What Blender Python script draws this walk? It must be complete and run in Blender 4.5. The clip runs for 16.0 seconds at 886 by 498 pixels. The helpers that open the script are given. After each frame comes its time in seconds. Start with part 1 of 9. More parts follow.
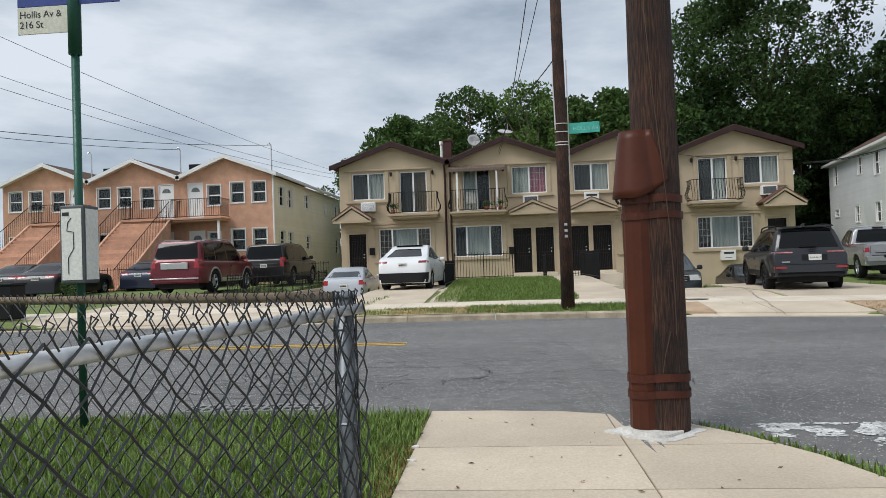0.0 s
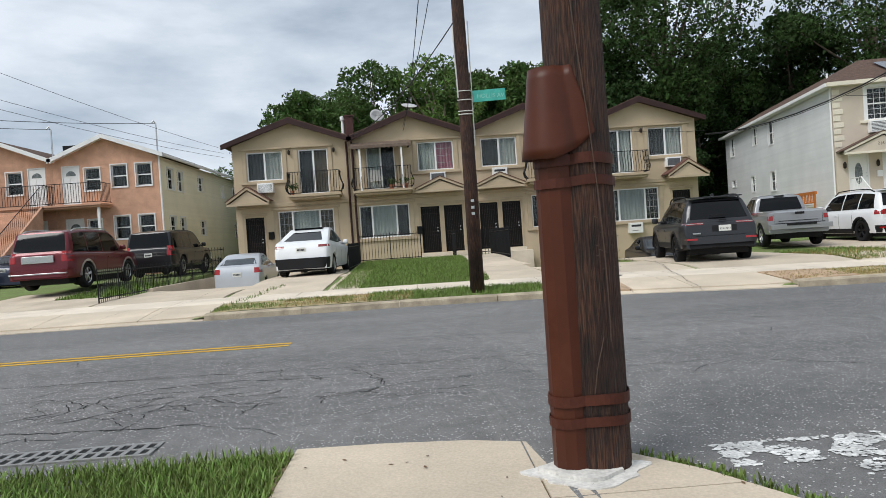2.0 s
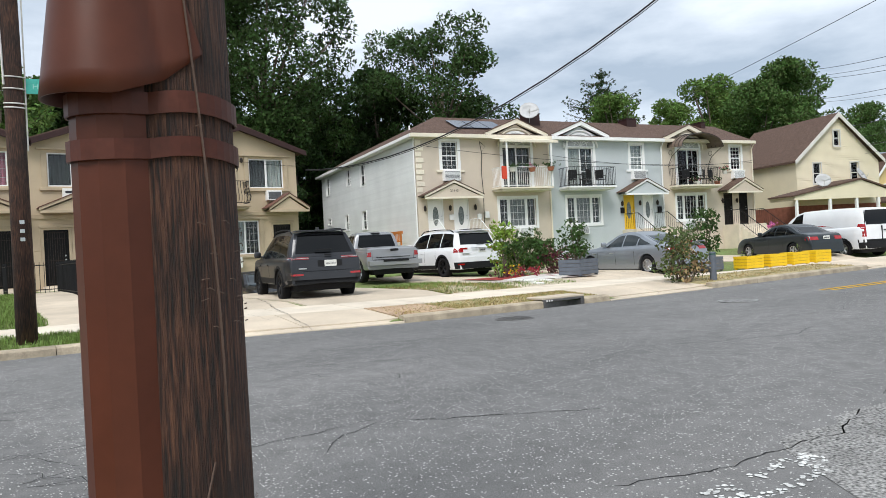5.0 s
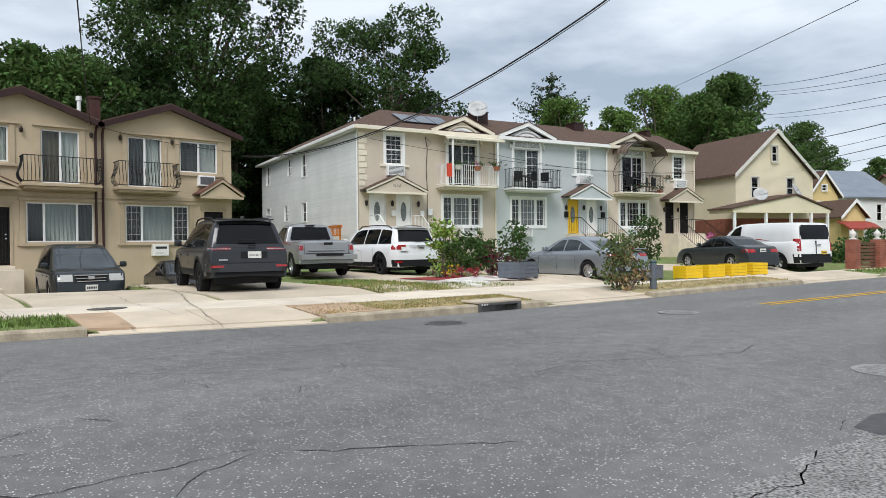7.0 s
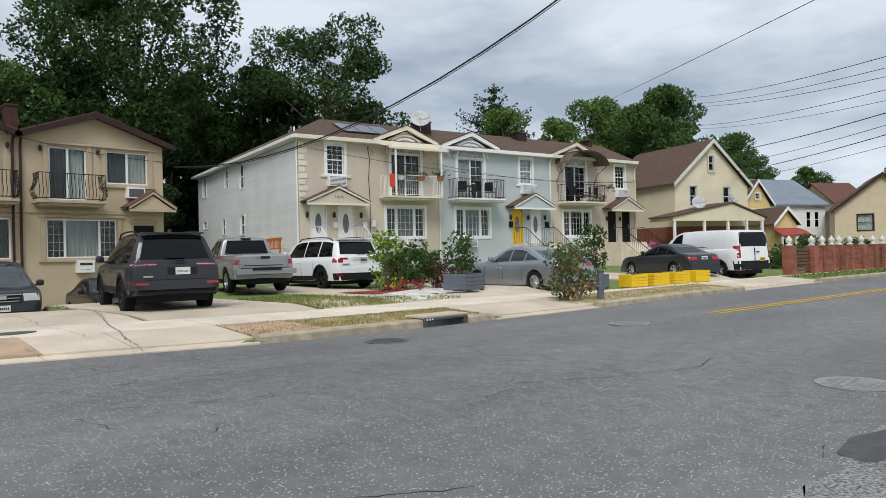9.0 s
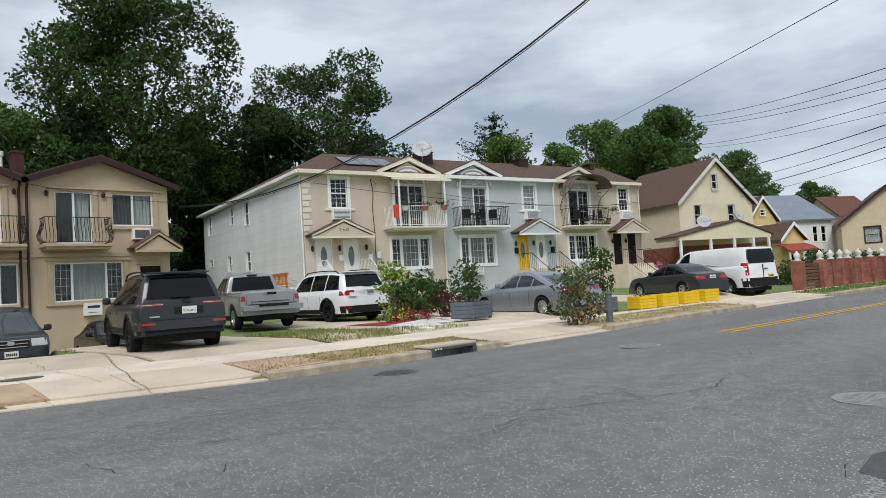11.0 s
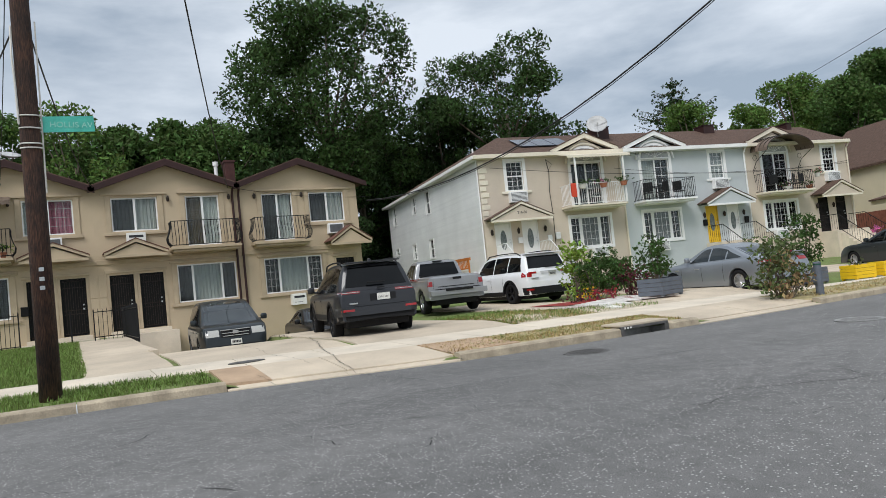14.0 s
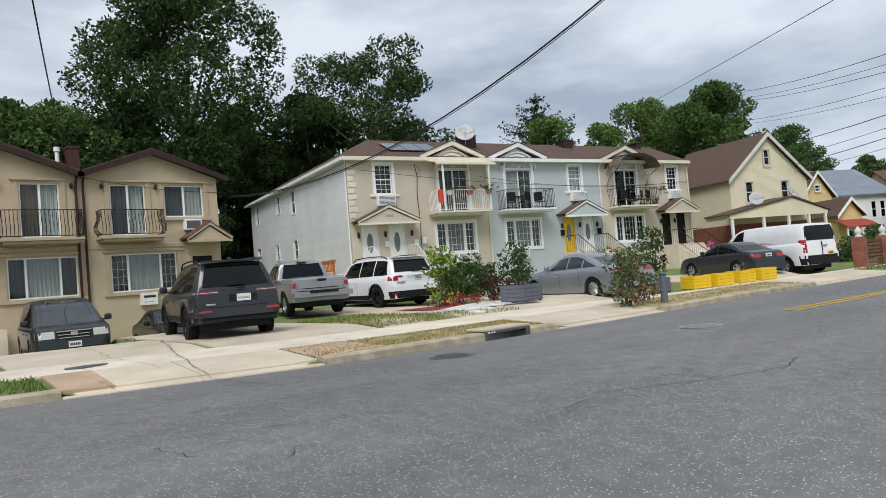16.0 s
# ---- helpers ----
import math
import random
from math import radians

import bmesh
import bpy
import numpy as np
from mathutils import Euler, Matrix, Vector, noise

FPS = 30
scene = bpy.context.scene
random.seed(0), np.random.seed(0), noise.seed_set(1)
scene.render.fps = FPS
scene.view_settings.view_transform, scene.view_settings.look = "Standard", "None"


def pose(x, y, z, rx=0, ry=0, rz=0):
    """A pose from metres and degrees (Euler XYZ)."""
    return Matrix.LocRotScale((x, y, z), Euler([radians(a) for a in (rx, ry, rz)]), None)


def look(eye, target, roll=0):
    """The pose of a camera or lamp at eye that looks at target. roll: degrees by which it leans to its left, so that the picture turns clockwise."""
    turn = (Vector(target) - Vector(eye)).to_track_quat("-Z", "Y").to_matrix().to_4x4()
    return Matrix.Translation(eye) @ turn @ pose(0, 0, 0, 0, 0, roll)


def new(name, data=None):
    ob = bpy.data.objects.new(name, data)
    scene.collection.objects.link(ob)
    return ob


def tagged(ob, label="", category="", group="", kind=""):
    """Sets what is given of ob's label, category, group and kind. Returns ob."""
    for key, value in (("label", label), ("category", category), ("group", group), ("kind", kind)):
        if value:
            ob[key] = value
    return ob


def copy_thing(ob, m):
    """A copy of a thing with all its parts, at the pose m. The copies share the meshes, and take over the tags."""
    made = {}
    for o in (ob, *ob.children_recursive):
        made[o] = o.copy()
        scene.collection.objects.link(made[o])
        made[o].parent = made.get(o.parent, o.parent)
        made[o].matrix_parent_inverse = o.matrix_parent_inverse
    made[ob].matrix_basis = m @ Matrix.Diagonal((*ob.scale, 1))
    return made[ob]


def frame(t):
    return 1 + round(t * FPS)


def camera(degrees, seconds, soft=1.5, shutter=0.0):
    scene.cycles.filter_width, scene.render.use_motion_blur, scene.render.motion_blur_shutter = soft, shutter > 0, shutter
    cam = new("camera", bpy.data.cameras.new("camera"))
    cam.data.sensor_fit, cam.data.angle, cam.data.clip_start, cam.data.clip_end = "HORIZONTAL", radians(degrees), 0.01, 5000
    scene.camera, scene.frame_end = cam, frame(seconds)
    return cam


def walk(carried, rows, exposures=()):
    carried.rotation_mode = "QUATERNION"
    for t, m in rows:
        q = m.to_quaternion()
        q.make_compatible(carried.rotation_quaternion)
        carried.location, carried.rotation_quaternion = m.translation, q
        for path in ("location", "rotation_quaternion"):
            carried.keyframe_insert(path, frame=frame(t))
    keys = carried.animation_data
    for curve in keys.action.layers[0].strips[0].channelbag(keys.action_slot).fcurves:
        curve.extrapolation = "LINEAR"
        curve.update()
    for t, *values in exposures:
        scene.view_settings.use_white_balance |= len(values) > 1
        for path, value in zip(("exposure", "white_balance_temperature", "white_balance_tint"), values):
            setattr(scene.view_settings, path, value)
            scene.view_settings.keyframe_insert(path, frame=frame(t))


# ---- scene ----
cam = camera(65.4, 16.0, 0.7)
PATH = [
    (0, (1.323, 0.240, 1.364), (1.151, 2.232, 1.405), -2.0),
    (0.5, (1.376, 0.621, 1.371), (1.380, 2.621, 1.406), -1.6),
    (1, (1.451, 1.007, 1.378), (1.508, 3.006, 1.403), -1.8),
    (1.5, (1.475, 1.370, 1.399), (1.574, 3.368, 1.400), -3.7),
    (2, (1.545, 1.732, 1.405), (1.622, 3.730, 1.374), -3.9),
    (2.5, (1.545, 2.079, 1.395), (1.639, 4.076, 1.356), -4.3),
    (3, (1.605, 2.501, 1.380), (1.845, 4.486, 1.362), -3.4),
    (3.5, (1.623, 2.873, 1.384), (2.125, 4.809, 1.395), -3.3),
    (4, (1.639, 3.146, 1.393), (2.340, 5.019, 1.418), -3.6),
    (4.5, (1.846, 3.394, 1.392), (2.756, 5.175, 1.410), -2.3),
    (5, (1.997, 3.569, 1.355), (3.142, 5.208, 1.357), -3.1),
    (7.5, (2.888, 4.288, 1.356), (4.192, 5.804, 1.325), -0.6),
    (8, (2.967, 4.426, 1.364), (4.362, 5.858, 1.312), -1.9),
    (8.5, (3.051, 4.510, 1.365), (4.494, 5.895, 1.345), -2.2),
    (9, (3.222, 4.621, 1.371), (4.611, 6.059, 1.390), -1.4),
    (11.5, (3.267, 4.638, 1.364), (4.645, 6.084, 1.477), -3.8),
    (12, (3.222, 4.632, 1.350), (4.583, 6.093, 1.472), -3.6),
    (12.5, (3.205, 4.602, 1.330), (4.524, 6.100, 1.458), -4.1),
    (13, (3.210, 4.632, 1.332), (4.407, 6.228, 1.476), -4.8),
    (13.5, (3.194, 4.675, 1.330), (4.223, 6.385, 1.452), -5.2),
    (14, (3.179, 4.663, 1.344), (4.142, 6.413, 1.440), -6.0),
    (14.5, (3.189, 4.672, 1.332), (4.150, 6.424, 1.418), -6.3),
    (15, (3.151, 4.710, 1.348), (4.187, 6.419, 1.427), -6.2),
    (15.5, (3.148, 4.791, 1.342), (4.344, 6.393, 1.401), -5.3),
    (16, (3.223, 4.852, 1.337), (4.507, 6.383, 1.407), -4.7),
]
walk(cam, [(t, look(eye, target, roll)) for t, eye, target, roll in PATH],
     [(0, -0.02), (1, 0.05), (2.5, 0.15), (3.5, 0.25), (4.5, 0.38), (5.2, 0.42), (7.3, 0.19), (9, 0.03), (12.5, 0.01), (14, 0.07), (16, 0.06)])

# ---- light: an overcast afternoon ----
world = bpy.data.worlds.new("sky")
scene.world = world
world.use_nodes = True
wn, wl = world.node_tree.nodes, world.node_tree.links
wn.clear()
SUN_EL, SUN_ROT = radians(50), radians(232)
w_out, w_bg = wn.new("ShaderNodeOutputWorld"), wn.new("ShaderNodeBackground")
w_sky = wn.new("ShaderNodeTexSky")
w_sky.sky_type, w_sky.sun_disc, w_sky.sun_elevation, w_sky.sun_rotation = "NISHITA", False, SUN_EL, SUN_ROT
w_dim = wn.new("ShaderNodeVectorMath")
w_dim.operation = "SCALE"
w_dim.inputs["Scale"].default_value = 0.10
w_co, w_map = wn.new("ShaderNodeTexCoord"), wn.new("ShaderNodeMapping")
w_map.inputs["Scale"].default_value = (1.0, 1.0, 3.2)
w_noise = wn.new("ShaderNodeTexNoise")
w_noise.inputs["Scale"].default_value, w_noise.inputs["Detail"].default_value = 2.6, 7
w_noise.inputs["Roughness"].default_value = 0.55
w_ramp = wn.new("ShaderNodeValToRGB")
w_ramp.color_ramp.elements[0].position, w_ramp.color_ramp.elements[0].color = 0.34, (0.375, 0.45, 0.545, 1)
w_ramp.color_ramp.elements[1].position, w_ramp.color_ramp.elements[1].color = 0.62, (0.80, 0.865, 0.945, 1)
w_mix = wn.new("ShaderNodeMix")
w_mix.data_type = "RGBA"
w_mix.inputs["Factor"].default_value = 0.88
wl.new(w_co.outputs["Generated"], w_map.inputs["Vector"])
wl.new(w_map.outputs["Vector"], w_noise.inputs["Vector"])
wl.new(w_noise.outputs["Fac"], w_ramp.inputs["Fac"])
wl.new(w_sky.outputs["Color"], w_dim.inputs[0])
wl.new(w_dim.outputs["Vector"], w_mix.inputs["A"])
wl.new(w_ramp.outputs["Color"], w_mix.inputs["B"])
wl.new(w_mix.outputs["Result"], w_bg.inputs["Color"])
w_bg.inputs["Strength"].default_value = 1.0
wl.new(w_bg.outputs["Background"], w_out.inputs["Surface"])
sun_lamp = bpy.data.lights.new("sun", "SUN")
sun_lamp.energy, sun_lamp.angle, sun_lamp.color = 2.3, radians(28), (1.0, 0.985, 0.96)
sun = new("sun", sun_lamp)
sun.matrix_world = look((0, 0, 60), (-20 * math.sin(SUN_ROT), -20 * math.cos(SUN_ROT), 60 - 20 * math.tan(SUN_EL)))


# ---- materials ----
def shader(name):
    m = bpy.data.materials.new(name)
    m.use_nodes = True
    n, l = m.node_tree.nodes, m.node_tree.links
    return m, n, l, n["Principled BSDF"]


def mat(name, color, rough=0.6, metal=0.0, var=0.18, scale=1.5, grain=0.1, gscale=40.0, bump=0.15, coat=0.0, each=0.0, stretch=(1, 1, 1), tint=None, spec=0.35):
    """A surface with stains at one scale, grain and relief at another. each: how far alike pieces differ."""
    m, n, l, b = shader(name)
    b.inputs["Roughness"].default_value, b.inputs["Metallic"].default_value = rough, metal
    b.inputs["Coat Weight"].default_value = coat
    b.inputs["Specular IOR Level"].default_value = spec
    b.inputs["Coat Roughness"].default_value = 0.06
    co, mp = n.new("ShaderNodeTexCoord"), n.new("ShaderNodeMapping")
    mp.inputs["Scale"].default_value = stretch
    l.new(co.outputs["Object"], mp.inputs["Vector"])
    big, small = n.new("ShaderNodeTexNoise"), n.new("ShaderNodeTexNoise")
    big.inputs["Scale"].default_value, big.inputs["Detail"].default_value = scale, 6
    small.inputs["Scale"].default_value, small.inputs["Detail"].default_value = gscale, 4
    for t in (big, small):
        l.new(mp.outputs["Vector"], t.inputs["Vector"])
    dark, light = [c * (1 - var) for c in color], [min(1, c * (1 + var)) for c in color]
    if tint:
        dark = list(tint)
    ramp = n.new("ShaderNodeValToRGB")
    ramp.color_ramp.elements[0].position, ramp.color_ramp.elements[0].color = 0.3, (*dark, 1)
    ramp.color_ramp.elements[1].position, ramp.color_ramp.elements[1].color = 0.7, (*light, 1)
    l.new(big.outputs["Fac"], ramp.inputs["Fac"])
    mul = n.new("ShaderNodeHueSaturation")
    val = n.new("ShaderNodeMapRange")
    val.inputs["From Min"].default_value, val.inputs["From Max"].default_value = 0.3, 0.7
    val.inputs["To Min"].default_value, val.inputs["To Max"].default_value = 1 - grain, 1 + grain
    l.new(small.outputs["Fac"], val.inputs["Value"])
    if each:
        info, rng, prod = n.new("ShaderNodeObjectInfo"), n.new("ShaderNodeMapRange"), n.new("ShaderNodeMath")
        rng.inputs["To Min"].default_value, rng.inputs["To Max"].default_value = 1 - each, 1 + each
        prod.operation = "MULTIPLY"
        l.new(info.outputs["Random"], rng.inputs["Value"])
        l.new(rng.outputs["Result"], prod.inputs[0])
        l.new(val.outputs["Result"], prod.inputs[1])
        l.new(prod.outputs["Value"], mul.inputs["Value"])
    else:
        l.new(val.outputs["Result"], mul.inputs["Value"])
    l.new(ramp.outputs["Color"], mul.inputs["Color"])
    l.new(mul.outputs["Color"], b.inputs["Base Color"])
    if bump:
        bp = n.new("ShaderNodeBump")
        bp.inputs["Strength"].default_value, bp.inputs["Distance"].default_value = bump, 0.02
        l.new(small.outputs["Fac"], bp.inputs["Height"])
        l.new(bp.outputs["Normal"], b.inputs["Normal"])
    return m


def glass(name, tint, ior=1.5):
    m, n, l, b = shader(name)
    n.remove(b)
    out = n["Material Output"]
    tr, gl, fr, mx = n.new("ShaderNodeBsdfTransparent"), n.new("ShaderNodeBsdfGlossy"), n.new("ShaderNodeFresnel"), n.new("ShaderNodeMixShader")
    tr.inputs["Color"].default_value = (*tint, 1)
    gl.inputs["Roughness"].default_value = 0.03
    fr.inputs["IOR"].default_value = ior
    l.new(fr.outputs["Fac"], mx.inputs["Fac"])
    l.new(tr.outputs["BSDF"], mx.inputs[1])
    l.new(gl.outputs["BSDF"], mx.inputs[2])
    l.new(mx.outputs["Shader"], out.inputs["Surface"])
    return m


def leafy(name, color, each=0.25):
    """Leaves: each leaf differs a little, and some light comes through."""
    m, n, l, b = shader(name)
    geo, rng, hsv = n.new("ShaderNodeNewGeometry"), n.new("ShaderNodeMapRange"), n.new("ShaderNodeHueSaturation")
    rng.inputs["To Min"].default_value, rng.inputs["To Max"].default_value = 1 - each * 2, 1 + each * 2
    hue = n.new("ShaderNodeMapRange")
    hue.inputs["To Min"].default_value, hue.inputs["To Max"].default_value = 0.47, 0.515
    hsv.inputs["Color"].default_value = (*color, 1)
    l.new(geo.outputs["Random Per Island"], rng.inputs["Value"])
    l.new(geo.outputs["Random Per Island"], hue.inputs["Value"])
    l.new(rng.outputs["Result"], hsv.inputs["Value"])
    l.new(hue.outputs["Result"], hsv.inputs["Hue"])
    l.new(hsv.outputs["Color"], b.inputs["Base Color"])
    b.inputs["Roughness"].default_value = 0.55
    b.inputs["Specular IOR Level"].default_value = 0.15
    tl, mx, out = n.new("ShaderNodeBsdfTranslucent"), n.new("ShaderNodeMixShader"), n["Material Output"]
    l.new(hsv.outputs["Color"], tl.inputs["Color"])
    mx.inputs["Fac"].default_value = 0.25
    l.new(b.outputs["BSDF"], mx.inputs[1])
    l.new(tl.outputs["BSDF"], mx.inputs[2])
    l.new(mx.outputs["Shader"], out.inputs["Surface"])
    return m


def asphalt_mat():
    """Worn asphalt: grey binder, pale stone chips, wide stains and tyre tracks."""
    m, n, l, b = shader("asphalt")
    co = n.new("ShaderNodeTexCoord")
    mp = n.new("ShaderNodeMapping")
    mp.inputs["Scale"].default_value = (0.35, 1.0, 1.0)
    l.new(co.outputs["Object"], mp.inputs["Vector"])
    wide, mid, chips, fine = n.new("ShaderNodeTexNoise"), n.new("ShaderNodeTexNoise"), n.new("ShaderNodeTexVoronoi"), n.new("ShaderNodeTexNoise")
    wide.inputs["Scale"].default_value, wide.inputs["Detail"].default_value = 0.55, 5
    mid.inputs["Scale"].default_value, mid.inputs["Detail"].default_value = 5.0, 6
    chips.inputs["Scale"].default_value = 62
    fine.inputs["Scale"].default_value, fine.inputs["Detail"].default_value = 140, 3
    l.new(mp.outputs["Vector"], wide.inputs["Vector"])
    for t in (mid, chips, fine):
        l.new(co.outputs["Object"], t.inputs["Vector"])
    ramp = n.new("ShaderNodeValToRGB")
    ramp.color_ramp.elements[0].position, ramp.color_ramp.elements[0].color = 0.32, (0.142, 0.140, 0.137, 1)
    ramp.color_ramp.elements[1].position, ramp.color_ramp.elements[1].color = 0.68, (0.192, 0.188, 0.183, 1)
    l.new(wide.outputs["Fac"], ramp.inputs["Fac"])
    v1, hs = n.new("ShaderNodeMapRange"), n.new("ShaderNodeHueSaturation")
    v1.inputs["From Min"].default_value, v1.inputs["From Max"].default_value, v1.inputs["To Min"].default_value, v1.inputs["To Max"].default_value = 0.3, 0.7, 0.87, 1.13
    l.new(mid.outputs["Fac"], v1.inputs["Value"])
    v2, pr = n.new("ShaderNodeMapRange"), n.new("ShaderNodeMath")
    v2.inputs["From Min"].default_value, v2.inputs["From Max"].default_value, v2.inputs["To Min"].default_value, v2.inputs["To Max"].default_value = 0.3, 0.7, 0.7, 1.3
    pr.operation = "MULTIPLY"
    l.new(fine.outputs["Fac"], v2.inputs["Value"])
    l.new(v1.outputs["Result"], pr.inputs[0])
    l.new(v2.outputs["Result"], pr.inputs[1])
    l.new(pr.outputs["Value"], hs.inputs["Value"])
    l.new(ramp.outputs["Color"], hs.inputs["Color"])
    sep, lt, lt2, both, mix = n.new("ShaderNodeSeparateColor"), n.new("ShaderNodeMath"), n.new("ShaderNodeMath"), n.new("ShaderNodeMath"), n.new("ShaderNodeMix")
    l.new(chips.outputs["Color"], sep.inputs["Color"])
    lt.operation, lt2.operation, both.operation = "LESS_THAN", "LESS_THAN", "MULTIPLY"
    lt.inputs[1].default_value = 0.13
    lt2.inputs[1].default_value = 0.42
    l.new(sep.outputs["Red"], lt.inputs[0])
    l.new(chips.outputs["Distance"], lt2.inputs[0])
    l.new(lt.outputs["Value"], both.inputs[0])
    l.new(lt2.outputs["Value"], both.inputs[1])
    mix.data_type = "RGBA"
    mix.inputs["B"].default_value = (0.50, 0.49, 0.47, 1)
    l.new(both.outputs["Value"], mix.inputs["Factor"])
    l.new(hs.outputs["Color"], mix.inputs["A"])
    l.new(mix.outputs["Result"], b.inputs["Base Color"])
    bp = n.new("ShaderNodeBump")
    bp.inputs["Strength"].default_value, bp.inputs["Distance"].default_value = 0.5, 0.01
    l.new(fine.outputs["Fac"], bp.inputs["Height"])
    l.new(bp.outputs["Normal"], b.inputs["Normal"])
    b.inputs["Roughness"].default_value = 0.9
    b.inputs["Specular IOR Level"].default_value = 0.25
    return m


ASPHALT = asphalt_mat()
CONCRETE = mat("concrete", (0.55, 0.465, 0.36), 0.9, var=0.14, scale=0.9, grain=0.10, gscale=55, bump=0.25, each=0.07)
CONCRETE_PALE = mat("pale_concrete", (0.66, 0.58, 0.47), 0.9, var=0.12, scale=1.2, grain=0.08, gscale=55, each=0.05)
CURB = mat("curb_stone", (0.38, 0.32, 0.235), 0.9, var=0.3, scale=3, grain=0.15)
SOIL = mat("soil", (0.23, 0.17, 0.10), 0.95, var=0.4, scale=2.5, grain=0.25, gscale=25, bump=0.6)
TURF = mat("turf", (0.12, 0.185, 0.05), 0.95, var=0.35, scale=1.4, grain=0.4, gscale=30, bump=0.8, tint=(0.15, 0.155, 0.06))
GRASS = leafy("grass_blade", (0.160, 0.235, 0.062), 0.3)
DRY_GRASS = leafy("dry_grass_blade", (0.36, 0.27, 0.11), 0.25)
STUCCO = mat("tan_stucco", (0.50, 0.40, 0.278), 0.9, var=0.08, scale=0.8, grain=0.06, gscale=90, bump=0.3)
STUCCO_TRIM = mat("tan_trim", (0.45, 0.36, 0.25), 0.8, var=0.1, scale=2, grain=0.05)
BROWN_TRIM = mat("dark_brown_trim", (0.034, 0.012, 0.011), 0.5, var=0.2)
SHINGLE = mat("brown_shingle", (0.105, 0.066, 0.05), 0.95, var=0.25, scale=6, grain=0.3, gscale=60, bump=0.6)
MAROON_CLAD = mat("maroon_cladding", (0.060, 0.020, 0.017), 0.6, var=0.2, scale=4)
DULL_SHINGLE = mat("dull_red_shingle", (0.13, 0.062, 0.045), 0.95, var=0.25, scale=6, grain=0.3, gscale=60, bump=0.5)
RED_SHINGLE = mat("red_brown_shingle", (0.24, 0.10, 0.065), 0.95, var=0.2, scale=6, grain=0.25, gscale=60, bump=0.5)
CREAM = mat("cream_stucco", (0.575, 0.495, 0.405), 0.9, var=0.07, scale=0.7, grain=0.05, gscale=90, bump=0.3)
GREYBLUE = mat("pale_grey_stucco", (0.49, 0.525, 0.535), 0.9, var=0.06, scale=0.7, grain=0.05, gscale=90, bump=0.3)
WHITE = mat("white_paint", (0.80, 0.80, 0.79), 0.45, var=0.05, grain=0.03, bump=0.04)
WHITE_SIDING = mat("white_vinyl_siding", (0.76, 0.77, 0.765), 0.5, var=0.06, scale=0.6, grain=0.03, bump=0.03, each=0.03)
YELLOW_SIDING = mat("cream_vinyl_siding", (0.82, 0.77, 0.60), 0.5, var=0.06, scale=0.6, grain=0.03, bump=0.03, each=0.03)
BRICK_PINK = mat("salmon_brick", (0.57, 0.33, 0.225), 0.9, var=0.15, scale=2, grain=0.15, gscale=30, each=0.12)
BRICK_RED = mat("red_brick", (0.28, 0.105, 0.07), 0.9, var=0.25, scale=3, grain=0.15, gscale=30, each=0.2)
DARK = mat("black_iron", (0.012, 0.012, 0.013), 0.5, 0.0, spec=0.2, var=0.2, bump=0.05)
# near-black colour that holds the shade of unlit rooms
ROOM = mat("unlit_room", (0.05, 0.045, 0.04), 0.9)
GLASS = glass("window_glass", (0.80, 0.84, 0.84), 1.45)
CURTAIN = mat("white_curtain", (0.66, 0.66, 0.62), 0.9, var=0.15, scale=1.2, stretch=(9, 1, 0.5), bump=0)
CURTAIN_GREY = mat("grey_curtain", (0.055, 0.058, 0.058), 0.9, var=0.3, scale=1.2, stretch=(9, 1, 0.5), bump=0)
CURTAIN_MID = mat("pale_grey_blind", (0.34, 0.34, 0.33), 0.9, var=0.12, scale=1.2, stretch=(1, 1, 9), bump=0)
CURTAIN_PINK = mat("pink_curtain", (0.62, 0.22, 0.30), 0.9, var=0.15, scale=1.2, stretch=(9, 1, 0.5), bump=0)
CURTAIN_BROWN = mat("brown_curtain", (0.16, 0.12, 0.08), 0.9, var=0.25, scale=1.2, stretch=(9, 1, 0.5), bump=0)
BARK = mat("bark", (0.14, 0.11, 0.085), 0.95, var=0.3, scale=4, grain=0.3, gscale=25, bump=0.8, stretch=(1, 1, 0.3))
# dark foliage, lowered further so the colour carries shade among the crowns
LEAF_DARK_SHADED = leafy("dark_shaded_leaves", (0.027, 0.054, 0.016))
LEAF_MID = leafy("green_leaves", (0.072, 0.132, 0.036))
LEAF_OAK = leafy("oak_leaves", (0.047, 0.088, 0.025), 0.34)
LEAF_LIGHT = leafy("light_leaves", (0.11, 0.19, 0.045))


# ---- mesh helpers ----
def part(name, bm, material, parent=None, label="", smooth=False):
    me = bpy.data.meshes.new(name)
    bmesh.ops.recalc_face_normals(bm, faces=bm.faces)
    bm.to_mesh(me)
    bm.free()
    if smooth:
        me.polygons.foreach_set("use_smooth", [True] * len(me.polygons))
    me.materials.append(material)
    ob = new(name, me)
    if parent:
        ob.parent = parent
    if label:
        ob["label"] = label
    return ob


def thing(name, m, label, category, group="", kind=""):
    ob = new(name)
    ob.empty_display_size = 0.2
    ob.matrix_world = m
    return tagged(ob, label, category, group, kind)


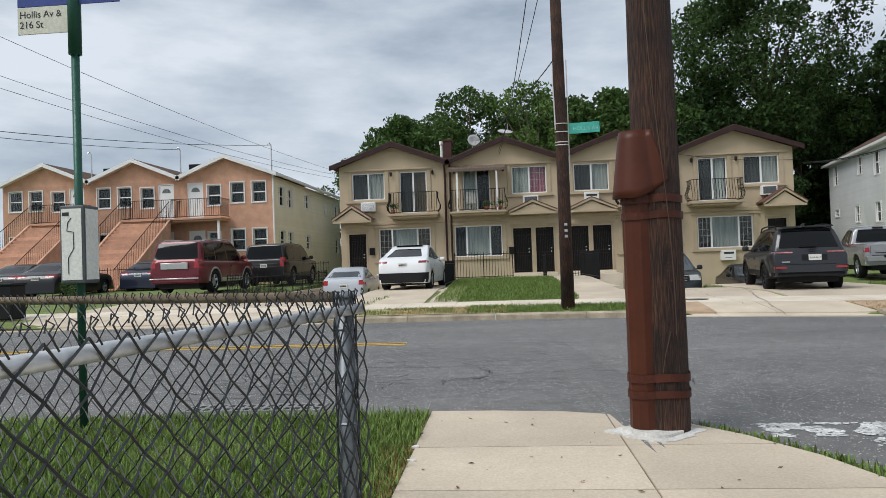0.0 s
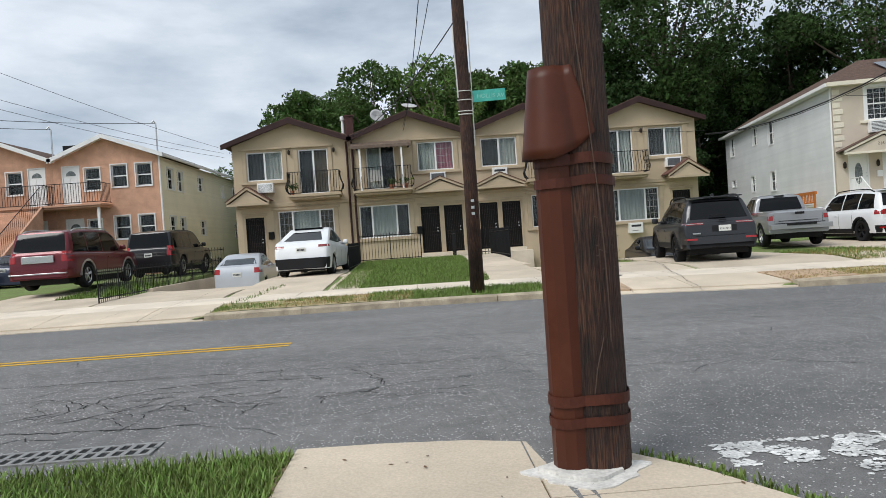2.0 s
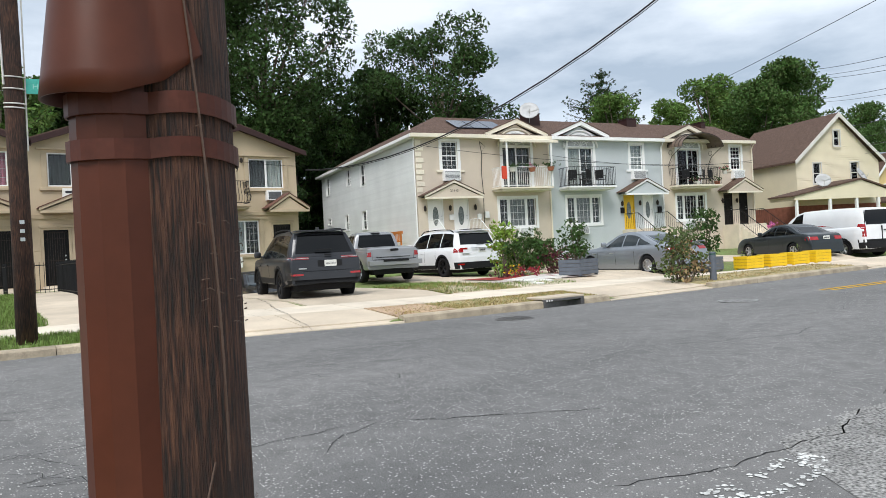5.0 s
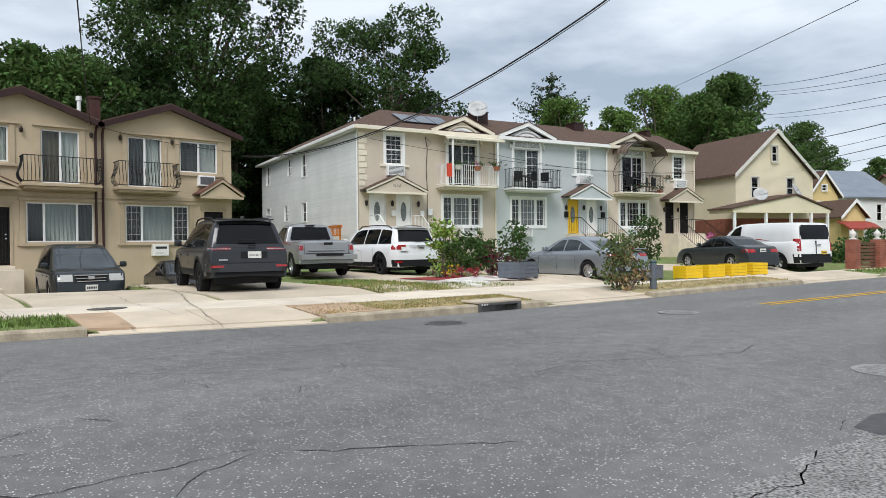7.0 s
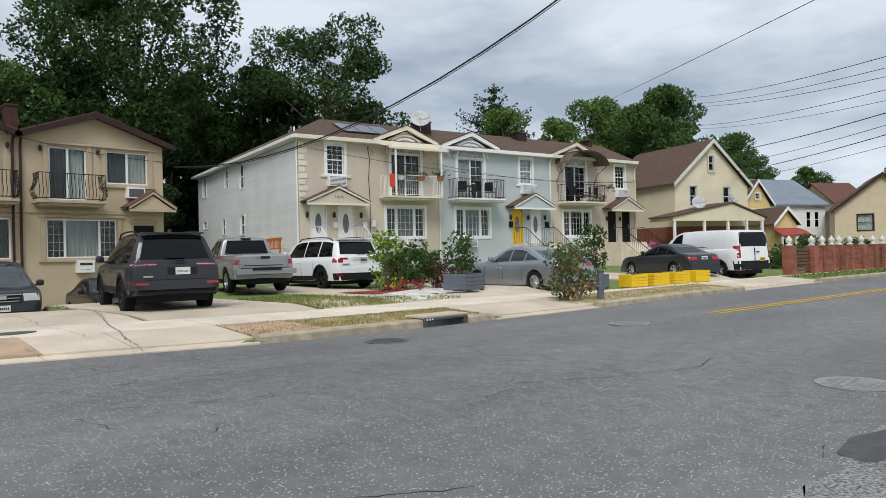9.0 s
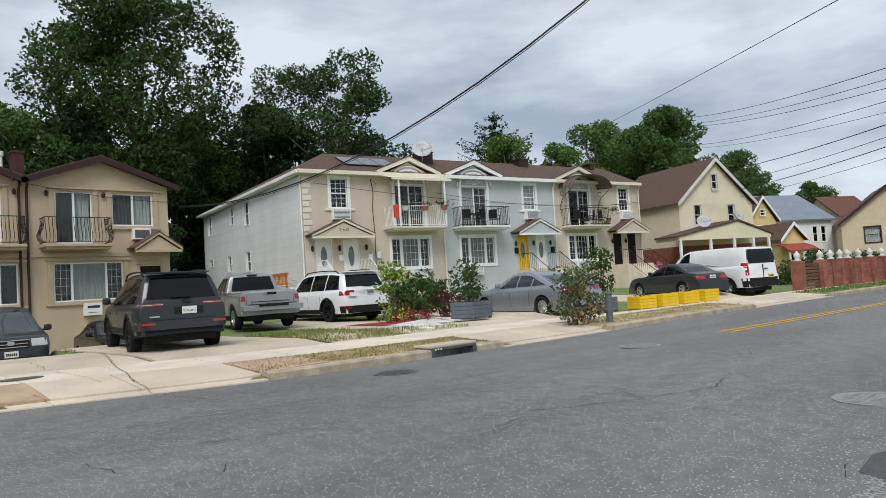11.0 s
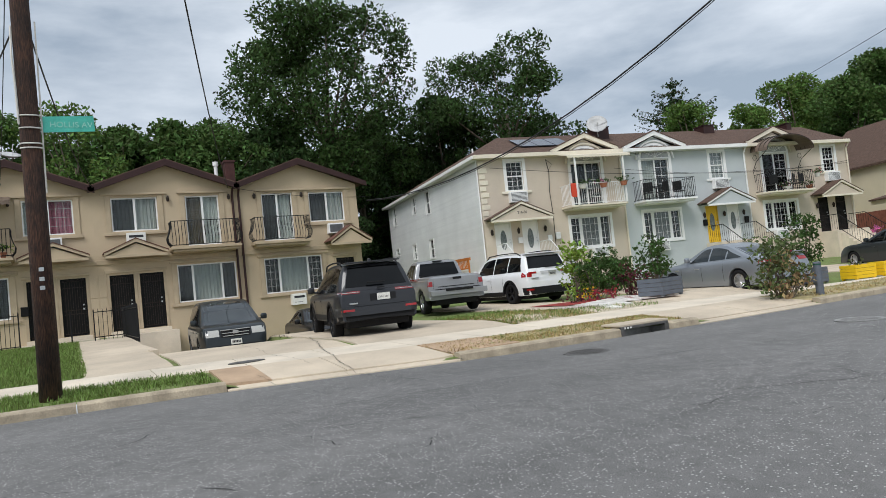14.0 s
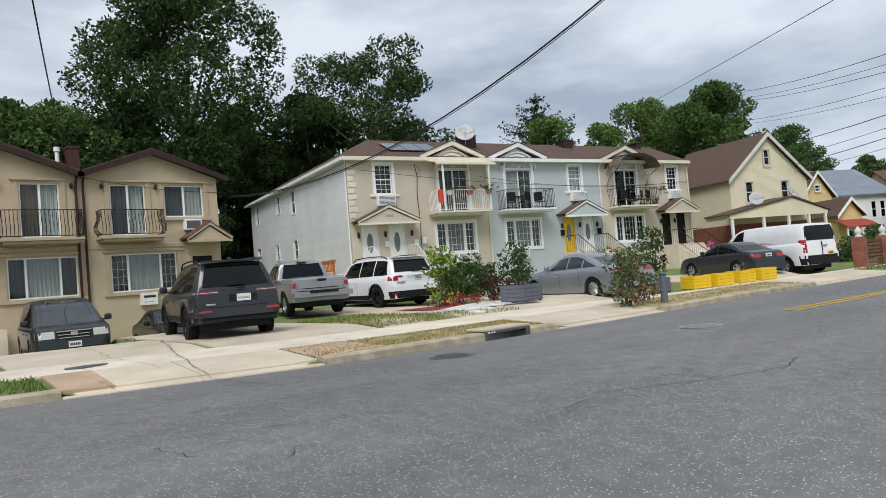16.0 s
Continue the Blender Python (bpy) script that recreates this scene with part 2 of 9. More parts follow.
def box(bm, x0, x1, y0, y1, z0, z1, bevel=0.0):
    v = [bm.verts.new(p) for p in ((x0, y0, z0), (x1, y0, z0), (x1, y1, z0), (x0, y1, z0), (x0, y0, z1), (x1, y0, z1), (x1, y1, z1), (x0, y1, z1))]
    f = [bm.faces.new([v[i] for i in q]) for q in ((3, 2, 1, 0), (4, 5, 6, 7), (0, 1, 5, 4), (1, 2, 6, 5), (2, 3, 7, 6), (3, 0, 4, 7))]
    if bevel:
        es = {e for q in f for e in q.edges}
        bmesh.ops.bevel(bm, geom=list(es), offset=bevel, segments=2, affect="EDGES", profile=0.5)


def prism(bm, outline, axis, a, b):
    """A flat outline of (p, q) pushed along an axis from a to b: 'y' takes (x, z), 'x' takes (y, z), 'z' takes (x, y)."""
    def at(p, q, h):
        return {"y": (p, h, q), "x": (h, p, q), "z": (p, q, h)}[axis]
    va, vb = [bm.verts.new(at(p, q, a)) for p, q in outline], [bm.verts.new(at(p, q, b)) for p, q in outline]
    k = len(outline)
    bm.faces.new(va[::-1])
    bm.faces.new(vb)
    for i in range(k):
        bm.faces.new((va[i], va[(i + 1) % k], vb[(i + 1) % k], vb[i]))


def tube(bm, pts, radii, seg=8, cap=True):
    """A round tube along points; radii one number or one a point."""
    pts = [Vector(p) for p in pts]
    if not isinstance(radii, (list, tuple)):
        radii = [radii] * len(pts)
    rings = []
    for i, p in enumerate(pts):
        d = (pts[min(i + 1, len(pts) - 1)] - pts[max(i - 1, 0)]).normalized()
        ref = Vector((0, 0, 1)) if abs(d.z) < 0.9 else Vector((1, 0, 0))
        a = d.cross(ref).normalized()
        b = d.cross(a)
        rings.append([bm.verts.new(p + radii[i] * (math.cos(t) * a + math.sin(t) * b)) for t in (2 * math.pi * k / seg for k in range(seg))])
    for r, s in zip(rings, rings[1:]):
        for k in range(seg):
            bm.faces.new((r[k], r[(k + 1) % seg], s[(k + 1) % seg], s[k]))
    if cap:
        bm.faces.new(rings[0])
        bm.faces.new(rings[-1])


def sheet(bm, rows):
    """Quads through rows of points."""
    vs = [[bm.verts.new(p) for p in r] for r in rows]
    for a, b in zip(vs, vs[1:]):
        for i in range(len(a) - 1):
            bm.faces.new((a[i], a[i + 1], b[i + 1], b[i]))


def wall_panel(bm, u0, u1, z0, z1, holes, y0, y1):
    """A wall in the xz plane from y0 to y1, with openings (u0, u1, z0, z1) cut right through."""
    us = sorted({u0, u1, *[h[0] for h in holes], *[h[1] for h in holes]})
    zs = sorted({z0, z1, *[h[2] for h in holes], *[h[3] for h in holes]})

    def solid(i, j):
        if not (0 <= i < len(us) - 1 and 0 <= j < len(zs) - 1):
            return False
        cu, cz = (us[i] + us[i + 1]) / 2, (zs[j] + zs[j + 1]) / 2
        return not any(h[0] < cu < h[1] and h[2] < cz < h[3] for h in holes)

    def quad(*ps):
        bm.faces.new([bm.verts.new(p) for p in ps])
    for i in range(len(us) - 1):
        for j in range(len(zs) - 1):
            if not solid(i, j):
                continue
            a, b, c, d = us[i], us[i + 1], zs[j], zs[j + 1]
            quad((a, y0, c), (b, y0, c), (b, y0, d), (a, y0, d))
            quad((a, y1, c), (a, y1, d), (b, y1, d), (b, y1, c))
            if not solid(i - 1, j):
                quad((a, y0, c), (a, y0, d), (a, y1, d), (a, y1, c))
            if not solid(i + 1, j):
                quad((b, y0, c), (b, y1, c), (b, y1, d), (b, y0, d))
            if not solid(i, j - 1):
                quad((a, y0, c), (a, y1, c), (b, y1, c), (b, y0, c))
            if not solid(i, j + 1):
                quad((a, y0, d), (b, y0, d), (b, y1, d), (a, y1, d))
    bmesh.ops.remove_doubles(bm, verts=bm.verts, dist=0.0005)


# ---- ground: the street, its kerbs and the lots ----
def lerp_table(x, table):
    if x <= table[0][0]:
        return table[0][1]
    for (a, p), (b, q) in zip(table, table[1:]):
        if x <= b:
            t = (x - a) / (b - a)
            return p + (q - p) * t
    return table[-1][1]


def ease(a, b, x):
    t = min(1, max(0, (x - a) / (b - a)))
    return t * t * (3 - 2 * t)


def far_curb(x):
    """y of the far kerb's face."""
    tab = [(-200, 20), (-60, 17.6), (-6, 16.8), (2, 16.6), (5.5, 16.05), (9.1, 15.0), (12.4, 14.75), (17, 14.5), (24, 14.4), (35, 13.8), (60, 11.5), (200, -6)]
    return sum(lerp_table(x + d, tab) for d in (-0.8, -0.4, 0, 0.4, 0.8)) / 5


def middle(x):
    """y of the road's middle line."""
    return lerp_table(x, [(-200, 14.5), (-60, 12.2), (-6, 11.5), (2, 11.4), (17, 10.9), (26, 10.2), (60, 6.6), (200, -11)])


def road_z(x, y):
    half = far_curb(x) - middle(x)
    t = (y - middle(x)) / half
    return 0.09 * max(0.0, 1 - t * t) - 0.02 - 0.03 * ease(6, 13, x) * ease(0.2, 1, t)


LANES = [(-7.0, "p"), (-3.5, "down1"), (-0.9, "car"), (5.0, "lawn"), (8.4, "down2"), (12.2, "down3"), (1e6, "b")]


def lot_z(kind, w):
    """Height of a lot w metres behind the kerb."""
    if kind == "p":
        return 0.28 + 0.32 * ease(3, 14, w)
    if kind == "down1":
        return 0.30 - 0.75 * ease(7.0, 12.0, w)
    if kind == "car":
        return 0.30 + 0.14 * ease(4, 8, w) - 0.8 * ease(13.5, 17, w)
    if kind == "lawn":
        return 0.30 + 0.28 * ease(3.5, 14, w)
    if kind == "down2":
        return 0.30 - 0.85 * ease(7.0, 11.5, w)
    if kind == "down3":
        return 0.30 - 0.85 * ease(9.8, 13.5, w)
    return 0.30 + 0.12 * ease(8, 17, w)


def far_z(x, w):
    """Ground on the far side, w metres behind the kerb; it falls a little down the street."""
    if w < 0:
        return road_z(x, far_curb(x) + w)
    base = lerp_table(w, [(0, 0.13), (1.5, 0.19), (3.2, 0.24), (4.2, 0.29), (60, 0.29)]) - 0.04 * ease(6, 13, x)
    for a, b in ((-11.6, -3.1), (5.3, 9.0), (14.4, 18.2), (26.5, 33)):
        base -= 0.10 * ease(a - 0.25, a + 0.15, x) * (1 - ease(b - 0.15, b + 0.25, x)) * max(0, 1 - w / 1.5)
    base -= 0.2 * ease(16, 26, x) * ease(1.5, 4, w)
    k = ease(3.2, 4.6, w)
    if k == 0:
        return base
    z = lot_z("b", w) - 0.2 * ease(16, 26, x)
    for edge, kind in LANES:
        if x < edge - 0.06:
            z = lot_z(kind, w)
            break
        if x < edge + 0.06:
            nxt = LANES[[e for e, _ in LANES].index(edge) + 1][1]
            t = (x - edge + 0.06) / 0.12
            z = lot_z(kind, w) * (1 - t) + lot_z(nxt, w) * t
            break
    return base * (1 - k) + z * k


def ground_z(x, y):
    w = y - far_curb(x)
    if w >= 0:
        return far_z(x, w)
    return road_z(x, y)


def drape(name, x0, x1, w0, w1, lift, material, parent, dx=0.5, dw=0.5, thick=0.0, label=""):
    """A slab laid over the far side's ground, between two distances behind the kerb."""
    nx, nw = max(1, round((x1 - x0) / dx)), max(1, round((w1 - w0) / dw))
    bm = bmesh.new()
    xs = [x0 + (x1 - x0) * i / nx for i in range(nx + 1)]
    ws = [w0 + (w1 - w0) * j / nw for j in range(nw + 1)]
    sheet(bm, [[(x, far_curb(x) + w, far_z(x, w) + lift) for x in xs] for w in ws])
    if thick:
        r = bmesh.ops.extrude_face_region(bm, geom=bm.faces[:])
        bmesh.ops.translate(bm, verts=[g for g in r["geom"] if isinstance(g, bmesh.types.BMVert)], vec=(0, 0, -thick))
    return part(name, bm, material, parent, label)


# one sheet of ground out to the horizon
bm = bmesh.new()
gx = [-900, -400, -200, -120, -80, -60, -50, -44, -38, -34, -30, -27, -24, -22, -20, -18, -16, -14, -12, -10, -8.5]
gx += [-7.5 + 0.5 * i for i in range(42)]
for e, _ in LANES[:-1]:
    gx += [e - 0.06, e + 0.06]
gx += [14 + i for i in range(1, 30)] + [46, 50, 56, 64, 75, 90, 120, 180, 300, 500, 900]
gx = sorted(set(gx))
gw = [0.02, 0.6, 1.2, 1.8, 2.4, 3.0, 3.6, 4.2, 4.8, 5.5, 6.2, 7, 7.8, 8.6, 9.4, 10.2, 11, 11.8, 12.6, 13.4, 14.2, 15, 16, 17, 18, 19.5, 22, 26, 32, 40, 60, 90, 150, 300, 800]
sheet(bm, [[(x, far_curb(x) + w, far_z(x, w) - 0.02) for x in gx] for w in gw])
near = [-400, -120, -40, -20, -10, -4, 0, 2, 3.5, 5, 6, 6.6]
sheet(bm, [[(x, y, -0.09) for x in gx] for y in near] + [[(x, far_curb(x) + 0.02, -0.09) for x in gx]])
ground = tagged(part("ground", bm, TURF), "bare earth and patchy grass under the whole street", "ground", kind="structure")

bm = bmesh.new()
rx = [-300, -150, -80, -50, -35, -25] + [-20 + i for i in range(60)] + [42, 46, 52, 60, 80, 120, 200, 300]
rows = []
for j in range(15):
    t = j / 14
    rows.append([(x, -12 * (1 - t) + far_curb(x) * t if x > 2.2 else (middle(x) - 5.35) * (1 - t) + far_curb(x) * t, 0) for x in rx])
rows = [[(x, y, road_z(x, max(y, middle(x) - 5.0))) for x, y, _ in r] for r in rows]
sheet(bm, rows)
road = tagged(part("road", bm, ASPHALT), "worn grey asphalt road with cracks and pale chips", "road", kind="structure")


# ---- windows, doors, balconies ----
def window(parent, u0, u1, z0, z1, y, cols=1, grid=None, sash=False, curtains=(), frame_mat=None, casing=0.0, name="window"):
    """A window in an opening, facing -y. cols: lights side by side, as widths; grid: bars (across, up) in each light or None."""
    fm = frame_mat or WHITE
    t, d = 0.05, 0.06
    bm = bmesh.new()
    yy = y + 0.05
    widths = [1] * cols if isinstance(cols, int) else list(cols)
    tot, x = sum(widths), u0 + t
    lights = []
    for i, wd in enumerate(widths):
        x2 = x + (u1 - u0 - 2 * t) * wd / tot
        lights.append((x, x2))
        x = x2
    k = len(lights)
    half = 0.09 if casing > 0.12 and k > 2 else 0.04
    wall_panel(bm, u0, u1, z0, z1, [(a if i == 0 else a + half, b if i == k - 1 else b - half, z0 + t, z1 - t) for i, (a, b) in enumerate(lights)], yy, yy + d)
    win = part(name, bm, fm, parent)
    if casing:
        c = casing
        bm = bmesh.new()
        wall_panel(bm, u0 - c, u1 + c, z0 - c, z1 + c, [(u0, u1, z0, z1)], y - 0.05, y)
        part("casing", bm, fm, win)
    if sash:
        zm = (z0 + z1) / 2
        bm = bmesh.new()
        box(bm, u0 + t, u1 - t, yy - 0.004, yy + d - 0.004, zm - 0.03, zm + 0.03)
        part("sash_rail", bm, fm, win)
    for i, (a, b) in enumerate(lights):
        bm = bmesh.new()
        box(bm, a + 0.005, b - 0.005, yy + 0.028, yy + 0.034, z0 + t, z1 - t)
        pane = part("pane", bm, GLASS, win)
        pane.visible_shadow = False
        g = grid[i] if isinstance(grid, list) else grid
        if g:
            bm = bmesh.new()
            for k in range(1, g[0]):
                c = a + (b - a) * k / g[0]
                box(bm, c - 0.008, c + 0.008, yy + 0.012, yy + 0.026, z0 + t, z1 - t)
            for k in range(1, g[1]):
                c = z0 + (z1 - z0) * k / g[1]
                box(bm, a, b, yy + 0.010, yy + 0.024, c - 0.008, c + 0.008)
            part("muntin", bm, MUNTIN if frame_mat is None else fm, win)
        c = curtains[i % len(curtains)] if curtains else None
        if c:
            bm = bmesh.new()
            k = max(6, int((b - a) / 0.045))
            sheet(bm, [[(a + (b - a) * i2 / k, yy + 0.16 + 0.03 * math.sin(i2 * 1.9 + zz), zz) for i2 in range(k + 1)] for zz in (z0 + 0.02, (z0 + z1) / 2, z1 - 0.02)])
            part("curtain", bm, c, win)
    return win


def hinged_door(parent, u0, u1, z0, z1, y, material, oval=False, fan=False, iron=False, label=""):
    """A door leaf with a frame, panels and a handle."""
    bm = bmesh.new()
    t = 0.06
    for b in ((u0, u0 + t, z0, z1), (u1 - t, u1, z0, z1), (u0 + t, u1 - t, z1 - t, z1)):
        box(bm, b[0], b[1], y - 0.01, y + 0.10, b[2], b[3])
    box(bm, u0 + t + 0.005, u1 - t - 0.005, y + 0.03, y + 0.075, z0 + 0.01, z1 - t - 0.005, 0.006)
    a, b, m = u0 + t + 0.09, u1 - t - 0.09, (u0 + u1) / 2
    if not oval and not iron:
        for p in ((a, m - 0.04), (m + 0.04, b)):
            for q in ((z0 + 0.15, z0 + 0.85), (z0 + 0.98, z1 - 0.62 if fan else z1 - 0.25)):
                box(bm, p[0], p[1], y + 0.015, y + 0.035, q[0], q[1], 0.008)
    leaf = part("door", bm, material, parent, label)
    if oval or fan:
        bm = bmesh.new()
        if oval:
            pts = [(m + 0.17 * math.cos(k * math.pi / 12), (z0 + z1) / 2 + 0.12 + 0.52 * math.sin(k * math.pi / 12)) for k in range(24)]
        else:
            pts = [(m + 0.25 * math.cos(k * math.pi / 12), z1 - 0.52 + 0.25 * math.sin(k * math.pi / 12)) for k in range(13)]
        prism(bm, pts, "y", y + 0.018, y + 0.034)
        part("pane", bm, OVAL_GLASS, leaf, "leaded glass light")
    if iron:
        bm = bmesh.new()
        for k in range(1, 9):
            c = u0 + t + (u1 - u0 - 2 * t) * k / 9
            box(bm, c - 0.008, c + 0.008, y + 0.008, y + 0.022, z0 + 0.08, z1 - t - 0.04)
        for zz in (z0 + 0.1, z0 + 0.85, z0 + 1.0, z1 - 0.35, z1 - t - 0.04):
            box(bm, u0 + t, u1 - t, y + 0.004, y + 0.026, zz - 0.012, zz + 0.012)
        part("grille", bm, IRON_BROWN, leaf, "wrought iron security grille")
    bm = bmesh.new()
    hx = u1 - t - 0.07
    tube(bm, [(hx, y + 0.03, z0 + 1.02), (hx, y - 0.03, z0 + 1.02), (hx, y - 0.045, z0 + 1.02)], [0.02, 0.02, 0.035], 8)
    part("door_handle", bm, CHROME, leaf, "metal knob")
    bm = bmesh.new()
    tube(bm, [(hx, y + 0.03, z0 + 1.18), (hx, y - 0.005, z0 + 1.18)], 0.03, 8)
    part("lock", bm, CHROME, leaf)
    return leaf


def balcony(parent, u0, u1, z, y, depth, height=1.05, belly=0.14, iron=None, slab_mat=None, name="balcony"):
    """A slab with a moulded edge and an iron rail whose bars bulge outwards."""
    iron = iron or DARK
    bm = bmesh.new()
    box(bm, u0, u1, y - depth, y, z - 0.10, z, 0.015)
    box(bm, u0 + 0.08, u1 - 0.08, y - depth + 0.1, y, z - 0.2, z - 0.10, 0.02)
    slab = part(name, bm, slab_mat or STUCCO_TRIM, parent)
    bm = bmesh.new()
    i0, i1, yo = u0 + 0.05, u1 - 0.05, y - depth + 0.05
    for zz in (z + 0.08, z + height):
        box(bm, i0, i1, yo - 0.015, yo + 0.015, zz - 0.015, zz + 0.015)
        for c in (i0, i1):
            box(bm, c - 0.015, c + 0.015, yo + 0.015, y, zz - 0.013, zz + 0.013)
    part("rail", bm, iron, slab)
    prof = [(0.08, 0), (0.22, belly * 0.8), (0.40, belly), (0.62, belly * 0.35), (0.85, 0), (height, 0)]
    n = max(4, int((i1 - i0) / 0.125))
    mesh = None
    spots = [(i0 + (i1 - i0) * k / n, yo, 0, -1) for k in range(n + 1)]
    m = max(2, int((depth - 0.1) / 0.13))
    for c, sx in ((i0, -1), (i1, 1)):
        spots += [(c, yo + (y - yo) * k / m, sx, 0) for k in range(1, m)]
    for x, yy, dx, dy in spots:
        bm = bmesh.new()
        tube(bm, [(x + dx * o, yy + dy * o, z + h) for h, o in prof], 0.0125, 4, False)
        part("baluster", bm, iron, slab)
    return slab


def air_conditioner(parent, u0, u1, z0, z1, y, grille=True):
    bm = bmesh.new()
    box(bm, u0, u1, y - 0.28, y + 0.05, z0, z1, 0.012)
    ac = part("air_conditioner", bm, WHITE, parent)
    bm = bmesh.new()
    if grille:
        box(bm, u0 + 0.06, u1 - 0.06, y - 0.286, y - 0.27, z0 + 0.06, z1 - 0.06)
        part("grille", bm, AC_GRILLE, ac, "dark louvred grille")
    else:
        box(bm, u0 + 0.05, u1 - 0.05, y - 0.286, y - 0.27, z0 + 0.05, z1 - 0.05)
        part("louvre_backing", bm, AC_GRILLE, ac)
        bm = bmesh.new()
        for k in range(8):
            zz = z0 + 0.06 + (z1 - z0 - 0.12) * k / 7
            box(bm, u0 + 0.05, u1 - 0.05, y - 0.292, y - 0.27, zz - 0.016, zz + 0.016)
        part("grille", bm, WHITE_SIDING, ac)
    return ac


def gable_canopy(parent, u0, u1, z_eave, z_peak, y, depth, trim, roof_mat, fill):
    """A small pitched hood over a door: gable, roof slopes, trim."""
    m = (u0 + u1) / 2
    bm = bmesh.new()
    prism(bm, [(u0 + 0.12, z_eave), (u1 - 0.12, z_eave), (m, z_peak - 0.12)], "y", y - depth + 0.06, y)
    hood = part("canopy", bm, fill, parent)
    bm = bmesh.new()
    for a, b in ((u0, m), (u1, m)):
        prism(bm, [(a, z_eave), (a, z_eave + 0.1), (b, z_peak + 0.06), (b, z_peak - 0.06)], "y", y - depth - 0.02, y - depth + 0.10)
    box(bm, u0 + 0.02, u1 - 0.02, y - depth, y - depth + 0.08, z_eave - 0.10, z_eave)
    part("trim", bm, trim, hood)
    bm = bmesh.new()
    for a, b in ((u0 - 0.03, m), (u1 + 0.03, m)):
        prism(bm, [(a, z_eave + 0.09), (a, z_eave + 0.13), (b, z_peak + 0.10), (b, z_peak + 0.062)], "y", y - depth - 0.04, y)
    part("roof", bm, roof_mat, hood)
    return hood


MUNTIN = mat("grey_muntin", (0.36, 0.36, 0.35), 0.6, bump=0)
OVAL_GLASS = mat("leaded_glass", (0.16, 0.18, 0.18), 0.15, var=0.5, scale=14, bump=0.4)
FAN_GLASS = mat("curtained_fan_glass", (0.36, 0.37, 0.37), 0.12, var=0.2, scale=5, bump=0)
IRON_BROWN = mat("rusty_iron", (0.03, 0.022, 0.018), 0.5, spec=0.2)
CHROME = mat("brushed_steel", (0.6, 0.6, 0.6), 0.3, 1.0, var=0.05, bump=0)
AC_GRILLE = mat("ac_grille", (0.10, 0.105, 0.11), 0.5, var=0.2, scale=10, bump=0.5)
BLACK_DOOR = mat("black_door", (0.010, 0.010, 0.010), 0.5, spec=0.15)
SIGN_WHITE = mat("sign_white", (0.75, 0.74, 0.70), 0.5, var=0.06)
INK = mat("dark_ink", (0.03, 0.03, 0.035), 0.6, bump=0)


# ---- the tan row of four houses ----
YA, W_A = 35.0, 5.6
Z_EAVE, Z_PEAK = 6.42, 7.52


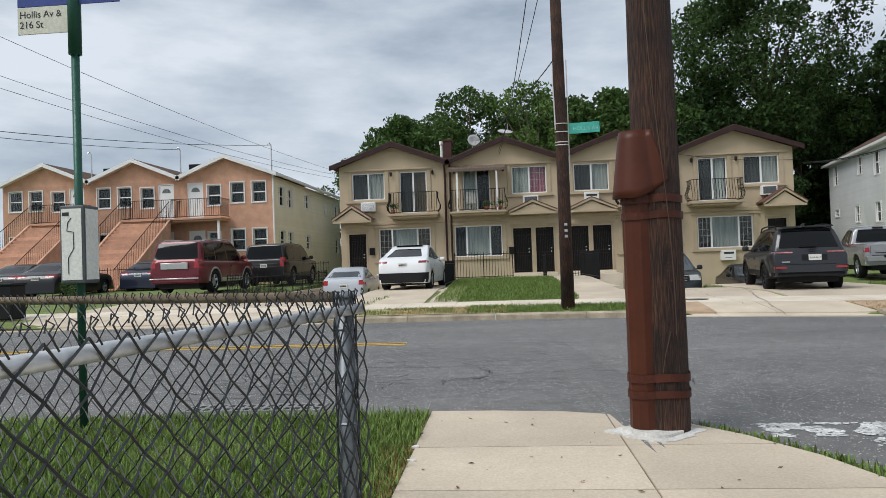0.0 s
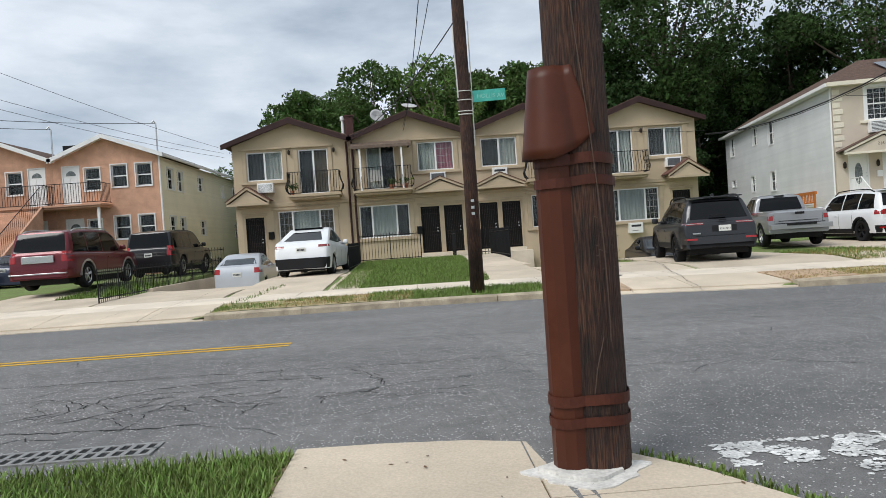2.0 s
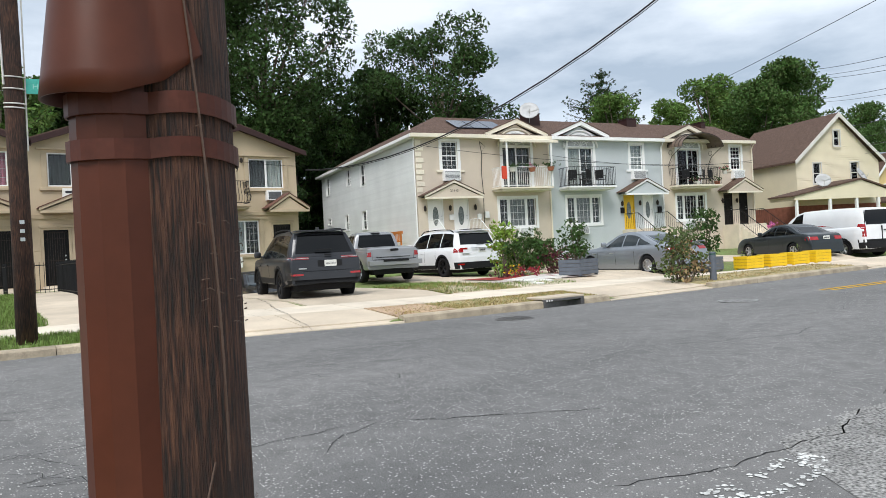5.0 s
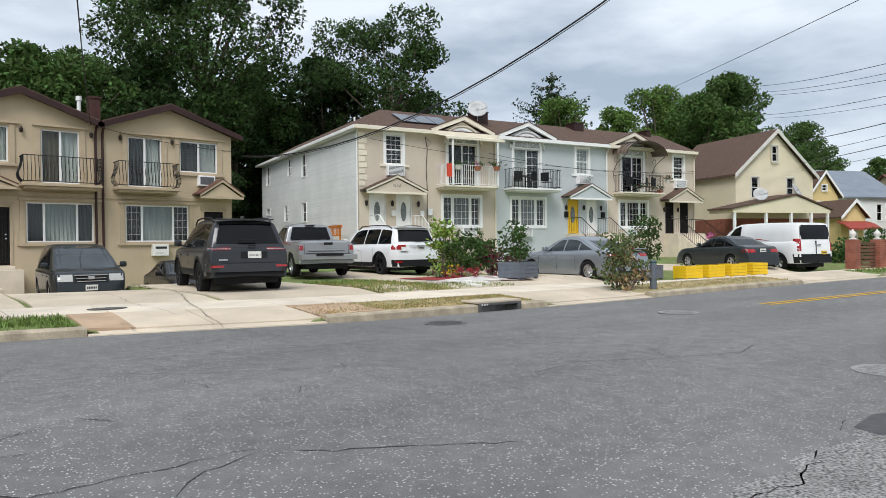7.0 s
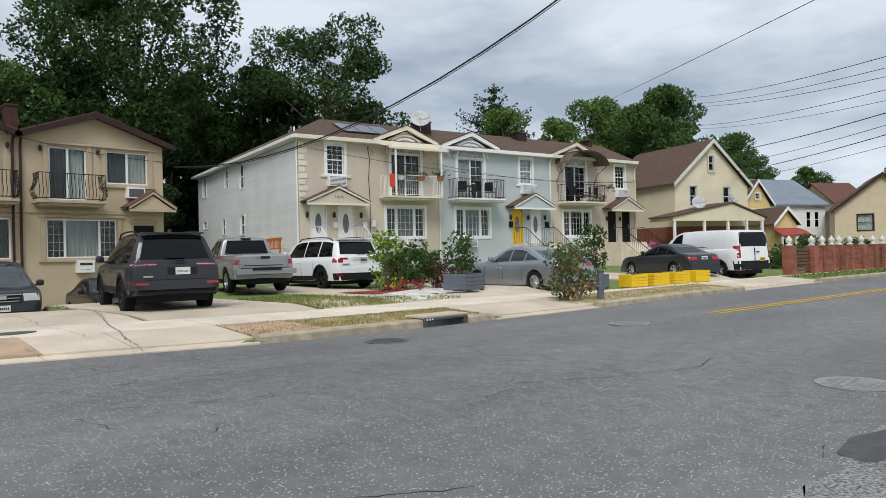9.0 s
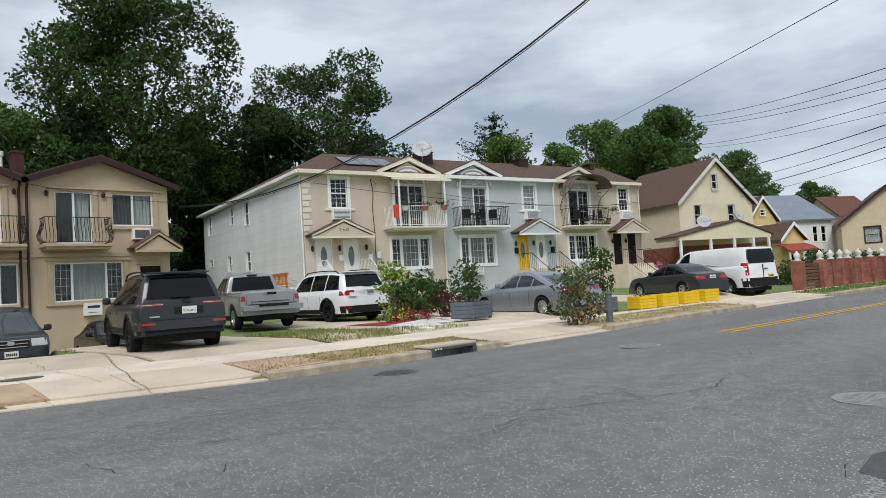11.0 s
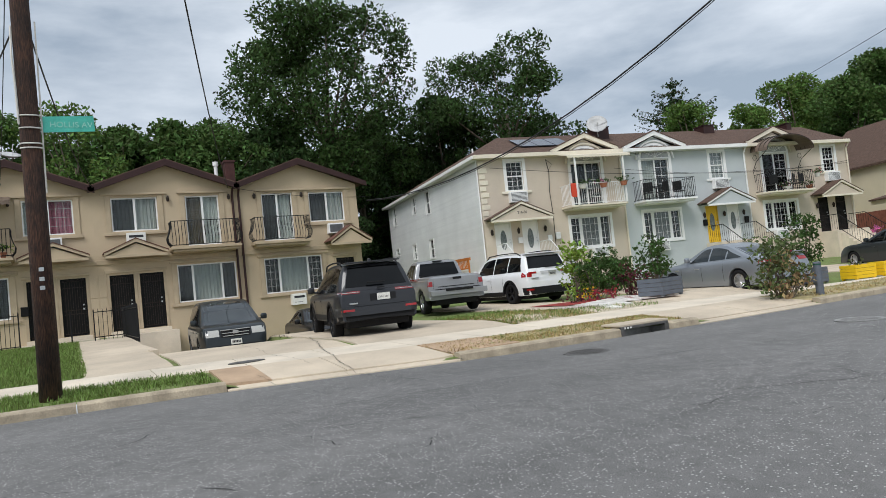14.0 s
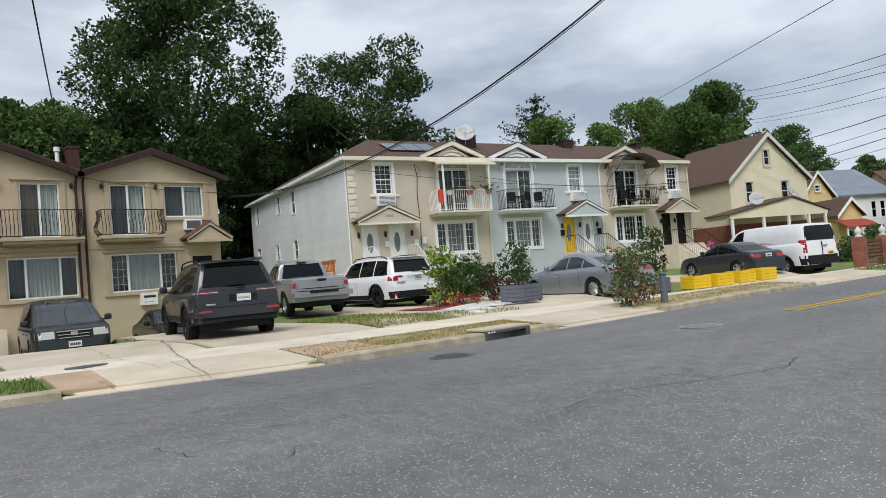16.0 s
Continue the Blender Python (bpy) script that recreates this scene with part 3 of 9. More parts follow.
def tan_unit(x_left, mirror, end, opts):
    """One house of the row. Local x runs from the entrance side (0) to the balcony side (W_A)."""
    house = thing("row_house", pose(x_left, YA, 0), opts["label"], "house", "tan row houses")

    def U(a, b):
        return (W_A - b, W_A - a) if mirror else (a, b)
    if end:
        up, bal, low, doors, can = (0.66, 2.34), (3.12, 4.5), (1.98, 4.62), [(0.42, 1.30)], (-0.2, 1.78)
        bslab = (2.62, 5.12)
    else:
        up, bal, low, doors, can = (0.67, 2.40), (3.5, 4.86), (2.97, 5.36), [(0.42, 1.30), (1.52, 2.42)], (0.26, 2.6)
        bslab = (2.72, 5.5)
    holes = [(*U(*up), 4.72, 6.08), (*U(*bal), 3.98, 6.08), (*U(*low), 1.64, 3.20)]
    holes += [(*U(*d), 0.76, 2.98) for d in doors]
    bm = bmesh.new()
    wall_panel(bm, 0, W_A, -0.6, Z_EAVE, holes, 0, 0.25)
    prism(bm, [(0, Z_EAVE), (W_A, Z_EAVE), (W_A / 2, Z_PEAK - 0.1)], "y", 0, 0.25)
    part("front_wall", bm, STUCCO, house)
    bm = bmesh.new()
    depth = 14
    box(bm, 0, 0.2, 0.25, depth, -0.6, Z_EAVE)
    box(bm, W_A - 0.2, W_A, 0.25, depth, -0.6, Z_EAVE)
    box(bm, 0.2, W_A - 0.2, depth - 0.2, depth, -0.6, Z_EAVE)
    prism(bm, [(0, Z_EAVE), (W_A, Z_EAVE), (W_A / 2, Z_PEAK - 0.1)], "y", depth - 0.2, depth)
    part("side_wall", bm, STUCCO, house)
    # floors and an added partition, coloured dark as indoor shade behind the panes
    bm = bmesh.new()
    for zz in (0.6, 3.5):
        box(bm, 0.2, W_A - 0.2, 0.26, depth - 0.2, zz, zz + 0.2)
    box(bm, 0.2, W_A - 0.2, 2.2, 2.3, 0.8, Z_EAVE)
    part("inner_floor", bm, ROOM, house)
    # roof with brown rake boards
    bm = bmesh.new()
    for a in (-0.12 if not (end and not mirror) else -0.4, W_A + 0.12 if not (end and mirror) else W_A + 0.4):
        zz = Z_EAVE - (0.1 if abs(a) < 0.2 or abs(a - W_A) < 0.2 else 0.14)
        prism(bm, [(a, zz + 0.12), (a, zz + 0.22), (W_A / 2, Z_PEAK + 0.1), (W_A / 2, Z_PEAK)], "y", -0.36, depth)
    roof = part("roof", bm, SHINGLE, house)
    bm = bmesh.new()
    for a in (-0.12 if not (end and not mirror) else -0.42, W_A + 0.12 if not (end and mirror) else W_A + 0.42):
        prism(bm, [(a, Z_EAVE - 0.16), (a, Z_EAVE + 0.06), (W_A / 2, Z_PEAK + 0.06), (W_A / 2, Z_PEAK - 0.20)], "y", -0.40, -0.30)
        prism(bm, [(a, Z_EAVE - 0.10), (a, Z_EAVE - 0.02), (W_A / 2, Z_PEAK - 0.06), (W_A / 2, Z_PEAK - 0.14)], "y", -0.30, 0.0)
    part("rake_board", bm, BROWN_TRIM, roof, "dark brown rake boards")
    # moulded bands, sills and window surrounds
    bm = bmesh.new()
    box(bm, 0.0, W_A, -0.05, 0, 3.42, 3.60, 0.015)
    box(bm, *U(0.3, 2.8), -0.10, 0, 6.18, 6.26, 0.015)
    box(bm, *U(up[0] - 0.3, up[1] + 0.3), -0.10, 0, 4.55, 4.66, 0.015)
    box(bm, *U(low[0] - 0.3, low[1] + 0.3), -0.09, 0, 1.48, 1.58, 0.015)
    box(bm, *U(bal[0] - 0.3, bal[1] + 0.3), -0.10, 0, 6.18, 6.26, 0.015)
    box(bm, *U(low[0] - 0.3, low[1] + 0.3), -0.09, 0, 3.26, 3.36, 0.012)
    for a, b, z0, z1 in ((*up, 4.66, 6.18), (*low, 1.58, 3.26), (*bal, 3.9, 6.18)):
        box(bm, *U(a - 0.22, a - 0.03), -0.04, 0, z0, z1, 0.008)
        box(bm, *U(b + 0.03, b + 0.22), -0.04, 0, z0, z1, 0.008)
    for d in doors:
        box(bm, *U(d[0] - 0.1, d[0]), -0.03, 0, 0.7, 3.05)
        box(bm, *U(d[1], d[1] + 0.1), -0.03, 0, 0.7, 3.05)
    box(bm, *U(doors[0][0] - 0.16, doors[-1][1] + 0.16), -0.06, 0, 3.06, 3.18, 0.01)
    part("moulding", bm, STUCCO_TRIM, house)
    # scored joints in the lower storey
    for zz in (0.25, 1.2, 2.15):
        for a, b in ((0.02, 0.3), (5.42, W_A - 0.02)):
            bm = bmesh.new()
            box(bm, *U(a, b), -0.014, 0, zz, zz + 0.92, 0.006)
            part("quoin", bm, STUCCO, house)
    w = window(house, *U(*up), 4.72, 6.08, 0, 2, [None, (3, 4)] if not mirror else [None, (3, 4)], False, opts["up"])
    w = window(house, *U(*bal), 3.98, 6.08, 0, 2, None, False, opts["bal"], name="balcony_door")
    w = window(house, *U(*low), 1.64, 3.20, 0, (1, 2.1, 1), [(3, 5), None, (3, 5)] if opts.get("bars") else None, False, opts["low"])
    for d in doors:
        hinged_door(house, *U(*d), 0.76, 2.98, 0.05, BLACK_DOOR, iron=True)
    gable_canopy(house, *U(*can), 3.72 if not end else 3.62, 4.28 if not end else 4.32, 0, 0.95 if end else 0.7, STUCCO_TRIM, DULL_SHINGLE, STUCCO)
    balcony(house, *U(*bslab), 3.88, 0, 0.9, 1.06, 0.14, DARK)
    if opts.get("ac"):
        air_conditioner(house, *U(*opts["ac"]), 4.12, 4.58, 0, opts.get("grille", True))
    if opts.get("sign"):
        a, b, z0, z1 = opts["sign"]
        bm = bmesh.new()
        box(bm, *U(a, b), -0.3, 0.02, z0, z1, 0.01)
        s = part("ac_cover", bm, SIGN_WHITE, house, "white air conditioner cover with dark lettering bars")
        bm = bmesh.new()
        p, q = U(a, b)
        box(bm, p + 0.09, q - 0.09, -0.304, -0.298, z1 - 0.2, z1 - 0.10)
        box(bm, p + 0.12, q - 0.2, -0.304, -0.298, z0 + 0.11, z0 + 0.13)
        part("lettering", bm, INK, s)
    # wall lanterns
    for a in (up[1] + 0.42, bal[1] + 0.42) if not end else (up[1] + 0.36, bal[1] + 0.32):
        p, q = U(a - 0.06, a + 0.06)
        bm = bmesh.new()
        tube(bm, [((p + q) / 2, -0.1, 5.86), ((p + q) / 2, -0.1, 5.9), ((p + q) / 2, -0.1, 6.02), ((p + q) / 2, -0.1, 6.1)], [0.03, 0.06, 0.075, 0.02], 6)
        box(bm, (p + q) / 2 - 0.015, (p + q) / 2 + 0.015, -0.08, 0, 5.98, 6.01)
        part("lantern", bm, IRON_BROWN, house, "small bronze wall lantern")
    # brick flue at the party wall and the front step
    bm = bmesh.new()
    box(bm, *U(doors[0][0] - 0.3, doors[-1][1] + 0.3), -1.1, 0, -0.3, 0.60, 0.01)
    box(bm, *U(doors[0][0] - 0.1, doors[-1][1] + 0.1), -0.5, -0.002, 0.602, 0.74, 0.01)
    part("front_step", bm, CONCRETE_PALE, house)
    if opts.get("chimney"):
        bm = bmesh.new()
        p, q = U(5.38, 5.78)
        box(bm, p, q, 0.5, 1.1, 6.2, 7.62)
        box(bm, p - 0.04, q + 0.04, 0.46, 1.14, 7.62, 7.7)
        part("chimney", bm, MAROON_CLAD, house, "dark maroon clad chimney")
    if opts.get("pipe"):
        bm = bmesh.new()
        p, q = U(5.44, 5.5)
        tube(bm, [(p, -0.28, 6.3), (p, -0.12, 6.1), (p, -0.08, 5.8), (p, -0.08, 0.2)], 0.05, 8)
        part("downpipe", bm, BROWN_TRIM, house)
    return house


TAN = "tan stucco row house"
tan_unit(-6.9, False, True, {"label": TAN + " and a single dark door", "up": (CURTAIN_GREY, CURTAIN), "bal": (CURTAIN_GREY, CURTAIN_BROWN), "low": (CURTAIN_BROWN, CURTAIN, CURTAIN_BROWN), "bars": True, "ac": (1.14, 1.88), "grille": False, "chimney": True, "pipe": True})
tan_unit(-1.3, True, False, {"label": TAN + " with a railed balcony under an awning", "up": (CURTAIN, CURTAIN_PINK), "bal": (CURTAIN, CURTAIN_GREY), "low": (CURTAIN_GREY, CURTAIN, CURTAIN_GREY), "ac": (1.12, 1.86), "pipe": True})
tan_unit(4.3, False, False, {"label": TAN + " and paired black doors", "up": (CURTAIN_GREY, CURTAIN), "bal": (CURTAIN_BROWN, CURTAIN), "low": (CURTAIN_GREY, CURTAIN, CURTAIN_GREY), "sign": (1.14, 1.85, 4.2, 4.62), "chimney": True, "pipe": True})
tan_unit(9.9, True, True, {"label": TAN + " and a window air conditioner", "up": (CURTAIN_GREY, CURTAIN), "bal": (CURTAIN_GREY, CURTAIN), "low": (CURTAIN_GREY, CURTAIN, CURTAIN_GREY), "bars": True, "ac": (0.87, 1.6), "sign": (2.95, 3.6, 1.03, 1.53), "pipe": True})


# ---- the cream and grey row of three houses ----
B_ANG = -10.3
B_POSE = pose(22.2, 34.6, 0, 0, 0, B_ANG)
W_B, D_B, ZB = 8.5, 19.5, 7.45


def b_unit(x_left, width, mirror, wall, opts):
    m = B_POSE @ pose(x_left, 0, 0)
    house = thing("row_house", m, opts["label"], "house", "row houses with arched balcony doors")

    def U(a, b):
        return (width - b, width - a) if mirror else (a, b)
    fd, low, up, d1, d2 = (1.3, 3.15), (1.1, 3.5), (6.0, 6.95), opts["doors"][0], opts["doors"][1]
    holes = [(*U(*fd), 4.66, 7.02), (*U(*low), 2.46, 4.06), (*U(*up), 5.72, 7.26), (*U(*d1), 2.0, 4.12), (*U(*d2), 2.0, 4.12)]
    bm = bmesh.new()
    wall_panel(bm, 0, width, -0.2, ZB, holes, 0, 0.25)
    mid = sum(U(*fd)) / 2
    prism(bm, [(mid - 1.9, ZB), (mid + 1.9, ZB), (mid, ZB + 0.85)], "y", -0.05, 0.25)
    part("front_wall", bm, wall, house)
    bm = bmesh.new()
    if not opts.get("siding"):
        box(bm, 0, 0.2, 0.25, D_B, -0.2, ZB)
    box(bm, width - 0.2, width, 0.25, D_B, -0.2, ZB)
    box(bm, 0.2, width - 0.2, D_B - 0.2, D_B, -0.2, ZB)
    part("side_wall", bm, wall, house)
    # floors and an added partition in the same painted indoor shade
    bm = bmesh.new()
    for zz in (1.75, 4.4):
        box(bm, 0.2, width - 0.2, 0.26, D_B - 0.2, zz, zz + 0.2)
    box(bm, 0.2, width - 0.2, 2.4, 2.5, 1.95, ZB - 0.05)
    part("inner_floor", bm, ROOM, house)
    # white cornice and the pediment's rakes
    bm = bmesh.new()
    box(bm, -0.02 if x_left else -0.35, width, -0.42, -0.30, ZB - 0.02, ZB + 0.18, 0.01)
    box(bm, -0.02 if x_left else -0.33, width, -0.30, -0.0, ZB - 0.02, ZB + 0.02)
    for s in (-1, 1):
        prism(bm, [(mid + s * 2.05, ZB + 0.10), (mid + s * 2.05, ZB + 0.32), (mid, ZB + 1.14), (mid, ZB + 0.90)], "y", -0.26, -0.06)
    cornice = part("cornice", bm, opts["trim"], house)
    # hipped shingle roof
    bm = bmesh.new()
    x0 = -0.35 if not x_left else 0
    bm_v = [(x0, -0.38, ZB + 0.16), (width, -0.38, ZB + 0.16), (width, 3.2, ZB + 1.8), (x0 + (3.0 if not x_left else 0), 3.2, ZB + 1.8), (width, D_B, ZB + 1.8), (x0 + (3.0 if not x_left else 0), D_B, ZB + 1.8), (x0, D_B, ZB + 0.16)]
    v = [bm.verts.new(p) for p in bm_v]
    bm.faces.new((v[0], v[1], v[2], v[3]))
    bm.faces.new((v[3], v[2], v[4], v[5]))
    bm.faces.new((v[0], v[3], v[5], v[6]))
    for s in (-1, 1):
        prism(bm, [(mid + s * 2.05, ZB + 0.32), (mid + s * 2.05, ZB + 0.37), (mid, ZB + 1.19), (mid, ZB + 1.14)], "y", -0.28, 2.6)
    part("roof", bm, SHINGLE, house)
    # arched light over the balcony door
    a0, a1 = U(*fd)
    r = (a1 - a0) / 2
    arc = [(mid + r * math.cos(k * math.pi / 14), 7.1 + 0.72 * math.sin(k * math.pi / 14)) for k in range(15)]
    bm = bmesh.new()
    prism(bm, [(mid + (r + 0.16) * math.cos(k * math.pi / 14), 7.04 + 0.9 * math.sin(k * math.pi / 14)) for k in range(15)], "y", -0.075, -0.052)
    arch = part("arched_window", bm, WHITE, house)
    bm = bmesh.new()
    tube(bm, [(mid + (r + 0.30) * math.cos(k * math.pi / 14), -0.08, 7.02 + 1.02 * math.sin(k * math.pi / 14)) for k in range(15)], 0.06, 6)
    part("arch_moulding", bm, opts["trim"], arch, "", True)
    bm = bmesh.new()
    prism(bm, arc, "y", -0.082, -0.076)
    part("pane", bm, FAN_GLASS, arch)
    bm = bmesh.new()
    for k in range(1, 6):
        t = k * math.pi / 6
        tube(bm, [(mid, -0.09, 7.12), (mid + r * 0.96 * math.cos(t), -0.09, 7.12 + 0.69 * math.sin(t))], 0.013, 4)
    tube(bm, [(mid + r * 0.5 * math.cos(k * math.pi / 10), -0.09, 7.12 + 0.36 * math.sin(k * math.pi / 10)) for k in range(11)], 0.013, 4)
    part("muntin", bm, WHITE, arch)
    c = 0.17
    window(house, *U(*fd), 4.66, 7.02, 0, 2, [None, (2, 5)], False, opts["curtains"], WHITE, c, "balcony_door")
    window(house, *U(*low), 2.46, 4.06, 0, (1, 2, 1), [(2, 4), (4, 4), (2, 4)], False, opts.get("low", (CURTAIN_GREY, CURTAIN_MID, CURTAIN_GREY)), WHITE, 0.15)
    window(house, *U(*up), 5.72, 7.26, 0, 1, (3, 6), True, (opts.get("upper", CURTAIN),), WHITE, 0.16)
    hinged_door(house, *U(*d1), 2.0, 4.12, 0.03, opts["paint"][0], oval=opts["oval"], iron=not opts["oval"], label=opts["door_label"])
    hinged_door(house, *U(*d2), 2.0, 4.12, 0.03, opts["paint"][1], oval=opts["oval"], iron=not opts["oval"])
    u = U(up[0] - 0.02, up[1] + 0.02)
    air_conditioner(house, *u, 5.08, 5.66, 0, False)
    air_conditioner(house, *U(1.5, 2.4), 1.82, 2.38, 0, False)
    bm = bmesh.new()
    box(bm, u[0] - 0.35, u[1] + 0.35, -0.08, 0, 5.56, 5.7, 0.02)
    part("sill", bm, opts["trim"], house)
    cu = U(d1[0] - 0.5, d2[1] + 0.5) if d1[0] < d2[0] else U(d2[0] - 0.5, d1[1] + 0.5)
    gable_canopy(house, *cu, 4.16, 4.98, 0, 0.9, opts["trim"], SHINGLE, wall)
    iron = opts["iron"]
    balcony(house, *U(0.55, 3.95), 4.62, 0, 1.15, 1.12, 0.0, iron, opts["trim"])
    # stoop with steps down to the garden
    s0, s1 = (d1[0] - 0.2, d2[1] + 0.2) if d1[0] < d2[0] else (d2[0] - 0.2, d1[1] + 0.2)
    p, q = U(s0, s1)
    bm = bmesh.new()
    box(bm, p, q, -1.3, 0, 0.0, 1.98, 0.01)
    stoop = part("stoop", bm, CONCRETE_PALE, house)
    for k in range(9):
        bm = bmesh.new()
        box(bm, p + 0.2, q - 0.2, -1.3 - 0.26 * (k + 1), -1.3 - 0.26 * k, 0.0, 1.98 - 0.18 * (k + 1), 0.008)
        part("step", bm, CONCRETE_PALE, stoop)
    for x in (p + 0.22, q - 0.22):
        bm = bmesh.new()
        tube(bm, [(x, -0.1, 2.95), (x, -1.25, 2.95), (x, -3.6, 1.3)], 0.022, 6)
        tube(bm, [(x, -1.25, 2.1), (x, -3.6, 0.45)], 0.015, 6)
        rail = part("stair_rail", bm, opts["rail"], stoop)
        for k in range(22):
            yy = -0.15 - 3.4 * k / 21
            zt = 2.95 if yy > -1.25 else 2.95 - (-1.25 - yy) * 0.702
            bm = bmesh.new()
            tube(bm, [(x, yy, zt), (x, yy, zt - 0.9)], 0.010, 4, False)
            part("baluster", bm, opts["rail"], rail)
    # downpipe at the party line
    bm = bmesh.new()
    px = width - 0.08
    tube(bm, [(px, -0.34, ZB), (px, -0.1, ZB - 0.35), (px, -0.08, 0.3)], 0.045, 8)
    part("downpipe", bm, opts["pipe"], house)
    return house


YELLOW_DOOR = mat("yellow_door", (0.72, 0.45, 0.02), 0.4, var=0.05)
CREAM_TRIM = mat("cream_trim", (0.72, 0.66, 0.54), 0.7, var=0.06)
b_unit(0, W_B, True, CREAM, {"label": "cream stucco house with twin oval-light white doors and white side siding", "doors": ((5.45, 6.4), (7.0, 7.95)), "trim": CREAM_TRIM, "curtains": (CURTAIN_GREY, CURTAIN_GREY), "paint": (WHITE, WHITE), "oval": True, "door_label": "", "iron": WHITE, "rail": WHITE, "pipe": CREAM_TRIM, "siding": True, "upper": CURTAIN_GREY})
b_unit(W_B, W_B, False, GREYBLUE, {"label": "pale grey house with one yellow and one white door", "doors": ((5.3, 6.15), (6.8, 7.65)), "trim": WHITE, "curtains": (CURTAIN, CURTAIN_GREY), "paint": (YELLOW_DOOR, WHITE), "oval": True, "door_label": "bright yellow door with oval light", "iron": DARK, "rail": DARK, "pipe": WHITE})
b_unit(2 * W_B, 8.0, False, CREAM, {"label": "cream stucco end house with arched dark awning and black doors", "doors": ((5.2, 6.0), (6.6, 7.4)), "trim": CREAM_TRIM, "curtains": (CURTAIN_GREY, CURTAIN), "paint": (BLACK_DOOR, BLACK_DOOR), "oval": False, "door_label": "", "iron": DARK, "rail": DARK, "pipe": CREAM_TRIM})


# ---- white siding on the cream house's open side, with its windows ----
def siding_wall(house, y0, y1, z0, z1, holes, material, x, facing, course=0.128):
    """A side wall at local x whose boards overlap; holes are (y0, y1, z0, z1)."""
    turn = Matrix(((0, -facing, 0, x), (facing, 0, 0, 0), (0, 0, 1, 0), (0, 0, 0, 1)))
    bm = bmesh.new()
    f = -1 if facing < 0 else 1
    hs = [(min(f * a, f * b), max(f * a, f * b), c, d) for a, b, c, d in holes]
    u0, u1 = min(f * y0, f * y1), max(f * y0, f * y1)
    wall_panel(bm, u0, u1, z0, z1, hs, 0.03, 0.2)
    bm.transform(turn)
    wall = part("side_wall", bm, material, house, "clapboard siding")
    n = int((z1 - z0) / course)
    for k in range(n):
        a = z0 + k * course
        spans, us = [], sorted({u0, u1, *[e for h in hs if h[2] - 0.1 < a + course / 2 < h[3] + 0.1 for e in (h[0] - 0.06, h[1] + 0.06)]})
        for p, q in zip(us, us[1:]):
            c = (p + q) / 2
            if not any(h[0] - 0.05 < c < h[1] + 0.05 and h[2] - 0.1 < a + course / 2 < h[3] + 0.1 for h in hs):
                spans.append((p, q))
        for p, q in spans:
            bm = bmesh.new()
            prism(bm, [(0.028, a), (-0.004, a), (0.02, a + course), (0.028, a + course)], "x", p, q)
            bm.transform(turn)
            part("board", bm, material, wall)
    for h, src in zip(hs, holes):
        w = window(house, h[0], h[1], h[2], h[3], 0.0, 1, None, True, (), WHITE, 0.05)
        for o in (w, *w.children):
            o.data.transform(turn)
    return wall


b_first = [o for o in scene.collection.objects if o.name.startswith("row_house") and "white side siding" in str(o.get("label", ""))][0]
b_holes = [(17.2, 18.1, 5.95, 7.3), (11.9, 12.7, 6.15, 7.3), (8.7, 9.6, 5.8, 7.25), (12.7, 13.5, 3.1, 4.15), (8.7, 9.6, 2.95, 4.15), (17.2, 18.1, 3.7, 4.2)]
siding_wall(b_first, 0.25, D_B, -0.2, ZB, b_holes, WHITE_SIDING, 0.0, -1)
bm = bmesh.new()
box(bm, -0.42, -0.30, -0.3, D_B + 0.3, ZB, ZB + 0.16)
box(bm, -0.30, 0.0, 0.05, D_B, ZB - 0.02, ZB + 0.02)
tube(bm, [(-0.1, -0.06, ZB), (-0.06, 0.12, ZB - 0.3), (-0.06, 0.12, 0.3)], 0.045, 8)
part("gutter", bm, WHITE, b_first)
for k in range(9):
    bm = bmesh.new()
    box(bm, -0.012, 0.45 if k % 2 else 0.32, -0.03, 0.02, 4.5 + k * 0.32, 4.74 + k * 0.32, 0.01)
    part("quoin", bm, CREAM_TRIM, b_first)
SOLAR = mat("solar_panel", (0.02, 0.025, 0.045), 0.15, 0.2, var=0.1, bump=0, coat=0.6)
slope = math.atan2(1.64, 3.58)
for k in range(3):
    bm = bmesh.new()
    box(bm, 0, 1.0, 0, 1.65, 0.06, 0.1, 0.005)
    bm.transform(Matrix.Translation((2.9 + 1.05 * k, 0.7, ZB + 0.66)) @ Matrix.Rotation(slope, 4, "X"))
    part("solar_panel", bm, SOLAR, b_first, "dark glossy solar panel")
for x, y in ((2.0, 5.5),):
    bm = bmesh.new()
    tube(bm, [(x, y, ZB + 0.8), (x, y, ZB + 1.7)], 0.06, 8)
    part("vent_pipe", bm, WHITE, b_first)


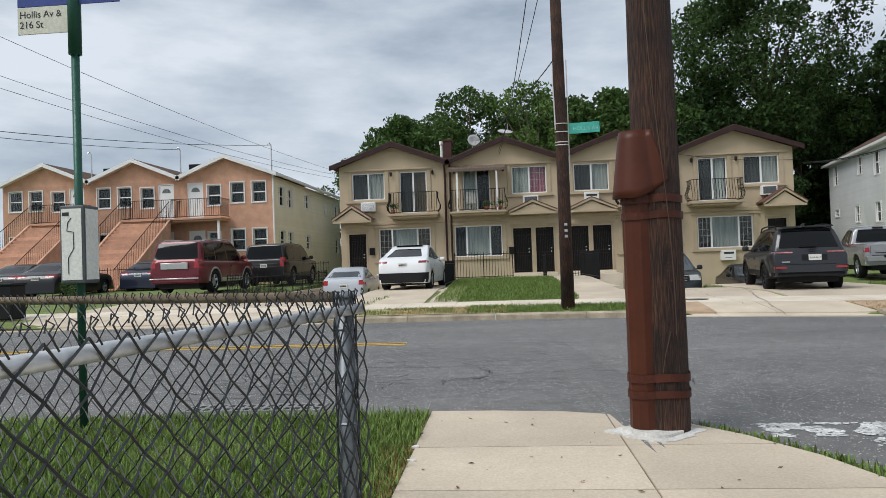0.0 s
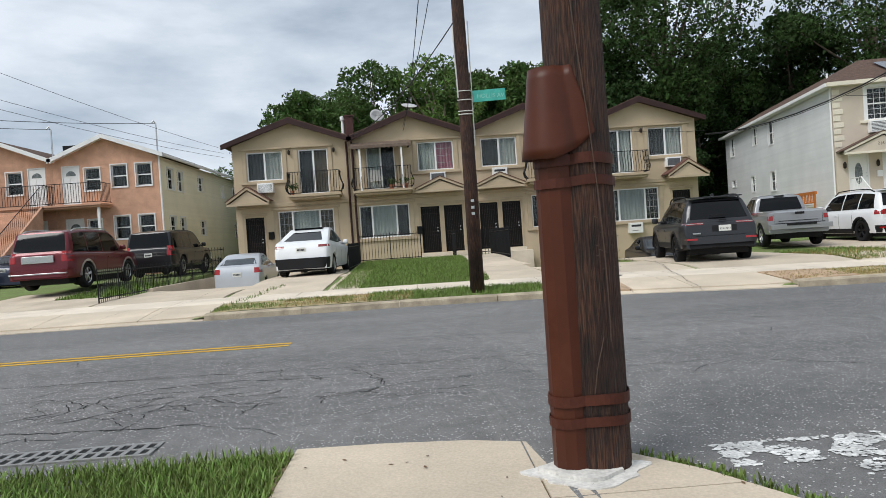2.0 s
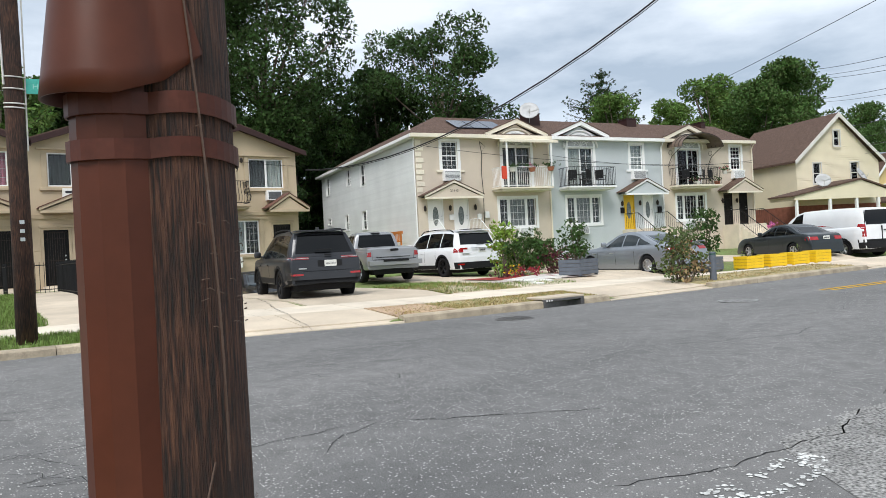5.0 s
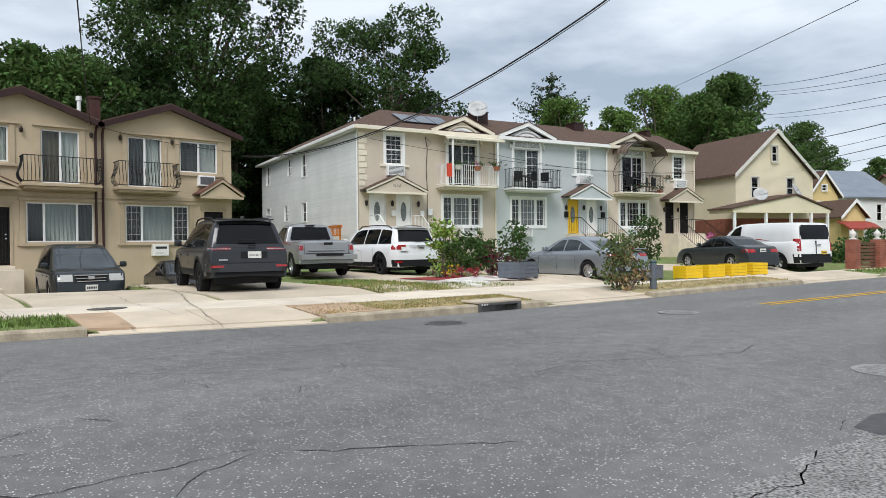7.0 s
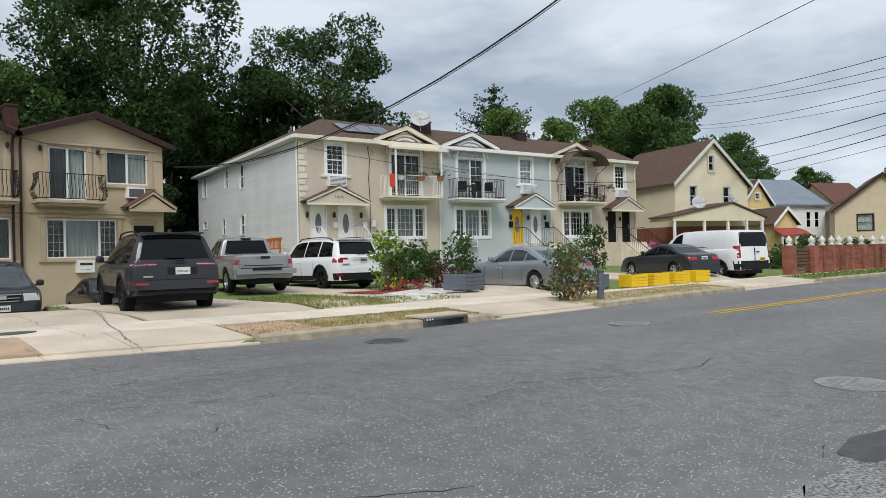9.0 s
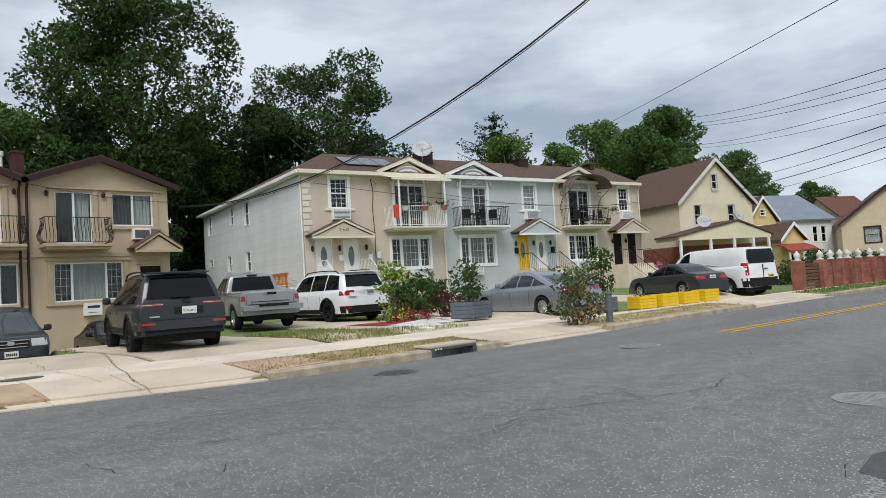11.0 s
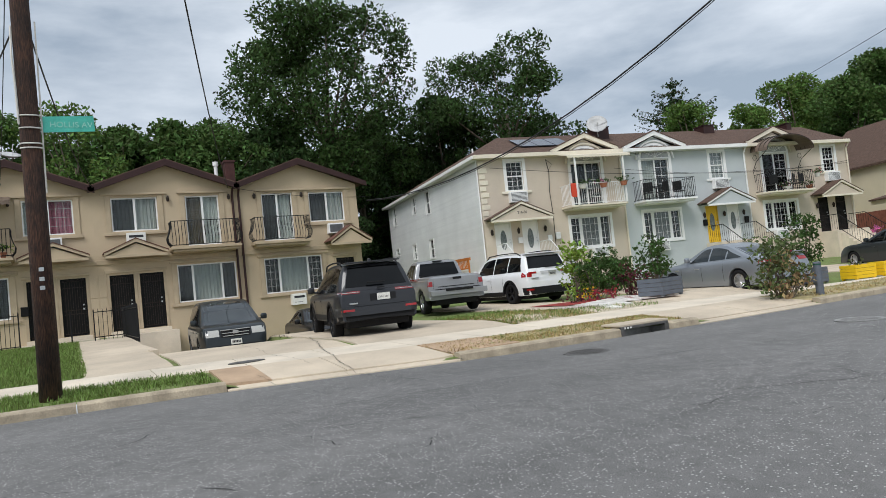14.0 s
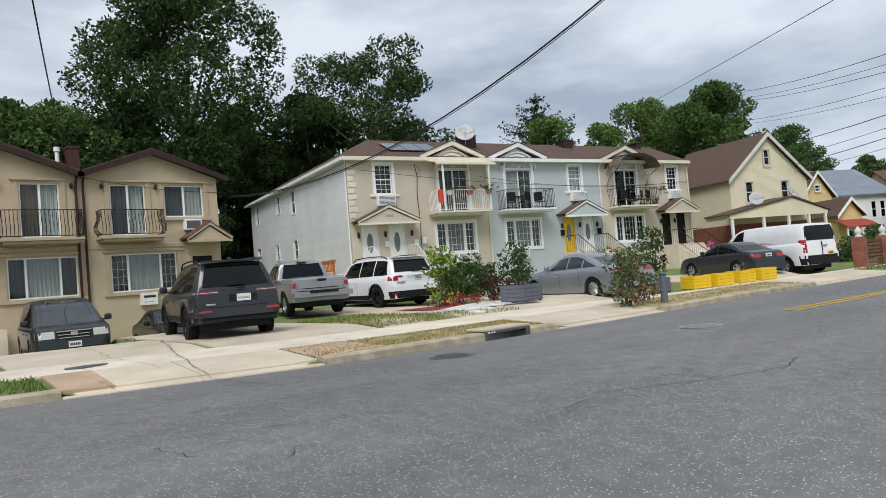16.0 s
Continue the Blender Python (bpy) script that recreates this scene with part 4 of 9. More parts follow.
# ---- awnings over the balconies ----
def scallop_awning(house, u0, u1, z, y, depth, posts, name="awning"):
    bm = bmesh.new()
    n = int((u1 - u0) / 0.1)
    top = [(u0 + (u1 - u0) * k / n, y, z + 0.28 + (0.02 if k % 2 else 0)) for k in range(n + 1)]
    edge = [(u0 + (u1 - u0) * k / n, y - depth, z + (0.02 if k % 2 else 0)) for k in range(n + 1)]
    drop = [(p[0], p[1], z - (0.10 if k % 2 else 0.15)) for k, p in enumerate(edge)]
    sheet(bm, [top, edge, drop])
    r = bmesh.ops.extrude_face_region(bm, geom=bm.faces[:])
    bmesh.ops.translate(bm, verts=[g for g in r["geom"] if isinstance(g, bmesh.types.BMVert)], vec=(0, 0.012, -0.012))
    aw = part(name, bm, posts[2], house, "ribbed metal awning with scalloped edge")
    for x in (u0 + 0.45, u1 - 0.45):
        bm = bmesh.new()
        box(bm, x - 0.04, x + 0.04, y - depth + 0.05, y - depth + 0.13, posts[0], z + 0.02)
        part("awning_post", bm, posts[1], aw)
    return aw


row = [o for o in scene.collection.objects if o.name.startswith("row_house")]
tan_awn = [o for o in row if "under an awning" in o["label"]][0]
AWNING_BROWN = mat("brown_awning", (0.15, 0.11, 0.085), 0.5, var=0.2, scale=3)
scallop_awning(tan_awn, 0.05, 2.9, 5.96, 0, 0.95, (3.88, WHITE, AWNING_BROWN))
scallop_awning(b_first, 4.5, 8.3, 7.22, 0, 1.3, (4.62, WHITE, CREAM_TRIM))
b_third = [o for o in row if "arched dark awning" in o["label"]][0]
bm = bmesh.new()
arc = [(2.25 + 1.75 * math.cos(math.pi * k / 16), 7.12 + 0.85 * math.sin(math.pi * k / 16)) for k in range(17)]
sheet(bm, [[(u, 0.0, z) for u, z in arc], [(u, -1.35, z - 0.1) for u, z in arc]])
r = bmesh.ops.extrude_face_region(bm, geom=bm.faces[:])
bmesh.ops.translate(bm, verts=[g for g in r["geom"] if isinstance(g, bmesh.types.BMVert)], vec=(0, 0, -0.02))
hood = part("arched_awning", bm, AWNING_BROWN, b_third, "smoked barrel awning on scrolled iron brackets")
for k in range(5):
    bm = bmesh.new()
    tube(bm, [(u, -1.35 + 1.3 * k / 4, z - 0.1 + 0.1 * k / 4 + 0.02) for u, z in arc], 0.018, 5)
    part("rib", bm, DARK, hood)
for u in (0.55, 3.95):
    bm = bmesh.new()
    tube(bm, [(u, -0.02, 6.0), (u, -0.35, 6.5), (u, -1.2, 7.0)], 0.02, 5)
    tube(bm, [(u, -0.25 - 0.16 * math.cos(k), 6.75 + 0.16 * math.sin(k)) for k in (0, 1, 2, 3, 4, 5, 6)], 0.014, 5)
    tube(bm, [(u, -0.1, 5.3), (u, -0.02, 5.9), (u, -0.3, 6.2)], 0.014, 5)
    part("bracket", bm, DARK, hood)


# ---- the salmon brick houses with outside stairs ----
P_X, P_Y, W_P = -11.5, 38.2, 5.4


def brick_lines(house, u0, u1, z0, z1, holes, y):
    """Courses that stand a little proud, with recessed bed joints between them."""
    n = int((z1 - z0) / 0.2)
    bm = bmesh.new()
    for k in range(n):
        a = z0 + k * 0.2
        us = sorted({u0, u1, *[e for h in holes if h[2] - 0.1 < a + 0.1 < h[3] + 0.1 for e in (h[0] - 0.05, h[1] + 0.05)]})
        for p, q in zip(us, us[1:]):
            c = (p + q) / 2
            if not any(h[0] - 0.06 < c < h[1] + 0.06 and h[2] - 0.1 < a + 0.1 < h[3] + 0.1 for h in holes):
                box(bm, p, q, y - 0.008, y + 0.01, a + 0.012, a + 0.2)
    return bm


def brick_house(k, mirror, stairs, label):
    x = P_X - W_P * (k + 1)
    house = thing("brick_house", pose(x, P_Y, 0), label, "house", "salmon brick houses")

    def U(a, b):
        return (W_P - b, W_P - a) if mirror else (a, b)
    ez, pz = 6.68, 7.85
    holes = [(*U(0.4, 1.33), 4.38, 6.45), (*U(1.58, 2.37), 5.1, 6.27), (*U(2.95, 3.74), 5.2, 6.36), (*U(4.2, 5.0), 5.2, 6.36), (*U(0.45, 1.4), 1.6, 3.7), (*U(1.6, 2.3), 2.6, 3.6), (*U(2.95, 3.74), 2.5, 3.7), (*U(4.2, 5.0), 2.5, 3.7)]
    bm = bmesh.new()
    wall_panel(bm, 0, W_P, 0, ez, holes, 0, 0.25)
    prism(bm, [(0, ez), (W_P, ez), (W_P / 2, pz - 0.08)], "y", 0, 0.25)
    front = part("front_wall", bm, BRICK_PINK, house)
    part("brick_course", brick_lines(house, 0, W_P, 0.4, ez, holes, 0), BRICK_PINK, front)
    bm = bmesh.new()
    box(bm, 0, 0.2, 0.25, 16, 0, ez)
    if k:
        box(bm, W_P - 0.2, W_P, 0.25, 16, 0, ez)
    box(bm, 0.2, W_P - 0.2, 15.8, 16, 0, ez)
    box(bm, 0.2, W_P - 0.2, 2.4, 2.5, 0, ez)
    part("side_wall", bm, YELLOW_SIDING, house)
    bm = bmesh.new()
    for a in (-0.1, W_P + (0.35 if k == 0 else 0.1)):
        prism(bm, [(a, ez + 0.05), (a, ez + 0.12), (W_P / 2, pz + 0.1), (W_P / 2, pz + 0.02)], "y", -0.35, 16.2)
    roof = part("roof", bm, SHINGLE, house)
    bm = bmesh.new()
    for a in (-0.1, W_P + (0.35 if k == 0 else 0.1)):
        prism(bm, [(a, ez - 0.1), (a, ez + 0.12), (W_P / 2, pz + 0.1), (W_P / 2, pz - 0.12)], "y", -0.40, -0.32)
        prism(bm, [(a, ez - 0.06), (a, ez), (W_P / 2, pz - 0.02), (W_P / 2, pz - 0.08)], "y", -0.32, 0)
    part("rake_board", bm, WHITE, roof, "white rake boards")
    for a, b, c, d in (holes[1], holes[2], holes[3], holes[5], holes[6], holes[7]):
        window(house, a, b, c, d, 0, 1, None, True, (CURTAIN_GREY,), WHITE, 0.05)
    for a, b, c, d in (holes[0], holes[4]):
        hinged_door(house, a, b, c, d, 0.03, WHITE, fan=True)
    bal = balcony(house, *U(-0.05, 2.9), 4.35, 0, 1.3, 1.05, 0.0, DARK, BRICK_PINK)
    bm = bmesh.new()
    p, q = U(2.6, 2.72)
    box(bm, p, q, -1.15, -1.03, 0.4, 4.16)
    part("balcony_post", bm, WHITE, house)
    if stairs:
        p, q = U(0.05, 2.9)
        st = None
        for i in range(20):
            bm = bmesh.new()
            z1 = 4.3 - 0.185 * (i + 1)
            box(bm, p, q, -1.3 - 0.28 * (i + 1), -1.3 - 0.28 * i, z1 - 0.4 if i < 19 else 0.2, z1, 0.01)
            if st is None:
                st = part("stairs", bm, BRICK_PINK, house, "salmon brick outside stairs")
            else:
                part("step", bm, BRICK_PINK, st)
        for xx in (p, q):
            bm = bmesh.new()
            prism(bm, [(-1.3, 4.3), (-6.9, 0.6), (-6.9, 0.2), (-1.3, 0.2)], "x", xx - 0.06, xx + 0.06)
            part("stringer", bm, BRICK_PINK, st)
            bm = bmesh.new()
            tube(bm, [(xx, -1.3, 5.3), (xx, -6.9, 1.6)], 0.02, 5)
            rail = part("stair_rail", bm, DARK, st)
            for i in range(36):
                bm = bmesh.new()
                yy = -1.3 - 5.6 * i / 35
                zz = 5.3 - 3.7 * i / 35
                tube(bm, [(xx, yy, zz), (xx, yy, zz - 0.95)], 0.01, 4, False)
                part("baluster", bm, DARK, rail)
    if k == 0:
        sh = [(1.1, 2.0, 5.05, 6.2), (2.75, 3.55, 5.05, 6.2), (6.4, 7.3, 5.3, 6.2), (11.4, 11.9, 5.2, 6.0), (14.3, 15.2, 4.9, 6.1), (1.1, 2.0, 2.5, 3.6), (2.75, 3.55, 2.5, 3.6), (6.4, 7.3, 2.6, 3.5), (14.3, 15.2, 2.4, 3.5)]
        siding_wall(house, 0.25, 16, 0.2, ez, sh, YELLOW_SIDING, W_P, 1)
        bm = bmesh.new()
        tube(bm, [(W_P + 0.05, -0.06, ez), (W_P + 0.05, -0.05, 0.5)], 0.05, 8)
        box(bm, W_P + 0.2, W_P + 0.36, -0.3, 16.1, ez - 0.02, ez + 0.1)
        part("gutter", bm, WHITE, house)
    bm = bmesh.new()
    mx = W_P - 0.15
    tube(bm, [(mx, 0.4, ez), (mx, 0.4, ez + 1.75), (mx - 0.08, 0.35, ez + 1.9), (mx - 0.16, 0.3, ez + 1.8)], 0.035, 6)
    part("service_mast", bm, CHROME, house, "grey electric service mast")
    if k:
        bm = bmesh.new()
        box(bm, W_P - 0.4, W_P + 0.5, 2.0, 3.2, ez + 0.5, ez + 1.15)
        part("skylight", bm, DARK, house)
    return house


brick_house(0, False, False, "salmon brick house with white upper door and balcony")
brick_house(1, True, True, "salmon brick house with brick stairs to a balcony")
brick_house(2, True, True, "salmon brick house at the far end of its row")


# ---- houses further along the street ----
def simple_house(name, m, width, depth, eave, peak, wall, roof_mat, label, holes, lower=None, along=False, overhang=0.3, dark_trim=None):
    """A gabled house. along: the ridge runs along the street, so that a roof slope faces it."""
    house = thing(name, m, label, "house")
    bm = bmesh.new()
    wall_panel(bm, 0, width, -0.5, eave, [h for h in holes if h[3] < eave], 0, 0.25)
    if not along:
        prism(bm, [(0, eave), (width, eave), (width / 2, peak)], "y", 0, 0.25)
    part("front_wall", bm, wall, house)
    bm = bmesh.new()
    for a, b in ((0, 0.2), (width - 0.2, width)):
        if along:
            prism(bm, [(0.25, -0.5), (depth, -0.5), (depth, eave), (depth / 2, peak), (0.25, eave)], "x", a, b)
        else:
            box(bm, a, b, 0.25, depth, -0.5, eave)
    box(bm, 0.2, width - 0.2, depth - 0.2, depth, -0.5, eave)
    box(bm, 0.2, width - 0.2, 2.0, 2.1, -0.5, eave)
    part("side_wall", bm, wall, house)
    bm = bmesh.new()
    o = overhang
    if along:
        for a, s in ((-o, 1), (depth + o, -1)):
            prism(bm, [(a, eave - 0.1), (a, eave + 0.06), (depth / 2, peak + 0.16), (depth / 2, peak)], "x", -o, width + o)
    else:
        for a in (-o, width + o):
            prism(bm, [(a, eave - 0.1), (a, eave + 0.06), (width / 2, peak + 0.16), (width / 2, peak)], "y", -o, depth + o)
    roof = part("roof", bm, roof_mat, house)
    if not along:
        bm = bmesh.new()
        for a in (-o, width + o):
            prism(bm, [(a, eave - 0.22), (a, eave + 0.07), (width / 2, peak + 0.17), (width / 2, peak - 0.15)], "y", -o - 0.05, -o)
        part("rake_board", bm, dark_trim or WHITE, roof)
    if lower:
        bm = bmesh.new()
        box(bm, -0.03, width + 0.03, -0.03, 0.0, -0.4, lower[0])
        box(bm, -0.03, -0.004, 0.0, depth, -0.4, lower[0])
        part("lower_wall", bm, lower[1], house)
    for h in holes:
        window(house, *h, 0 if h[3] < eave else -0.12, 1, None, True, (CURTAIN,) if h[3] < eave else (), dark_trim or WHITE, 0.08)
    return house


# solar roof with the sky's grey-blue reflection put into its base colour
SOLAR_SKY_SHEEN = mat("sky_sheen_solar_roof", (0.17, 0.20, 0.24), 0.35, var=0.15, scale=0.9, spec=0.5, bump=0)
C_SIDING = mat("pale_yellow_siding", (0.72, 0.64, 0.47), 0.6, var=0.06, scale=0.6, grain=0.03, bump=0.03)
BRIGHT_YELLOW = mat("bright_yellow_siding", (0.66, 0.50, 0.24), 0.7, var=0.06)
TAN_STUCCO = mat("buff_stucco", (0.58, 0.47, 0.34), 0.85, var=0.06)
CREAM_RAKE = mat("pale_rake_paint", (0.62, 0.60, 0.55), 0.6, var=0.06)
C_POSE = pose(51.15, 29.4, 0.35, 0, 0, -19)
c_house = simple_house("gabled_house", C_POSE, 7.5, 8, 5.9, 9.25, C_SIDING, SHINGLE, "pale yellow sided house with brown roof and brick base", [(1.5, 2.2, 4.3, 5.8), (4.9, 5.6, 4.3, 5.8), (3.35, 3.9, 7.0, 8.15)], (2.75, BRICK_RED), dark_trim=CREAM_RAKE)
# clapboards on the gable front
bm = bmesh.new()
for k in range(40):
    z = 2.8 + k * 0.16
    half = 3.75 if z < 5.75 else 3.75 * (9.1 - z - 0.16) / 3.2
    if half > 0.2:
        spans = [(3.75 - half, 3.75 + half)]
        for h in ((1.4, 2.3, 4.2, 5.9), (4.8, 5.7, 4.2, 5.9), (3.25, 4.0, 6.9, 8.25)):
            if h[2] < z + 0.08 < h[3]:
                spans = [t for a, b in spans for t in (((a, h[0]), (h[1], b)) if a < h[0] and b > h[1] else ((a, b),))]
        for a, b in spans:
            prism(bm, [(-0.004, z), (-0.028, z), (-0.01, z + 0.16), (-0.004, z + 0.16)], "x", a, b)
part("clapboard", bm, C_SIDING, c_house)
porch = bmesh.new()
prism(porch, [(-2.4, 3.05), (6.6, 3.05), (6.6, 3.3), (3.3, 4.3), (-2.4, 3.3)], "y", -2.3, -2.15)
prism(porch, [(-2.4, 3.05), (-2.2, 3.05), (-2.2, 3.3), (-2.4, 3.3)], "y", -2.15, 0)
part("porch_gable", porch, C_SIDING, c_house)
bm = bmesh.new()
for a in (-2.6, 6.8):
    prism(bm, [(a, 3.28), (a, 3.38), (3.3, 4.45), (3.3, 4.33)], "y", -2.4, -0.03)
part("porch_roof", bm, SHINGLE, c_house)
for u in (-2.2, 0.6, 2.9, 4.8, 6.4):
    bm = bmesh.new()
    box(bm, u - 0.08, u + 0.08, -2.3, -2.14, -0.4, 3.05)
    part("porch_post", bm, WHITE, c_house)
bm = bmesh.new()
box(bm, -2.3, 7.0, -2.3, -0.04, -0.5, 0.3)
part("porch_floor", bm, BRICK_RED, c_house)


def dish(house, m, r=0.42, s=1.0):
    """A satellite dish on a bent arm."""
    bm = bmesh.new()
    rings = [[(q * r * math.cos(2 * math.pi * k / 16), q * r * math.sin(2 * math.pi * k / 16), 0.35 * q * q * r) for k in range(17)] for q in (0.02, 0.4, 0.7, 1.0)]
    sheet(bm, rings)
    ex = bmesh.ops.extrude_face_region(bm, geom=bm.faces[:])
    bmesh.ops.translate(bm, verts=[g for g in ex["geom"] if isinstance(g, bmesh.types.BMVert)], vec=(0, 0, -0.015))
    bm.transform(m)
    d = part("satellite_dish", bm, DISH_GREY, house, "grey satellite dish", True)
    bm = bmesh.new()
    tube(bm, [(0, 0, -0.02), (0, -0.1, -0.25), (0, -0.55, -0.3)], 0.02, 6)
    tube(bm, [(0, -r * 0.9, 0.1), (0, -0.2, 0.55)], 0.012, 5)
    bm.transform(m)
    part("dish_arm", bm, DISH_GREY, d)


DISH_GREY = mat("dish_grey", (0.45, 0.45, 0.45), 0.5)
dish(c_house, pose(0.3, -2.0, 4.3, 65, 0, -30), 0.5)
dish(c_house, pose(4.6, -1.0, 4.7, 60, 0, 25), 0.55)
for nm, m, w, d, ev, pk, wall, rf, lab, hs, al, tr in (
    ("gabled_house", pose(75.56, 34.44, 0.3, 0, 0, -24), 3.6, 9, 5.6, 8.1, BRIGHT_YELLOW, SHINGLE, "bright yellow house with a brown gable roof", [(0.9, 1.7, 3.9, 5.1), (1.5, 2.1, 6.2, 6.8)], False, None),
    ("ranch_house", pose(79.1, 33.5, 0.3, 0, 0, -24), 8.4, 9, 5.6, 8.75, WHITE_SIDING, SOLAR_SKY_SHEEN, "white house with solar panels over its roof", [(1.3, 2.1, 3.3, 4.9), (2.7, 3.5, 3.3, 4.9), (5.6, 6.3, 3.2, 4.9), (6.8, 7.5, 3.2, 4.9)], True, None),
    ("cottage", pose(100.8, 33.35, 0.3, 0, 0, -30), 5.6, 7, 6.6, 9.4, TAN_STUCCO, DULL_SHINGLE, "low house with a red-brown roof", [(2, 3.2, 2.5, 4.2)], True, None),
    ("tudor_house", pose(81.5, 27.6, 0.3, 0, 0, -68), 8.5, 10, 4.6, 8.2, TAN_STUCCO, DULL_SHINGLE, "buff house with dark timber gable trim", [(2.0, 3.4, 2.6, 4.2), (4.8, 6.0, 5.2, 6.9)], False, BROWN_TRIM),
    ("shed_house", pose(69.6, 29.2, 0.2, 0, 0, -24), 2.7, 5, 3.3, 4.8, BRIGHT_YELLOW, SHINGLE, "small yellow gabled entry beside a red awning", [(0.9, 1.7, 0.8, 2.0)], False, None),
):
    simple_house(nm, m, w, d, ev, pk, wall, rf, lab, hs, None, al, 0.35, tr)


entry = [o for o in scene.collection.objects if o.name.startswith("shed_house")][0]
bm = bmesh.new()
prism(bm, [(-1.5, 2.15), (-1.5, 2.3), (-0.8, 2.72), (0, 2.95), (0, 2.85), (-0.8, 2.6)], "x", -0.6, 2.9)
part("awning", bm, mat("faded_red_awning", (0.30, 0.055, 0.04), 0.7, var=0.15, scale=3), entry, "faded red porch awning")
for u in (-0.5, 1.1, 2.8):
    bm = bmesh.new()
    box(bm, u - 0.06, u + 0.06, -1.45, -1.35, -0.3, 2.2)
    part("awning_post", bm, WHITE, entry)


# ---- near pavement, verge and kerb ----
EDGE = [(0.63, 6.48), (1.2, 6.46), (1.81, 6.38), (2.3, 6.2), (2.72, 5.9), (3.05, 5.5), (3.35, 4.95), (3.5, 4.45), (3.58, 3.6), (3.6, -7)]
pave = thing("pavement", pose(0, 0, 0), "pale tan concrete corner pavement with joints", "pavement", kind="structure")
cells_x, cells_y = [0.63, 2.15, 3.9], [-7, -5.5, -4, -2.5, -1.0, 0.5, 2.0, 3.2, 4.3, 5.25, 6.6]
for i in range(len(cells_x) - 1):
    for j in range(len(cells_y) - 1):
        bm = bmesh.new()
        poly = [(0.63, -7)] + EDGE
        bm.faces.new([bm.verts.new((x, y, 0.03)) for x, y in poly])
        for co, no in (((cells_x[i] + 0.006, 0, 0), (-1, 0, 0)), ((cells_x[i + 1] - 0.006, 0, 0), (1, 0, 0)), ((0, cells_y[j] + 0.006, 0), (0, -1, 0)), ((0, cells_y[j + 1] - 0.006, 0), (0, 1, 0))):
            bmesh.ops.bisect_plane(bm, geom=bm.verts[:] + bm.edges[:] + bm.faces[:], plane_co=co, plane_no=no, clear_outer=True)
        if not bm.faces:
            bm.free()
            continue
        r = bmesh.ops.extrude_face_region(bm, geom=bm.faces[:])
        bmesh.ops.translate(bm, verts=[g for g in r["geom"] if isinstance(g, bmesh.types.BMVert)], vec=(0, 0, -0.10))
        part("slab", bm, CONCRETE, pave)
bm = bmesh.new()
prism(bm, [(0.64, -7)] + [(x - 0.05, y - 0.05) for x, y in EDGE], "z", -0.08, 0.018)
part("joint_bed", bm, SOIL, pave)
# tactile plate on the corner ramp
TACTILE = mat("tactile_tan", (0.42, 0.33, 0.22), 0.8, var=0.15)
bm = bmesh.new()
box(bm, 2.55, 3.4, 3.15, 3.75, 0.03, 0.036)
plate = part("tactile_plate", bm, TACTILE, pave, "tan tactile plate with raised domes")
for i in range(14):
    for j in range(10):
        bm = bmesh.new()
        x, y = 2.59 + 0.06 * i, 3.18 + 0.06 * j
        prism(bm, [(x + 0.016 * math.cos(k * 1.047), y + 0.016 * math.sin(k * 1.047)) for k in range(6)], "z", 0.036, 0.042)
        part("dome", bm, TACTILE, plate)


def blades(name, spots, h0, h1, material, label, seed, lean=0.5, width=0.008):
    """Grass: single bent blades at (x, y, z) spots."""
    rnd = random.Random(seed)
    vs, fs = [], []
    for x, y, z in spots:
        h, a = rnd.uniform(h0, h1), rnd.uniform(0, 6.283)
        dx, dy = math.cos(a), math.sin(a)
        l = rnd.uniform(0.1, lean) * h
        w = width * rnd.uniform(0.7, 1.4)
        i = len(vs)
        vs += [(x - dy * w, y + dx * w, z), (x + dy * w, y - dx * w, z), (x + dx * l * 0.4 + dy * w * 0.7, y + dy * l * 0.4 - dx * w * 0.7, z + h * 0.6), (x + dx * l * 0.4 - dy * w * 0.7, y + dy * l * 0.4 + dx * w * 0.7, z + h * 0.6), (x + dx * l, y + dy * l, z + h)]
        fs += [(i, i + 1, i + 2, i + 3), (i + 3, i + 2, i + 4)]
    me = bpy.data.meshes.new(name)
    me.from_pydata(vs, [], fs)
    me.materials.append(material)
    return tagged(new(name, me), label, "grass", kind="stuff")


rnd = random.Random(5)
bm = bmesh.new()
sheet(bm, [[(x, y, 0.0 + 0.05 * math.sin(x * 1.7) * math.sin(y * 2.1)) for x in [-14 + 0.61 * k for k in range(24)] + [0.62]] for y in [0.0 + 0.3 * k for k in range(22)] + [6.42]])
verge = tagged(part("verge", bm, TURF), "soil of the near grass verge", "ground", kind="structure")
spots = []
for _ in range(60000):
    x = 0.66 - abs(rnd.gauss(0, 1)) * 3.0
    y = rnd.uniform(1.2, 6.38)
    if x < 0.64 - (0.05 if y > 4 else 0.12) * rnd.random():
        spots.append((x, y, 0.0))
blades("grass", spots, 0.03, 0.125, GRASS, "short green grass on the verge beside the pavement", 7, 0.9, 0.006)
spots = [(0.62 - abs(rnd.gauss(0, 0.12)), rnd.uniform(2.6, 5.2), 0.0) for _ in range(2200)]
blades("dry_grass", spots, 0.02, 0.08, DRY_GRASS, "dry brown grass along the pavement's edge", 8)
spots = []
for (x0, y0), (x1, y1) in zip(EDGE[4:], EDGE[5:9]):
    for _ in range(160):
        t = rnd.random()
        spots.append((x0 + (x1 - x0) * t + rnd.gauss(0.08, 0.05), y0 + (y1 - y0) * t, -0.01))
blades("grass", spots, 0.02, 0.07, GRASS, "weeds growing along the corner kerb", 9)

